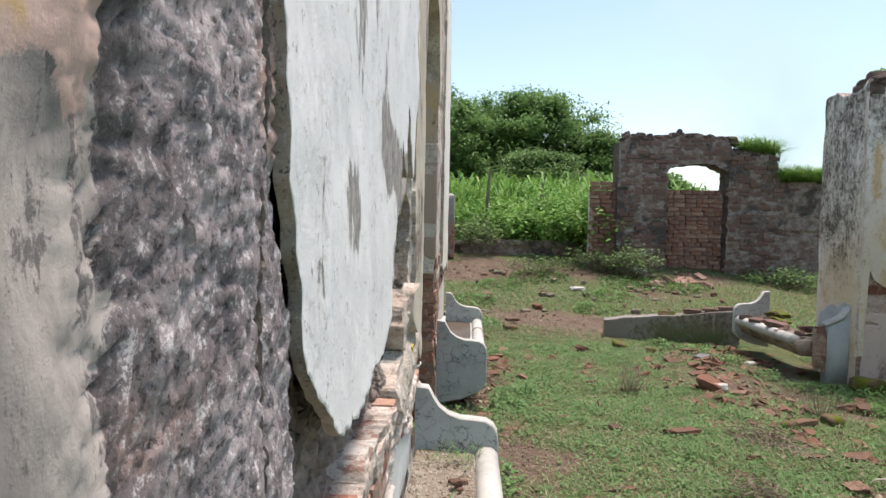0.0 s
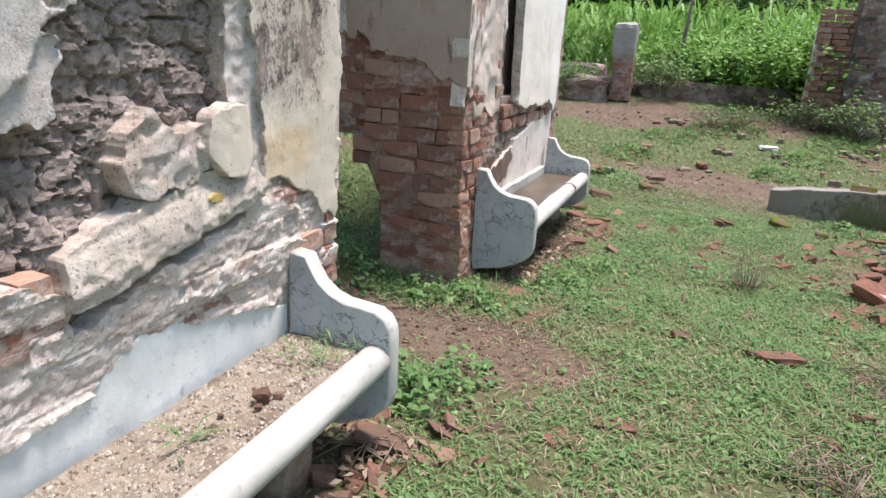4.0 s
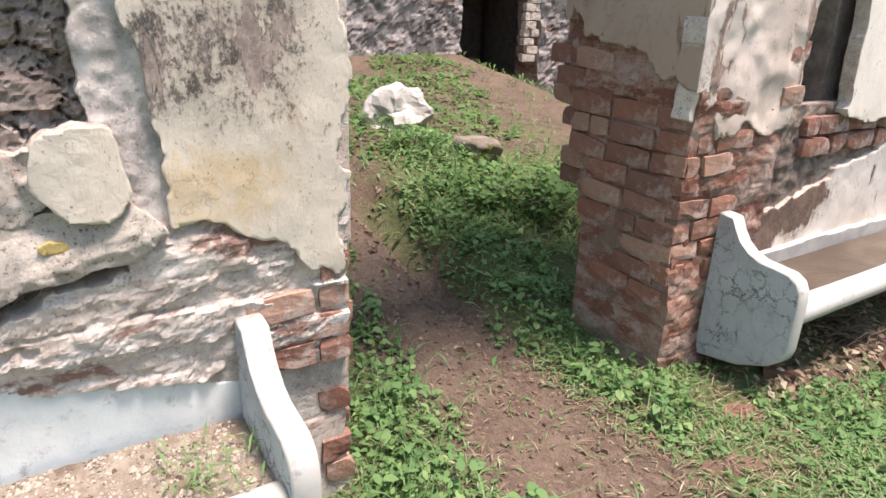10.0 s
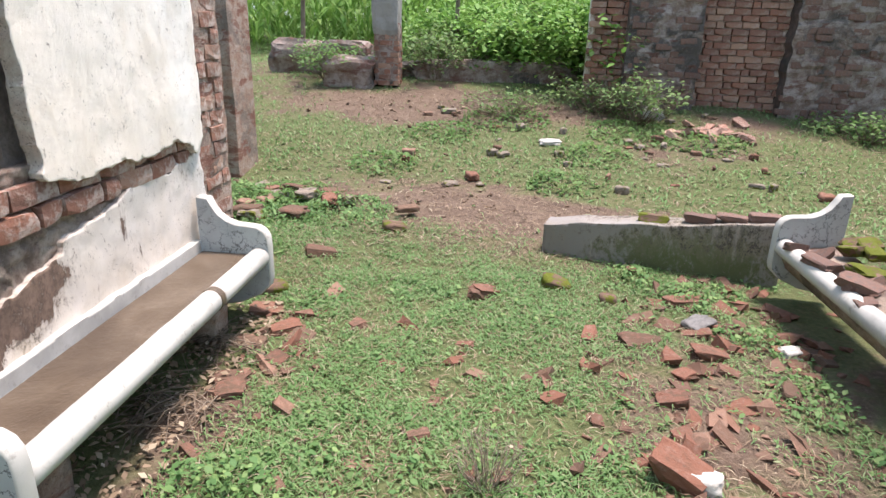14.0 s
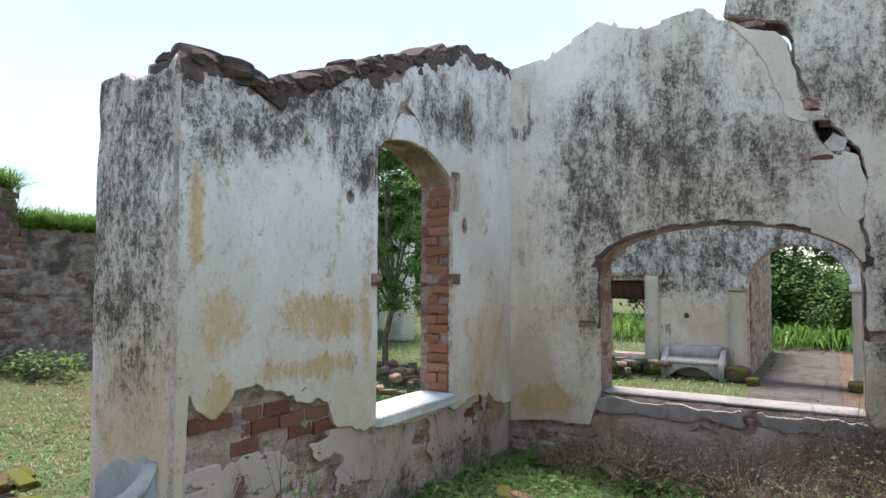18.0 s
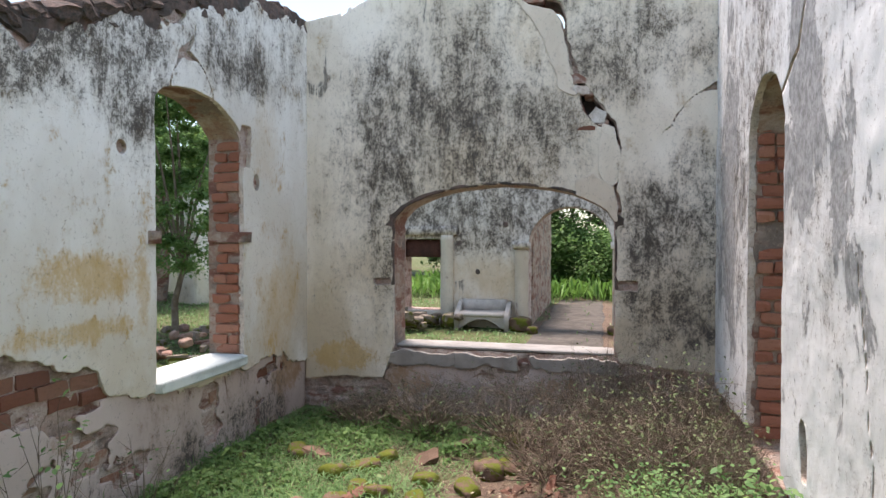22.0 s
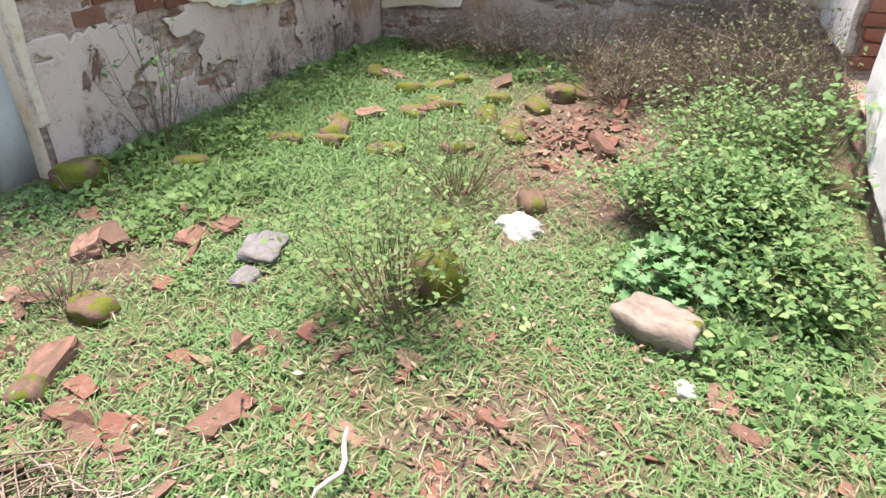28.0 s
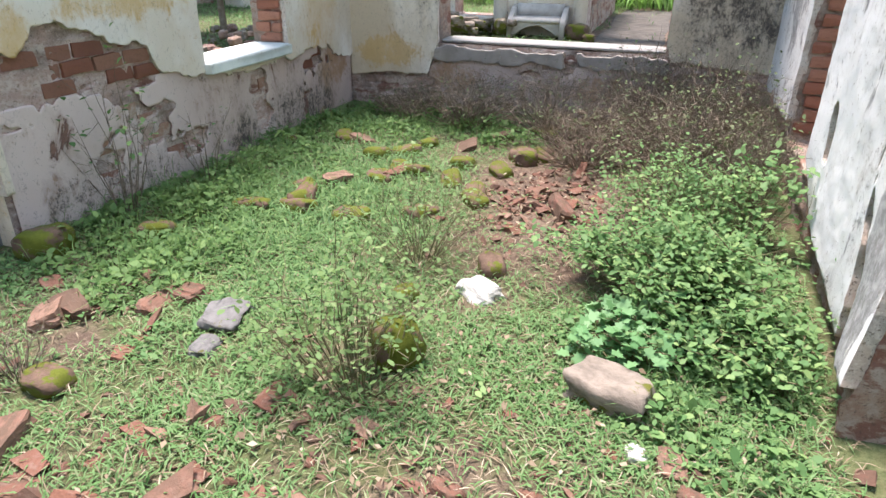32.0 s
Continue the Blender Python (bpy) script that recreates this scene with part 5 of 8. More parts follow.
capping(wall_north, 3.2, 4.75, C_TOP, lambda u, z: (u, NORTH + 0.125, z), 0.0)
capping(wall_north, 4.75, 5.6, C_TOP, lambda u, z: (u, NORTH + 0.15, z - 0.01), 0.0)
capping(wall_north, 6.1, 6.8, C_TOP, lambda u, z: (u, NORTH + 0.17, z - 0.03), 0.0)
capping(wall_north, 6.25, 6.85, [(6.2, 2.80), (6.5, 2.72), (6.9, 2.60)], lambda u, z: (3.36, u, z), math.pi / 2)

wall_east = structure("wall_east", "tall cracked bay wall with black mould and a wide arched window opening")
E_TOP = [(2.3, 3.55), (2.4, 3.7), (2.46, 3.84), (2.9, 3.97), (3.27, 4.05), (3.62, 4.18), (4.0, 4.12), (4.18, 4.10), (4.19, 3.93), (4.48, 4.02), (4.94, 3.96), (5.1, 4.0), (5.29, 4.1), (5.45, 4.02), (5.65, 3.94), (5.83, 3.84), (6.25, 3.78)]
E_CRACK = [(4.26, 3.94), (4.10, 3.86), (3.97, 3.80), (3.78, 3.72), (3.69, 3.58), (3.66, 3.35), (3.60, 3.12), (3.50, 2.88), (3.40, 2.72), (3.28, 2.60), (3.22, 2.45), (3.25, 2.1), (3.22, 1.83)]


def e_body(u, v):
    f = profile(u, E_TOP) + 0.05 * np.round(3 * fbm(u * 5, v * 0, 50)) / 3 * 2 - v
    return np.minimum(f, arch_gap(u, v, 3.25, 5.29, 0.60, 1.76, 2.14) + 0.02 * fbm(u * 7, v * 7, 51, 5))


def e_core(u, v):
    return np.minimum(e_body(u, v), np.where(v > 2.05, e_crack(u, v) + 0.012, 9))


def e_crack(u, v):
    w = 0.016 + 0.045 * np.clip(fbm(v * 2.0, 0 * v, 53) + 0.15, 0, 1) + 0.055 * np.exp(-((v - 2.78) / 0.20) ** 2) + 0.03 * np.exp(-((v - 3.72) / 0.10) ** 2)
    return line_dist(u + 0.07 * fbm(u * 7, v * 7, 54, 6), v + 0.07 * fbm(u * 7, v * 7, 55, 6), E_CRACK) - w


def e_plaster(u, v):
    f = np.minimum(e_body(u, v) - 0.005, v - profile(u, [(2.4, 0.5), (3.2, 0.55), (3.24, 0.66), (5.29, 0.64), (5.4, 0.3), (5.9, 0.3), (6.2, 0.25)]) + 0.04 * fbm(u * 9, v * 9, 52))
    f = np.minimum(f, e_crack(u, v))
    side = line_dist(u + 0.05 * fbm(u * 9, v * 9, 61, 5), v, [(3.42, 2.62), (3.52, 2.45), (3.56, 2.25), (3.75, 2.10)]) - 0.003
    f = np.minimum(f, side)
    thin = line_dist(u + 0.03 * fbm(u * 9, v * 9, 58), v, [(2.40, 2.95), (2.55, 2.90), (2.62, 2.86), (2.75, 2.70), (2.78, 2.62), (2.86, 2.56)]) - 0.007 - 0.04 * np.exp(-((u - 2.42) ** 2 + (v - 2.95) ** 2) / 0.004)
    holes = np.minimum(np.maximum(np.abs(u - 5.41) - 0.09, np.abs(v - 1.235) - 0.035), np.maximum(np.abs(u - 3.14) - 0.09, np.abs(v - 1.235) - 0.045))
    return np.minimum(np.minimum(f, thin), holes + 0.02 * fbm(u * 12, v * 12, 59))


slab("brick_core", e_core, (2.0, 6.5, -0.3, 4.3), 0.028, on_x(EAST + 0.035, -1), 0.0, -0.32, (M_BASE, M_RUBBLECORE),
     lambda u, v: 0.9 * layers(u, v, 0.09, 30), wall_east, smooth=False)
# dark sheet behind the crack, its colour standing for the shade deep inside
slab("crack_shade_sheet", e_body, (3.0, 3.75, 2.1, 2.98), 0.05, on_x(EAST + 0.22, -1), 0.0, -0.08, (M_TOP_AND_SHADE, M_TOP_AND_SHADE), None, wall_east)
slab("base_plaster", lambda u, v: np.minimum(0.08 + 0.42 * fbm(u * 2.6, v * 4.2, 98, 6), 0.52 - v), (3.2, 5.4, -0.1, 0.55), 0.022, on_x(EAST + 0.012, -1), 0.0, -0.05, (P_BASE, M_BASE),
     lambda u, v: 0.012 * fbm(u * 6, v * 6, 99, 4), wall_east, "remains of pinkish plaster")
slab("plaster", e_plaster, (2.3, 6.22, 0.1, 4.3), 0.018, on_x(EAST, -1), 0.004, -0.04, (P_ARCH, M_MORTAR),
     lambda u, v: 0.012 * fbm(u * 3, v * 3, 57) + 0.006 * fbm(u * 12, v * 12, 60), wall_east, "plaster blackened by mould")

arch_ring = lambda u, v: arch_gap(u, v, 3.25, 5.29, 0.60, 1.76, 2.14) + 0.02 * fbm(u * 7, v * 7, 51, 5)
slab("arch_edge", lambda u, v: np.minimum(np.minimum(arch_ring(u, v) - 0.002, 0.022 + 0.05 * fbm(u * 9, v * 9, 66, 5) - arch_ring(u, v)), v - 1.2), (3.1, 5.45, 1.1, 2.3), 0.014, on_x(EAST, -1), 0.010, -0.03, (M_TOP_AND_SHADE, M_TOP_AND_SHADE), None, wall_east, "dark edge of the arch")
# loose plates round the great crack
slab("bare_patch", lambda u, v: np.minimum(ragged([(4.22, 3.90), (3.80, 3.70), (3.68, 3.5), (3.64, 3.2), (3.60, 2.92), (3.74, 3.0), (3.84, 3.3), (3.98, 3.62)], 0.03, 9, 71)(u, v), np.minimum(e_body(u, v) - 0.01, e_crack(u, v))), (3.5, 4.3, 2.85, 4.0), 0.014, on_x(EAST, -1), 0.015, -0.01,
     (P_SKIN, M_MORTAR), lambda u, v: 0.012 * fbm(u * 3, v * 3, 57) + 0.003 * fbm(u * 14, v * 14, 72), wall_east, "bare beige plaster beside the crack")
slab("loose_plate", ragged([(3.36, 2.66), (3.26, 2.62), (3.21, 2.40), (3.24, 2.14), (3.31, 2.08), (3.40, 2.25), (3.40, 2.45)], 0.014, 14, 73), (3.15, 3.45, 2.0, 2.72), 0.012, on_x(EAST, -1), 0.016, -0.06,
     (P_ARCH, M_MORTAR), lambda u, v: 0.012 * fbm(u * 6, v * 6, 74) + 0.08 * (u - 3.3), wall_east, "loose stained plate of plaster in the crack")
slab("loose_plate", lambda u, v: np.minimum(ragged([(3.59, 2.16), (3.45, 2.23), (3.26, 2.10), (3.23, 1.80), (3.36, 1.80), (3.60, 1.96)], 0.014, 12, 75)(u, v), arch_ring(u, v)), (3.15, 3.68, 1.72, 2.3), 0.012, on_x(EAST, -1), 0.026, -0.03,
     (P_SKIN, M_MORTAR), lambda u, v: 0.008 * fbm(u * 6, v * 6, 76), wall_east, "beige slipped plate over the arch")
slab("mortar_lump", ragged([(3.48, 2.74), (3.42, 2.81), (3.33, 2.76), (3.34, 2.67), (3.44, 2.66)], 0.012, 16, 77), (3.28, 3.55, 2.6, 2.88), 0.010, on_x(EAST, -1), 0.004, -0.12,
     (M_UNDERCOAT, M_MORTAR), lambda u, v: 0.016 * fbm(u * 12, v * 12, 78) + 0.12 * (v - 2.74), wall_east, "pale lump of mortar wedged in the crack")
wall_south = structure("wall_south", "bay wall with flaking white plaster and a narrow brick-sided opening")
S_TOP = [(3.0, 3.9), (4.0, 3.85), (4.6, 3.75), (5.2, 3.66), (5.8, 3.72), (6.5, 3.68), (7.0, 3.7)]


def s_body(u, v):
    f = profile(u, S_TOP) + 0.2 * fbm(u * 4, v * 0, 61) - v
    f = np.minimum(f, arch_gap(u, v, 4.88, 5.72, 0.3, 2.25, 2.62))
    return np.minimum(f, u - 3.05 - 0.10 * np.clip((v - 0.2) / 0.6, 0, 1) + 0.03 * fbm(u * 3, v * 5, 62))


def s_plaster(u, v):
    f = np.minimum(s_body(u, v) - 0.006 + 0.03 * fbm(u * 7, v * 7, 6, 5), v - profile(u, [(3.0, 0.05), (3.3, 0.05), (4.4, 0.2), (5, 0.5), (5.9, 0.4), (7, 0.4)]) + 0.05 * fbm(u * 8, v * 8, 63))
    cr = line_dist(u + 0.06 * fbm(u * 6, v * 6, 64), v, [(4.1, 3.8), (4.25, 3.2), (4.5, 2.85), (4.65, 2.6), (4.9, 2.45)]) - 0.016
    cr = np.minimum(cr, line_dist(u + 0.05 * fbm(u * 6, v * 6, 65), v, [(3.66, 0.66), (3.73, 1.1), (3.86, 1.6)]) - 0.008)
    cr = np.minimum(cr, line_dist(u, v, [(4.47, 0.55), (4.50, 0.75)]) - 0.05)
    whole = np.minimum(f, cr)
    inner = u - profile(v, [(-0.1, 3.52), (0.3, 3.57), (0.68, 3.66), (0.70, 0.0)]) + 0.05 * fbm(u * 9, v * 9, 66, 5)
    outer = np.minimum(profile(v, [(-0.1, 3.28), (0.05, 3.32), (0.4, 3.41), (0.68, 3.65), (0.70, 0.0)]) - u + 0.05 * fbm(u * 9, v * 9, 67, 5), v - 0.16 + 0.1 * fbm(u * 7, v * 7, 68))
    return np.minimum(whole, np.maximum(inner, outer))


slab("brick_core", s_body, (3.0, 7.0, -0.3, 4.2), 0.03, on_y(SOUTH - 0.035), 0.0, -0.45, (M_RUBBLECORE, M_RUBBLECORE),
     lambda u, v: 0.9 * layers(u, v, 0.09, 40) + 0.14 * np.clip((3.6 - u) / 0.6, 0, 1) * np.clip((0.9 - v) / 0.9, 0, 1), wall_south)
slab("plaster", s_plaster, (3.0, 7.0, 0.0, 4.2), 0.02, on_y(SOUTH), 0.004, -0.045, (P_SOUTH, M_MORTAR),
     lambda u, v: 0.015 * fbm(u * 3, v * 3, 68) + 0.008 * fbm(u * 12, v * 12, 69) + 0.14 * np.clip((3.6 - u) / 0.6, 0, 1) * np.clip((0.9 - v) / 0.9, 0, 1), wall_south, "flaking white plaster")

# wall of the room beyond the arched window, with a window and an arched passage
FAR = 12.8
wall_far = structure("wall_far", "stained plaster wall of the next room with an arched passage and a window")


def far_body(u, v):
    f = 3.1 + 0.5 * fbm(u * 0.8, v * 0, 70) - v
    f = np.minimum(f, arch_gap(u, v, 3.2, 4.68, -1, 1.5, 2.2))
    return np.minimum(f, arch_gap(u, v, 6.33, 7.05, 0.28, 1.62, 1.63))


slab("plastered_wall", far_body, (1.0, 9.0, -0.3, 3.5), 0.06, on_x(FAR, -1), 0.0, -0.5, (P_FAR, M_BASE), lambda u, v: 0.02 * fbm(u * 3, v * 3, 71), wall_far)
# no holes are cut: dark discs on the face paint the shade of pole holes
for y0, z0 in ((5.62, 1.02), (5.98, 1.55), (5.10, 1.9)):
    slab("hole_shade_disc", lambda u, v: 0.05 - np.hypot(u - y0, v - z0) + 0.04 * fbm(u * 12, v * 12, z0), (y0 - 0.15, y0 + 0.15, z0 - 0.12, z0 + 0.12), 0.02, on_x(FAR - 0.012, -1), 0.0, -0.02, (M_TOP_AND_SHADE, M_TOP_AND_SHADE), None, wall_far, "dark disc painted as the shade of a hole in the plaster")
for y0, y1 in ((4.68, 4.92), (2.98, 3.2)):
    slab("pilaster", lambda u, v: 0 * u + 1, (y0, y1, -0.1, 1.46), 0.1, on_x(FAR - 0.01, -1), 0.06, 0.0, (P_JAMB, P_JAMB), None, wall_far)
    slab("capital", lambda u, v: 0 * u + 1, (y0 - 0.04, y1 + 0.04, 1.46, 1.58), 0.06, on_x(FAR - 0.01, -1), 0.10, 0.0, (P_FAR, P_FAR), None, wall_far)
slab("pilaster", lambda u, v: 0 * u + 1, (6.08, 6.30, -0.1, 1.7), 0.1, on_x(FAR - 0.01, -1), 0.05, 0.0, (P_JAMB, P_JAMB), None, wall_far)
slab("moulding", lambda u, v: 0 * u + 1, (6.0, 7.9, 1.70, 1.86), 0.08, on_x(FAR - 0.01, -1), 0.05, 0.0, (P_FAR, P_FAR), lambda u, v: 0.02 * fbm(u * 4, v * 4, 3), wall_far)
slab("lintel", lambda u, v: 0 * u + 1, (6.33, 7.05, 1.28, 1.62), 0.1, on_x(FAR + 0.12, -1), 0.0, -0.25, (M_REDWOOD, M_REDWOOD), None, wall_far, "dark red wooden panel under the lintel")
slab("passage_side", lambda u, v: 2.7 + 0.3 * fbm(u, v * 0, 73) - v, (13.3, 17.6, -0.2, 3.0), 0.15, on_y(4.66, -1), 0.0, -0.4, (M_RUBBLECORE, M_RUBBLECORE), lambda u, v: 0.05 * fbm(u * 3, v * 3, 74), wall_far)
# trodden grey floor that runs from the next room through the passage
path_floor = structure("path_passage", "trodden grey earth path running through the arched passage", "path")
pxs, pys = np.linspace(8.2, 18.5, 70), np.linspace(0, 1, 12)
pvs = [(x, y, height(x, y) + 0.012 - 0.05 * (abs(2 * q - 1) > 0.95)) for x in pxs for q in pys for y in [3.27 + 0.12 * float(fbm(x * 1.3, 0, 81)) + q * (1.32 + 0.2 * float(fbm(x * 1.1, 0, 82)))]]
pfs = [(i * 12 + j, i * 12 + 12 + j, i * 12 + 13 + j, i * 12 + 1 + j) for i in range(69) for j in range(11)]
part("packed_earth", mesh_from("packed_earth", pvs, pfs, M_PACKED), None, path_floor)
# plain walls that close the next room and the room behind the doorway
wall_side = structure("wall_room_side", "plain ruined side walls closing the next room")
slab("south_side", lambda u, v: 3.0 + 0.4 * fbm(u, v * 0, 75) - v, (7.3, 12.9, -0.2, 3.4), 0.12, on_y(1.2), 0.0, -0.4, (P_FAR, M_BASE), lambda u, v: 0.03 * fbm(u * 2, v * 2, 76), wall_side)
wall_inner = structure("wall_inner", "rough rubble wall of the room behind the doorway")
for u0, u1 in ((4.70, 4.80), (5.80, 5.91)):
    slab("impost", lambda u, v: 0 * u + 1, (u0, u1, 1.615, 1.70), 0.03, on_y(NORTH, -1), 0.03, -0.31, (M_RUBBLECORE, M_RUBBLECORE), lambda u, v: 0.015 * fbm(u * 20, v * 20, 3), wall_north, "broken stone impost")
slab("rubble_face", lambda u, v: np.minimum(3.2 + 0.5 * fbm(u, v * 0, 77) - v, arch_gap(u, v, 7.66, 8.95, -1, 2.2, 2.5) + 0.12 * fbm(u * 5, v * 5, 7)), (4.42, 12.0, 0.3, 3.6), 0.035, on_x(-6.3), 0.0, -0.5, (M_RUBBLEFACE, M_RUBBLECORE),
     lambda u, v: 0.06 * fbm(u * 6, v * 6, 78, 5) + 0.03 * (clods(u * 7, v * 9, 3)[1] - 0.5) - 0.020 * np.clip(1 - clods(u * 7, v * 9, 3)[0] / 0.12, 0, 1) + 0.03 * fbm(u * 14, v * 14, 81, 2), wall_inner, smooth=False)
slab("north_face", lambda u, v: 3.0 + 0.5 * fbm(u, v * 0, 79) - v, (-8.0, -1.6, 0.0, 3.6), 0.08, on_y(9.9, -1), 0.0, -0.5, (M_RUBBLECORE, M_RUBBLECORE),
     lambda u, v: 0.08 * fbm(u * 4, v * 4, 83, 4), wall_inner)
slab("south_face", lambda u, v: 3.2 + 0.5 * fbm(u, v * 0, 79) - v, (-9.0, -1.1, 0.0, 3.6), 0.12, on_y(0.4), 0.0, -0.5, (M_RUBBLECORE, M_RUBBLECORE),
     lambda u, v: 0.08 * fbm(u * 4, v * 4, 80, 4), wall_inner)

# closed box added behind the inner wall; unseen roof and sides keep its doorway dark
slab("chamber_back", lambda u, v: 0 * u + 1, (7.0, 9.8, 0.2, 2.7), 0.3, on_x(-8.6), 0.0, -0.2, (M_MUD, M_MUD), None, wall_inner)
for yy, out in ((7.2, 1), (9.6, -1)):
    slab("chamber_side", lambda u, v: 0 * u + 1, (-8.6, -6.8, 0.2, 2.7), 0.3, on_y(yy, out), 0.0, -0.2, (M_MUD, M_MUD), None, wall_inner)
slab("added_chamber_roof", lambda u, v: 0 * u + 1, (-8.7, -6.8, 7.0, 9.8), 0.3, lambda u, v, d: np.stack([u, v, 2.7 + d], -1), 0.15, 0.0, (M_MUD, M_MUD), None, wall_inner)
# ruined gateway to the north
wall_gate = structure("wall_gateway", "ruined brick gateway wall with a half-blocked arched opening")
GATE = 13.4


def gate_body(u, v):
    top = profile(u, [(2.62, 3.1), (2.8, 3.26), (3.2, 3.2), (3.7, 3.27), (4.2, 3.28), (4.77, 3.16), (4.85, 2.98), (5.2, 2.94), (5.74, 2.90), (5.80, 2.36), (9, 2.33)])
    f = top + 0.14 * fbm(u * 7, v * 0, 81, 5) - v
    return np.minimum(f, arch_gap(u, v, 3.6, 4.8, -1, 2.50, 2.68) + 0.10 * fbm(u * 6, v * 6, 84, 4))


slab("brick_wall", gate_body, (2.6, 9.0, 0.0, 3.7), 0.05, on_y(GATE, -1), 0.0, -0.5, (M_GATE, M_TOP_AND_SHADE),
     lambda u, v: 0.04 * fbm(u * 6, v * 10, 82, 4) + layers(u, v, 0.09, 50), wall_gate, smooth=False)
capping(wall_gate, 2.7, 4.8, [(2.62, 3.1), (2.8, 3.26), (3.2, 3.2), (3.7, 3.27), (4.2, 3.28), (4.77, 3.16)], lambda u, z: (u, GATE + 0.15, z), 0.0)
capping(wall_gate, 4.9, 5.6, [(4.85, 2.96), (5.2, 2.93), (5.8, 2.90)], lambda u, z: (u, GATE + 0.15, z), 0.0)

# ---- masonry benches ----
ARM = [(0.0, 0.70), (0.055, 0.695), (0.075, 0.655), (0.105, 0.61), (0.15, 0.575), (0.21, 0.555), (0.28, 0.55), (0.33, 0.545), (0.365, 0.525), (0.385, 0.49), (0.39, 0.44),
       (0.39, 0.24), (0.38, 0.20), (0.33, 0.15), (0.20, 0.09), (0.0, 0.05)]


def arm_mesh(t, mats, seed):
    """A scrolled bench end, t thick along y, its back at x = 0."""
    bm = bmesh.new()
    rows = []
    for k, y in enumerate((0, 0.006, t - 0.006, t)):
        inset = 0.006 if k in (0, 3) else 0.0
        cx, cz = 0.18, 0.35
        rows.append([bm.verts.new((x - inset * (1 if x > cx else -1) * (x > 0.01), y, z - inset * (1 if z > cz else -1))) for x, z in ARM])
    n = len(ARM)
    for a, b in zip(rows, rows[1:]):
        for k in range(n):
            f = bm.faces.new((a[k], a[(k + 1) % n], b[(k + 1) % n], b[k]))
            f.smooth = True
    bm.faces.new(rows[0][::-1]).material_index = 1
    bm.faces.new(rows[3]).material_index = 1
    bmesh.ops.recalc_face_normals(bm, faces=bm.faces[:])
    me = bpy.data.meshes.new("arm")
    bm.to_mesh(me)
    bm.free()
    for m in mats:
        me.materials.append(m)
    return me


def prism(pts, y0, y1, mat, n=24, wave=0.0, seed=0.0, smooth=True):
    """A profile (x, z) drawn out along y."""
    vs, fs, m = [], [], len(pts)
    for i in range(n + 1):
        y = y0 + (y1 - y0) * i / n
        for k, (x, z) in enumerate(pts):
            q = wave * float(fbm(y * 6 + k * 0.3, k * 0.7, seed, 3))
            vs.append((x + q, y, z + q))
    for i in range(n):
        for k in range(m):
            a, b = i * m + k, i * m + (k + 1) % m
            fs.append([a, b, b + m, a + m])
    fs += [list(range(m))[::-1], [n * m + k for k in range(m)]]
    return mesh_from("prism", vs, fs, mat, smooth=smooth)


def circle(cx, cz, r, n=14):
    return [(cx + r * math.cos(2 * math.pi * k / n), cz + r * math.sin(2 * math.pi * k / n)) for k in range(n)]


def bench_top(x, y, fill=0.05):
    """Height of what lies on a bench seat."""
    edge = min(1, (0.3 - x) / 0.05)
    return 0.372 + fill * (0.5 + float(fbm(y * 3, x * 5, 9))) * edge + 0.02 * float(fbm(y * 20, x * 20, 4)) * (fill > 0.02) + 0.012 * edge


def bench(label, m, length, fill, fill_mat, back_mat, back_top, back_rise=0.0, back_front=-0.018, ragged_back=0.05, arms=(True, True)):
    b = thing("masonry_bench", label, "bench", m, "built-in benches")
    if arms[0]:
        part("arm", arm_mesh(0.07, (M_CEMENT, M_CEMENT_SIDE), 1), None, b, "scrolled end with white top and crackled side")
    if arms[1]:
        o = part("arm", arm_mesh(0.07, (M_CEMENT, M_CEMENT_SIDE), 2), None, b, "scrolled end")
        o.location = (0, length - 0.07, 0)
    part("seat", prism([(0.0, 0.30), (0.30, 0.30), (0.34, 0.33), (0.34, 0.385), (0.0, 0.385)], 0.06, length - 0.06, M_CEMENT_SIDE), None, b)
    part("front_roll", prism(circle(0.335, 0.375, 0.055), 0.06, length - 0.06, M_CEMENT, 40, 0.006, 3), None, b, "rounded white front edge")
    slab("back_strip", lambda u, v: (back_top(u) if callable(back_top) else back_top) + back_rise * (u / length - 0.5) + ragged_back * fbm(u * 5, v * 5, 3, 5) - v, (0.06, length - 0.06, 0.36, 0.75), 0.012, on_x(0.0), back_front, -0.05, (back_mat, back_mat),
         lambda u, v: 0.006 * fbm(u * 6, v * 6, 5), b, "pale washed back")
    for y in (0.25, length - 0.42):
        part("foot", prism([(0.0, -0.1), (0.2, -0.1), (0.22, 0.3), (0.0, 0.3)], y, y + 0.16, M_RUBBLECORE, 6, 0.02, y), None, b, "brick foot under the seat")
    # what lies on the seat
    vs, fs, nu, nv = [], [], 46, 12
    for i in range(nu + 1):
        for j in range(nv + 1):
            y, x = 0.07 + (length - 0.14) * i / nu, 0.012 + 0.285 * j / nv
            vs.append((x, y, bench_top(x, y, fill)))
    for i in range(nu):
        for j in range(nv):
            a = i * (nv + 1) + j
            fs.append([a, a + nv + 1, a + nv + 2, a + 1])
    part("seat_fill", mesh_from("fill", vs, fs, fill_mat, smooth=True), None, b, "gritty soil on the seat" if fill > 0.02 else "wet mud on the seat")
    return b


bench_a = bench("pale cement wall bench filled with gritty soil, scrolled ends", pose(WEST, 1.25, 0), 2.03, 0.05, M_SAND, M_BLUE, lambda u: wash_line(u + 1.25) + 0.03)
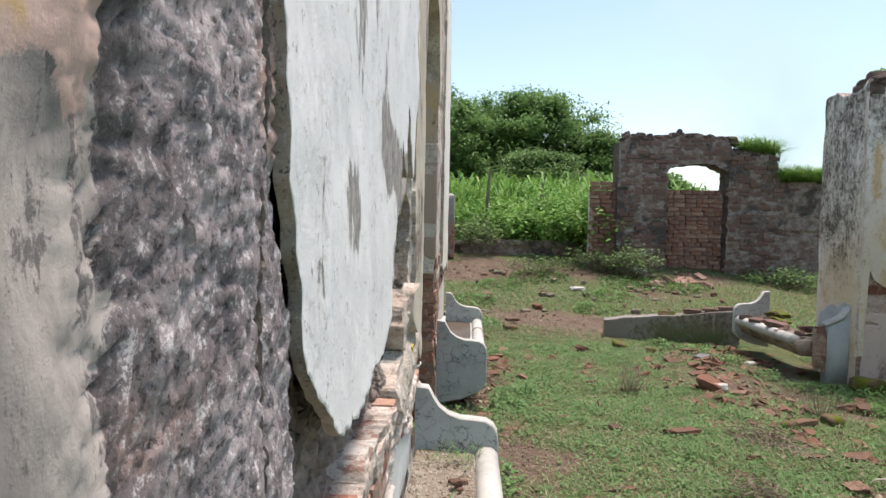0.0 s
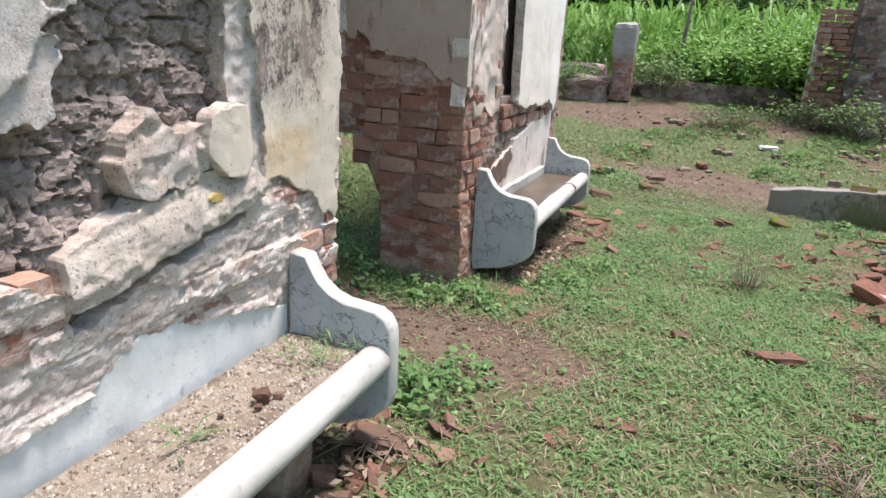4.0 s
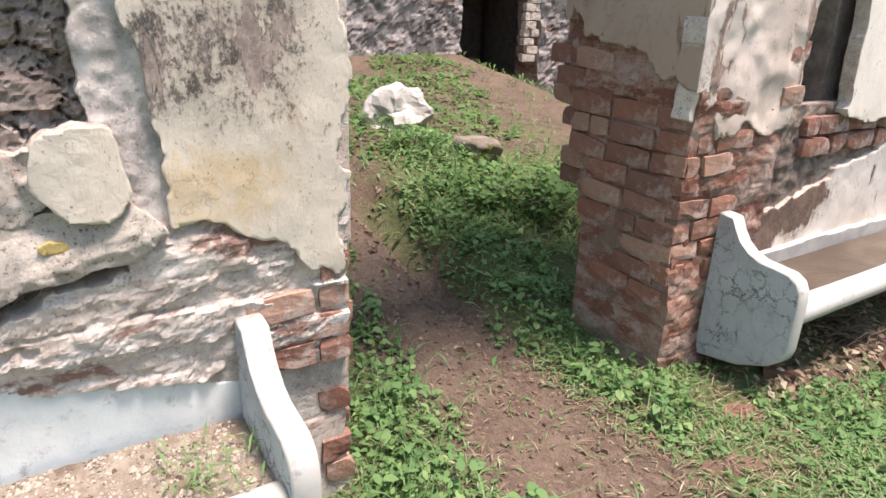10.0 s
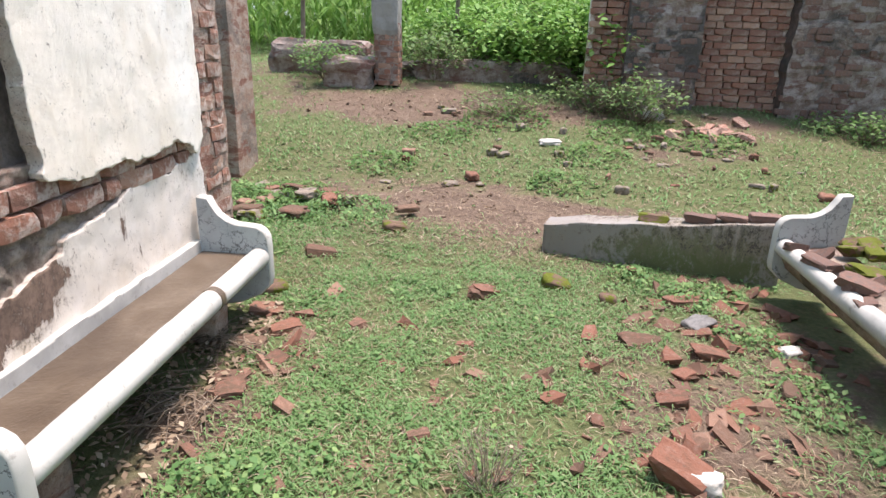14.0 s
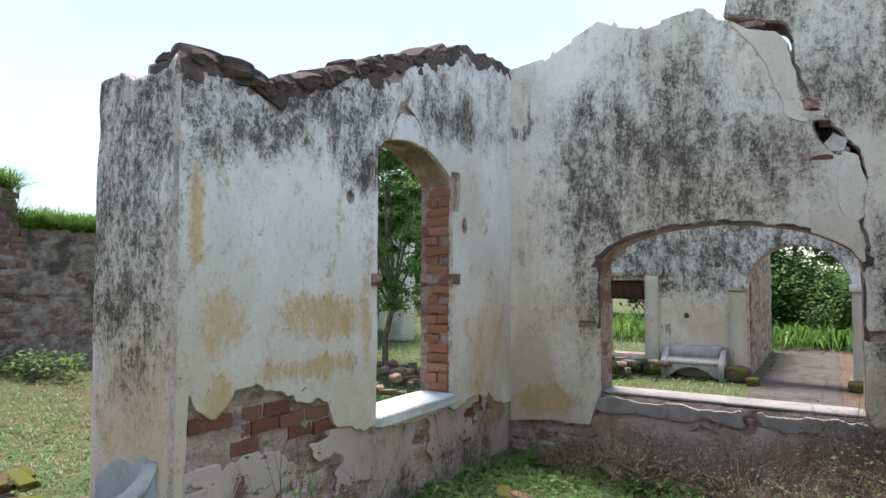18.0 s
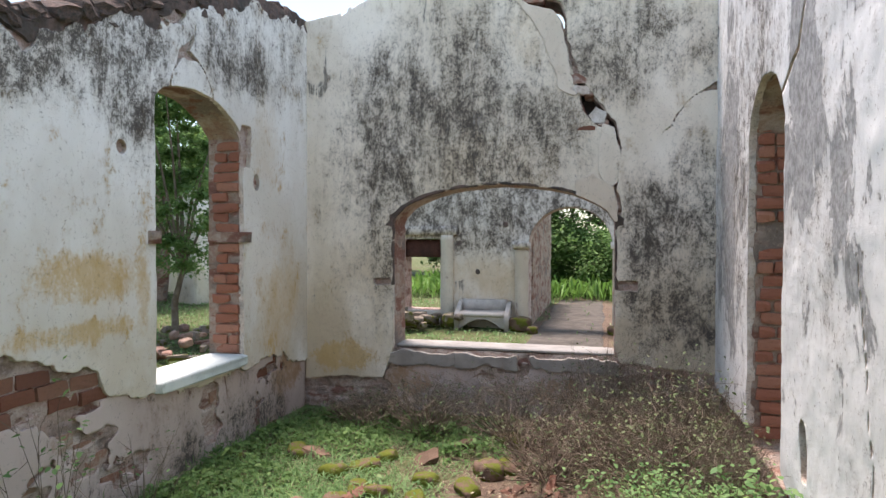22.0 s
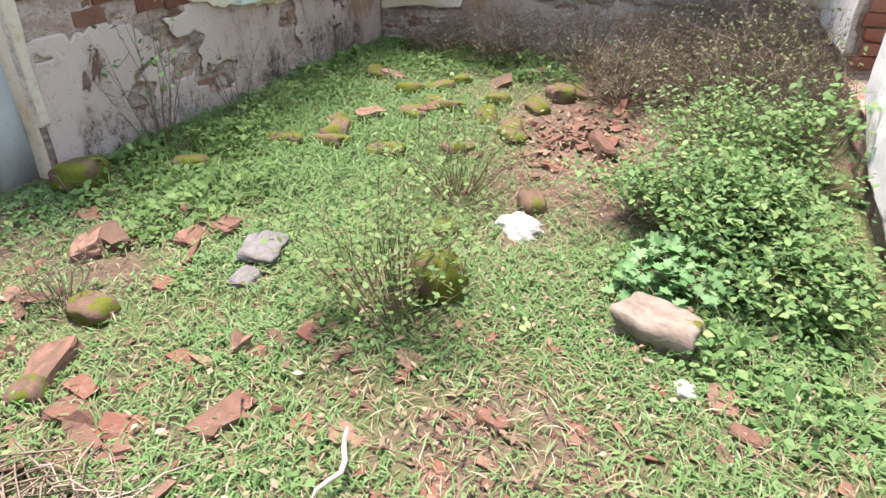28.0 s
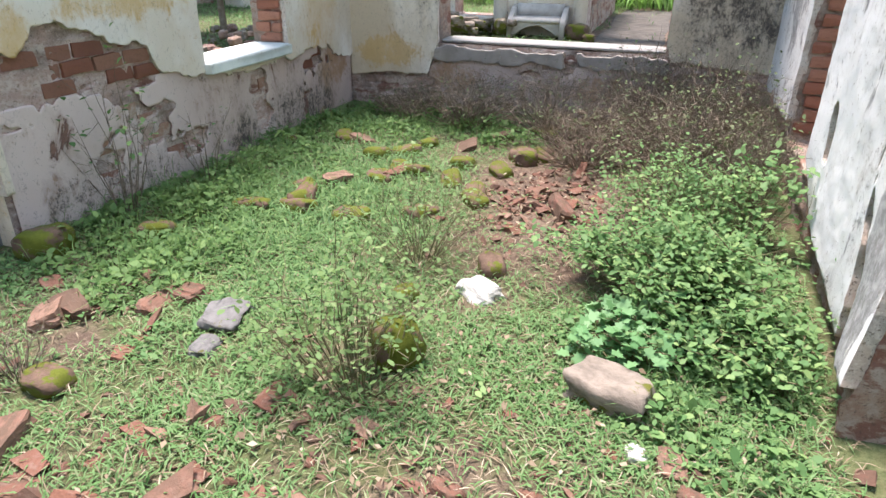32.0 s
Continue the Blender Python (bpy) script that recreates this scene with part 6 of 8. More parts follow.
bench_b = bench("white cement wall bench with wet mud on its seat", pose(WEST, 5.17, 0), 1.97, 0.012, M_WETMUD, M_CEMENT, 0.455, 0.0, 0.004, 0.03)

part("algae_band", prism(circle(0.335, 0.375, 0.0575), 1.30, 1.345, M_WETMUD, 6, 0.004, 3), None, bench_b, "dark wet algae band across the roll")
# third bench: faces west, its back wall gone, one end broken away
bench_c = thing("broken_bench", "broken white cement bench covered with fallen bricks beside the bay wall", "bench", pose(3.10, 7.86, 0.02, 0, 0, 180), "built-in benches")
part("arm", arm_mesh(0.07, (M_CEMENT, M_CEMENT_SIDE), 1), None, bench_c, "scrolled end")
part("seat", prism([(0.0, 0.20), (0.30, 0.22), (0.34, 0.30), (0.34, 0.36), (0.0, 0.37)], 0.06, 1.40, M_DAMP, 20, 0.03, 4), None, bench_c)
part("front_roll", prism(circle(0.335, 0.36, 0.055), 0.06, 1.34, M_CEMENT, 30, 0.008, 3), None, bench_c, "white rounded front edge")
part("end_stump", prism([(0.13, -0.1), (0.135, 0.30), (0.13, 0.535), (0.10, 0.56), (0.05, 0.575), (0.0, 0.605), (-0.04, 0.65), (-0.066, 0.71), (-0.066, -0.1)], 1.43, 1.53, M_BLUEGREY, 8, 0.006, 3), None, bench_c, "blue-grey stump of the broken end")
part("rim", prism([(0.145, 0.53), (0.14, 0.555), (0.10, 0.58), (0.05, 0.595), (0.0, 0.625), (-0.04, 0.67), (-0.066, 0.73), (-0.066, 0.70), (0.0, 0.595), (0.10, 0.55)], 1.42, 1.535, M_CEMENT, 8, 0.006, 5), None, bench_c, "pale curved rim of the broken end")
slab("back_wash", lambda u, v: np.minimum(0.74 - 0.35 * (1.45 - u) + 0.28 * fbm(u * 6, v * 6, 3, 6) - v, u - 1.0 + 0.08 * fbm(u * 7, v * 7, 4, 5)), (0.9, 1.44, 0.34, 0.9), 0.015, lambda u, v, d: np.stack([-0.07 + d, u, v], -1), 0.012, -0.01, (M_BLUEGREY, M_MORTAR),
     lambda u, v: 0.004 * fbm(u * 8, v * 8, 6), bench_c, "blue-grey wash left on the pier")
o = part("broken_brickwork", rough_box(0.11, 0.10, 0.36, 4.2, 0.18, 5), M_RUBBLECORE, bench_c, "bared bricks of the broken end")
o.location = (0.165, 1.47, 0.14)

# ---- bricks that show where plaster has gone ----
brick_kinds = {}


def worn_brick(sx, sy, sz, seed):
    """An eroded brick with broken arrises, its foot at z = 0."""
    bm = bmesh.new()
    bmesh.ops.create_cube(bm, size=1)
    bmesh.ops.subdivide_edges(bm, edges=bm.edges[:], cuts=2, use_grid_fill=True)
    for v in bm.verts:
        p = Vector((v.co.x * sx, v.co.y * sy, v.co.z * sz))
        edge = sum(abs(abs(c) - 0.5) < 0.01 for c in v.co) - 1
        q = noise.noise_vector(p * 19 + Vector((seed * 3.7, seed, seed * 2.1)))
        bite = (0.001 + 0.010 * max(0.0, noise.noise(p * 9 + Vector((seed, 5, seed))))) * max(0, edge)
        v.co = p - Vector([math.copysign(bite, c) for c in p]) + q * 0.005 + Vector((0, 0, sz / 2))
    return bm


def brick_mesh(length, h, d, k, mat):
    key = (round(length, 2), round(h, 3), round(d, 2), k, mat.name)
    if key not in brick_kinds:
        bm = worn_brick(length, d, h, k * 1.7 + length * 9)
        me = bpy.data.meshes.new("brick")
        bm.to_mesh(me)
        bm.free()
        me.materials.append(mat)
        brick_kinds[key] = me
    return brick_kinds[key]


def courses(parent, spot, turn, u0, u1, v0, v1, rng, inside=None, mat=None, course=0.088, length=0.21, depth=0.10, proud=0.010):
    """Rows of separate bricks on a wall face. spot(u, v) gives the place on the face, turn its heading; inside(u, v) leaves some out."""
    mat = mat or M_BRICK
    v, row = v0, 0
    while v < v1 - course * 0.5:
        u = u0 - (length / 2 if row % 2 else 0) - rng.uniform(0, 0.05)
        while u < u1:
            ln = length * (0.5 if rng.random() < 0.22 else 1.0)
            c = u + ln / 2
            if u0 - 0.02 < c < u1 + 0.02 and (inside is None or inside(c, v + course / 2)):
                a, b = max(u, u0), min(u + ln, u1)
                if b - a > 0.05:
                    ob = new("brick", brick_mesh((b - a) - 0.008, course - 0.009, depth, int(rng.integers(4)), mat))
                    p = spot((a + b) / 2, v + rng.uniform(-0.004, 0.004), rng.uniform(-proud, proud) - depth / 2 + 0.02)
                    ob.matrix_world = Matrix.Translation(p) @ Euler((rng.normal(0, 0.02), rng.normal(0, 0.025), turn + rng.normal(0, 0.03))).to_matrix().to_4x4()
                    ob.parent = parent
            u += ln + 0.004
        v += course
        row += 1


rng = np.random.default_rng(11)
face_x = lambda x, s: (lambda u, v, d: (x + s * d, u, v))
face_y = lambda y, s: (lambda u, v, d: (u, y + s * d, v))
QT = math.pi / 2
# doorway pier: corner bricks on two faces
courses(wall_west, face_x(WEST - 0.030, 1), QT, 4.91, 5.40, 0.16, 1.10, rng, lambda u, v: v < 1.08 - 0.9 * max(0, u - 5.15) and u < 5.35 and (v > 0.45 or rng.random() < 0.3), M_BRICK_WARM, 0.088, 0.215, 0.10, 0.007)
courses(wall_west, lambda u, v, d: (u, 4.931 - d + 0.12 * float(np.clip((back_corner(v) + 0.30 - u) / 0.30, 0, 1)) ** 2, v), 0, -1.5, -0.64, 0.12, 1.36, rng, lambda u, v: v < 1.22 - 0.3 * (u + 0.9) and u > float(back_corner(v)) + 0.06 and rng.random() < (0.96 if v > 0.34 else 0.5), M_BRICK_PIER, 0.092, 0.235, 0.10, 0.006)
courses(wall_west, face_x(WEST - 0.03, 1), QT, 5.36, 5.60, 1.02, 1.40, rng, lambda u, v: u > 5.42, M_BRICK_DULL)
courses(wall_west, face_x(WEST - 0.042, 1), QT, 5.72, 7.12, 0.87, 1.05, rng, None, M_BRICK_DULL, 0.09, 0.25, 0.10, 0.008)
courses(wall_west, face_y(3.524, 1), 0, -1.17, -0.64, 0.05, 0.80, rng, None, M_BRICK_MIX)
courses(wall_west, face_x(WEST - 0.020, 1), QT, 3.24, 3.535, 0.50, 0.80, rng, lambda u, v: u > 3.36 or (v < 0.72 and rng.random() < 0.6), M_BRICK_WARM, 0.082, 0.215, 0.10, 0.006)
# long bricks laid bare between crusts of mortar above the soil-filled bench
for u0, u1, v0, m, d in ((1.02, 1.29, 0.715, M_BRICK_WARM, 0.0), (1.30, 1.545, 0.715, M_BRICK_DULL, 0.004), (1.553, 1.648, 0.716, M_BRICK_WARM, 0.012), (1.66, 1.86, 0.712, M_BRICK_DULL, 0.006), (1.868, 2.05, 0.716, M_BRICK_DULL, 0.004), (2.066, 2.38, 0.716, M_BRICK_DULL, -0.002),
                         (1.08, 1.30, 0.628, M_BRICK_WARM, 0.0), (1.31, 1.53, 0.628, M_BRICK_WARM, -0.004), (1.54, 1.80, 0.626, M_BRICK_DULL, -0.004), (1.95, 2.20, 0.640, M_BRICK_DULL, -0.008),
                         (1.58, 1.66, 0.80, M_BRICK_WARM, 0.002), (2.28, 2.36, 0.815, M_BRICK_WARM, 0.006), (2.06, 2.16, 0.81, M_MORTAR, 0.010), (1.90, 2.04, 0.80, M_MORTAR, 0.012), (1.70, 1.86, 0.805, M_MORTAR, 0.008)):
    ob = new("brick", brick_mesh(u1 - u0 - 0.006, 0.068, 0.12, int(u0 * 37) % 4, m))
    ob.matrix_world = Matrix.Translation((WEST - 0.060 + d, (u0 + u1) / 2, v0)) @ Euler((rng.normal(0, 0.015), rng.normal(0, 0.012), QT + rng.normal(0, 0.02))).to_matrix().to_4x4()
    ob.parent = wall_west
courses(wall_west, face_x(WEST - 0.103, 1), QT, 7.30, 7.71, 0.0, 3.3, rng, None, M_BRICK_LIMED, 0.092)
# mortar that beds the bared bricks
slab("brick_bedding", lambda u, v: np.minimum(1.18 - 0.5 * np.clip(u - 5.1, 0, 9) - v, 5.48 - u) + 0.1 * fbm(u * 8, v * 8, 3), (4.925, 5.5, -0.2, 1.2), 0.012, on_x(WEST), -0.018, -0.15, (M_SMEAR, M_SMEAR),
     lambda u, v: 0.06 * fbm(u * 5, v * 5, 5, 6) + 0.3 * layers(u, v, 0.088, 3) + 0.020 * np.clip((0.42 - v) * 8, 0, 1) + 0.012 * np.clip((v - 1.0) * 9, 0, 1), wall_west, smooth=False)
slab("brick_bedding", lambda u, v: np.minimum(1.26 - v + 0.1 * fbm(u * 8, v * 8, 4), u + 1.15), (-1.19, -0.645, -0.2, 1.4), 0.014, on_y(4.930, -1), 0.0, -0.05, (M_SMEAR, M_MORTAR), lambda u, v: 0.022 * fbm(u * 5, v * 5, 6, 6) + 0.2 * layers(u, v, 0.088, 5) - 0.004, wall_west, smooth=False)
slab("hole_back", lambda u, v: 0 * u + 1, (5.4, 6.1, 0.9, 2.4), 0.014, on_x(WEST - 0.25), 0.0, -0.22, (M_MUD, M_MUD), lambda u, v: 1.6 * mud_courses(u, v), wall_west, smooth=False)
# tall window: right jamb, and bricks bared under it
courses(wall_north, lambda u, v, d: (5.83 - d, u, v), QT, 6.235, 6.48, 0.70, 2.44, rng, lambda u, v: abs(v - 1.66) > 0.05, M_BRICK_JAMB, 0.083, 0.235)
courses(wall_north, face_y(NORTH + 0.040, -1), 0, 3.24, 4.62, 0.70, 1.02, rng, lambda u, v: v < 0.99 - 0.35 * max(0, u - 4.0) and v > 0.68 + 0.05 * (u - 3.4) and rng.random() < 0.85, M_BRICK_DEEP)
courses(wall_north, face_y(NORTH + 0.042, -1), 0, 5.84, 6.9, 0.44, 0.62, rng, lambda u, v: rng.random() < 0.75, M_BRICK_DEEP)
courses(wall_north, face_y(NORTH + 0.052, -1), 0, 3.6, 6.8, 0.05, 0.62, rng, lambda u, v: rng.random() < 0.30, M_BRICK_DULL)
courses(wall_south, lambda u, v, d: (5.72 - d, u, v), QT, 1.96, 2.38, 0.35, 2.42, rng, lambda u, v: abs(v - 1.66) > 0.06, M_BRICK_JAMB, 0.083)
courses(wall_east, lambda u, v, d: (EAST + 0.055 - d, u, v), QT, 3.3, 5.3, 0.12, 0.5, rng, lambda u, v: rng.random() < 0.3, M_BRICK_DULL)
# bricks showing in the great crack
for u, v, a, ln, hh, m in ((3.60, 3.02, 0.05, 0.20, 0.09, M_BRICK_DULL), (3.56, 2.93, -0.05, 0.17, 0.08, M_MORTAR), (3.46, 2.90, 0.3, 0.12, 0.06, M_BRICK_DULL), (3.47, 2.36, 1.45, 0.28, 0.09, M_BRICK_DEEP), (3.50, 2.60, 0.1, 0.16, 0.07, M_BRICK_DEEP),
                       (3.36, 2.62, 0.5, 0.10, 0.06, M_BRICK_DULL), (3.25, 2.45, 1.3, 0.16, 0.06, M_BRICK_DULL), (3.98, 3.76, 0.15, 0.2, 0.06, M_BRICK_DARK)):
    ob = new("brick", brick_mesh(ln, hh, 0.12, 1, m))
    ob.matrix_world = Matrix.Translation((EAST + 0.05, u, v)) @ Euler((a, 0, QT)).to_matrix().to_4x4()
    ob.parent = wall_east
courses(wall_inner, face_x(-6.33, 1), QT, 8.70, 8.97, 0.75, 2.3, rng, None, M_MORTAR, 0.11, 0.22)
# gateway: blocked lower half, red brick beside it
courses(wall_gate, face_y(GATE + 0.25, -1), 0, 3.6, 4.8, 0.3, 2.15, rng, None, M_BRICK_DARK, 0.09, 0.23)
courses(wall_gate, face_y(GATE + 0.2, -1), 0, 2.08, 2.66, 0.35, 2.3, rng, None, M_BRICK_DARK, 0.09, 0.23)
slab("blocking_core", lambda u, v: 2.12 - v + 0 * u, (2.1, 4.9, 0.2, 2.2), 0.1, on_y(GATE + 0.29, -1), 0.0, -0.2, (M_MORTAR, M_MORTAR), None, wall_gate)
courses(wall_gate, face_y(GATE + 0.008, -1), 0, 2.64, 5.9, 0.35, 3.2, rng, lambda u, v: float(gate_body(u, v)) > 0.06 and rng.random() < 0.5, M_SOOTY, 0.09, 0.23, 0.06)

# sills
def stone_slab(name, sx, sy, sz, at, mat, label, cat, seed):
    bm = rough_box(sx, sy, sz, seed, 0.012, 6)
    o = part(name, bm, mat)
    o.matrix_world = Matrix.Translation(at)
    return tagged(o, label, cat)


sill_a = stone_slab("window_sill", 1.08, 0.36, 0.085, (5.30, 6.33, 0.615), M_BLUE, "pale blue plastered sill in the tall window", "window sill", 3)
sill_b = stone_slab("window_sill", 0.34, 2.06, 0.022, (7.19, 4.27, 0.607), M_SILL, "thin grey-white sill of the wide arched window", "window sill", 5)
for y, s in ((5.02, 0.72), (4.40, 0.66), (3.62, 0.86)):
    slab("sill_render", lambda u, v: 0.018 + 0.13 * fbm(u * 5, v * 6, y, 5) - np.maximum(np.abs(u - y) - s / 2 + 0.06, np.abs(v - 0.51) - 0.04), (y - s, y + s, 0.3, 0.60), 0.025,
         on_x(EAST, -1), 0.016, -0.05, (M_SILLCRUST, M_MORTAR), lambda u, v: 0.012 * fbm(u * 9, v * 9, 3), wall_east, "broken grey render under the sill")

# ---- grass, weeds, shrubs, trees ----
rng = np.random.default_rng(5)
BLOCKED = [(-1.25, -0.2, 1.2, 3.3), (-1.2, -0.65, -4, 3.55), (-1.25, -0.65, 4.88, 7.75), (-0.7, -0.2, 5.15, 7.15), (3.1, 7.1, 6.18, 6.55), (3.15, 3.65, 6.2, 6.95),
           (6.96, 7.4, 2, 6.5), (3.05, 7, 1.9, 2.42), (2.66, 3.3, 6.3, 7.9)]


def free(x, y):
    ok = np.ones(len(x), bool)
    for a, b, c, d in BLOCKED:
        ok &= ~((x > a) & (x < b) & (y > c) & (y < d))
    return ok


def sow(n, box, keep):
    x, y = rng.uniform(box[0], box[1], n), rng.uniform(box[2], box[3], n)
    k = (rng.random(n) < keep(x, y)) & free(x, y)
    x, y = x[k], y[k]
    return np.stack([x, y, rise(x, y)], -1)


def blades(base, length, width, lean):
    """Curved two-piece grass blades from base points."""
    n = len(base)
    yaw = rng.uniform(0, 2 * np.pi, n)
    ln = length * rng.uniform(0.5, 1.4, n)
    out = np.stack([np.cos(yaw), np.sin(yaw), 0 * yaw], -1)
    side = np.stack([-np.sin(yaw), np.cos(yaw), 0 * yaw], -1) * (width * rng.uniform(0.6, 1.3, n))[:, None]
    le = np.clip(rng.normal(lean, 0.25, n), 0.05, 1.2)
    mid = base + out * (ln * np.sin(le) * 0.5)[:, None]
    mid[:, 2] += ln * np.cos(le) * 0.55
    tip = base + out * (ln * np.sin(le) * 1.15)[:, None]
    tip[:, 2] += ln * np.cos(le) * 0.62
    return np.stack([base - side * 0.5, mid - side, tip, mid + side], 1).reshape(-1, 3)


def stuff(name, verts, mat, label, cat):
    return tagged(part(name, quick_mesh(name, [(verts, 4)], mat)), label, cat, kind="stuff")


lush = lambda x, y: np.clip((turf(x, y) - 0.30) * 1.6, 0.03, 1) * np.clip(0.62 + 2.6 * fbm(x * 3.4, y * 3.4, 44, 4), 0.06, 1)
near = sow(420000, (-1.0, 6.9, 2.45, 9.0), lush)
extra = sow(50000, (1.0, 3.4, 2.5, 5.0), lambda x, y: 0.1 + 0.75 * lush(x, y))
b1 = np.concatenate([blades(near, 0.058, 0.0030, 0.95), blades(extra, 0.062, 0.0032, 0.85)])
creep = sow(150000, (-1.0, 6.9, 2.45, 9.0), lush)
creep[:, 2] += rng.uniform(0.004, 0.03, len(creep))
b2 = leaves_at(creep, 0.012, rng, 0.7, 2.2)
stuff("grass", np.concatenate([b1, b2]), M_GRASS, "short creeping green grass on trodden earth", "grass")
herb = sow(9000, (-1.0, 6.9, 2.45, 9.0), lambda x, y: np.clip(lush(x, y) * np.clip(0.3 + 3.0 * fbm(x * 1.9, y * 1.9, 71, 3), 0.02, 1), 0, 1))
herb = np.repeat(herb, 4, axis=0)
herb[:, :2] += rng.normal(0, 0.022, (len(herb), 2))
herb[:, 2] += rng.uniform(0.006, 0.045, len(herb))
tagged(part("weeds", quick_mesh("herbs", [(outline_leaves(herb, 0.030, rng, OVAL, 0.7), 6)], M_LEAF)), "small broad-leaved weeds among the grass", "weeds", kind="stuff")
straw = sow(80000, (-1.0, 6.9, 2.45, 9.0), lambda x, y: np.clip(0.15 + 1.4 * (0.35 + fbm(x * 1.7, y * 1.7, 54, 3)), 0.05, 1) * np.clip(turf(x, y) * 2, 0.06, 1))
straw[:, 2] += rng.uniform(0.0, 0.012, len(straw))
stuff("straw", blades(straw, 0.06, 0.0022, 1.35), M_DRY, "dead straw and grass stems among the grass", "straw")
far_d = sow(26000, (-4, 8, 8.2, 14), lambda x, y: np.clip(0.25 + 1.5 * (0.3 + fbm(x * 1.1, y * 1.1, 54, 3)), 0.05, 1))
stuff("straw", blades(far_d, 0.09, 0.004, 1.2), M_DRY, "dead straw on the open ground", "straw")
far_g = sow(150000, (-12, 16, 8.5, 22), lambda x, y: np.clip((turf(x, y) - 0.3) * 1.3, 0.02, 1))
far_w = sow(40000, (-7, -0.9, 0.6, 9), lambda x, y: np.clip((turf(x, y) - 0.35) * 1.3, 0.02, 1))
far_e = sow(50000, (7.4, 26, 0, 16), lambda x, y: np.clip((turf(x, y) - 0.3) * 1.3, 0.02, 1))
far_s = sow(14000, (-0.2, 3.0, -2, 2.6), lush)
stuff("grass", np.concatenate([blades(far_g, 0.08, 0.010, 0.8), blades(far_w, 0.09, 0.008, 0.7), blades(far_e, 0.12, 0.012, 0.7), blades(far_s, 0.055, 0.005, 0.9)]), M_GRASS,
      "thin grass on the open ground", "grass")
tuft = sow(20000, (3.0, 5.6, 4.3, 6.15), lambda x, y: np.exp(-((x - 4.3) / 0.9) ** 2 - ((y - 5.1) / 0.55) ** 2))
stuff("tall_grass", blades(tuft, 0.12, 0.0042, 0.85), M_LEAF, "brighter taller grass in the bay", "grass")


def weed_patch(label, spots, n, size, mat, high, cat="weeds"):
    """Low broad-leaved weeds: leaves on short stems, spread round several spots."""
    pts = []
    for x, y, r in spots:
        k = int(n * r * r * 10)
        a, d = rng.uniform(0, 2 * np.pi, k), r * np.sqrt(rng.random(k))
        px, py = x + d * np.cos(a), y + d * np.sin(a)
        clump = 0.5 + 1.3 * fbm(px * 6, py * 6, 7, 3)
        hh = high * np.clip(1 - (d / r) ** 2, 0.15, 1) * np.clip(clump, 0.1, 1.3) * rng.random(k) ** 0.6
        ok = free(px, py) & (rng.random(k) < np.clip(clump + 0.25, 0.15, 1))
        pts.append(np.stack([px, py, rise(px, py) + 0.01 + hh], -1)[ok])
    pts = np.concatenate(pts)
    cut = rng.random(len(pts)) < 0.5
    stems = pts[rng.random(len(pts)) < 0.25].copy()
    stems[:, 2] = rise(stems[:, 0], stems[:, 1])
    groups = [(outline_leaves(pts[cut], size * 1.5, rng, OVAL, 0.9), 6), (outline_leaves(pts[~cut], size * 0.8, rng, OVAL, 1.0), 6), (blades(stems, high * 0.9, 0.0022, 0.5), 4)]
    return tagged(part("weeds", quick_mesh("weeds", groups, mat)), label, cat, kind="stuff")


weed_patch("dark green leafy weeds along the doorway pier", [(-0.72, 4.80, 0.24), (-1.2, 4.76, 0.28), (-1.65, 4.85, 0.32), (-0.45, 4.74, 0.16), (-2.2, 5.0, 0.4), (-2.9, 5.3, 0.45), (-2.0, 4.75, 0.22)], 700, 0.029, M_LEAF, 0.20)
weed_patch("dark mixed weeds and creepers in the overgrown room", [(-3.3, 4.95, 0.5), (-4.1, 5.0, 0.55), (-4.9, 5.3, 0.6), (-3.6, 5.9, 0.5), (-4.6, 6.2, 0.6), (-5.4, 4.7, 0.6), (-3.2, 4.2, 0.4), (-4.3, 4.1, 0.5), (-5.5, 6.6, 0.6)], 190, 0.045, M_TREE, 0.16)
weed_patch("weeds by the door jamb beside the bench", [(-0.5, 3.74, 0.22), (-0.85, 3.82, 0.24), (-1.25, 3.82, 0.28), (-1.65, 3.84, 0.28), (-2.1, 3.9, 0.3), (-0.25, 3.66, 0.2), (-0.2, 3.92, 0.16)], 650, 0.029, M_LEAF, 0.20)
weed_patch("leafy weeds in front of the white bench", [(-0.15, 5.3, 0.25), (0.05, 5.7, 0.2), (-0.75, 7.95, 0.3), (-0.9, 8.8, 0.5), (-0.4, 9.1, 0.5), (-1.3, 9.2, 0.5)], 700, 0.026, M_LEAF, 0.16)
weed_patch("dark weeds under the bay wall", [(3.3, 5.85, 0.34), (3.75, 5.8, 0.42), (4.25, 5.85, 0.40), (4.75, 5.9, 0.35), (5.3, 5.9, 0.38), (5.9, 5.85, 0.38), (6.4, 5.6, 0.45), (6.5, 5.0, 0.4), (3.1, 5.4, 0.3), (3.5, 5.35, 0.3), (4.0, 5.6, 0.35), (3.3, 5.6, 0.3), (5.0, 5.6, 0.3), (5.9, 5.3, 0.35), (6.2, 4.6, 0.35), (5.9, 4.3, 0.3)], 620, 0.030, M_TREE, 0.22)
weed_patch("low dark weeds on the slope below the gateway", [(0.2, 11.9, 0.5), (2.0, 11.2, 0.45), (2.6, 12.2, 0.6), (1.0, 12.6, 0.6), (3.4, 11.8, 0.5), (-0.3, 10.6, 0.4), (1.6, 10.2, 0.35), (-0.9, 9.3, 0.55)], 260, 0.04, M_TREE, 0.18)
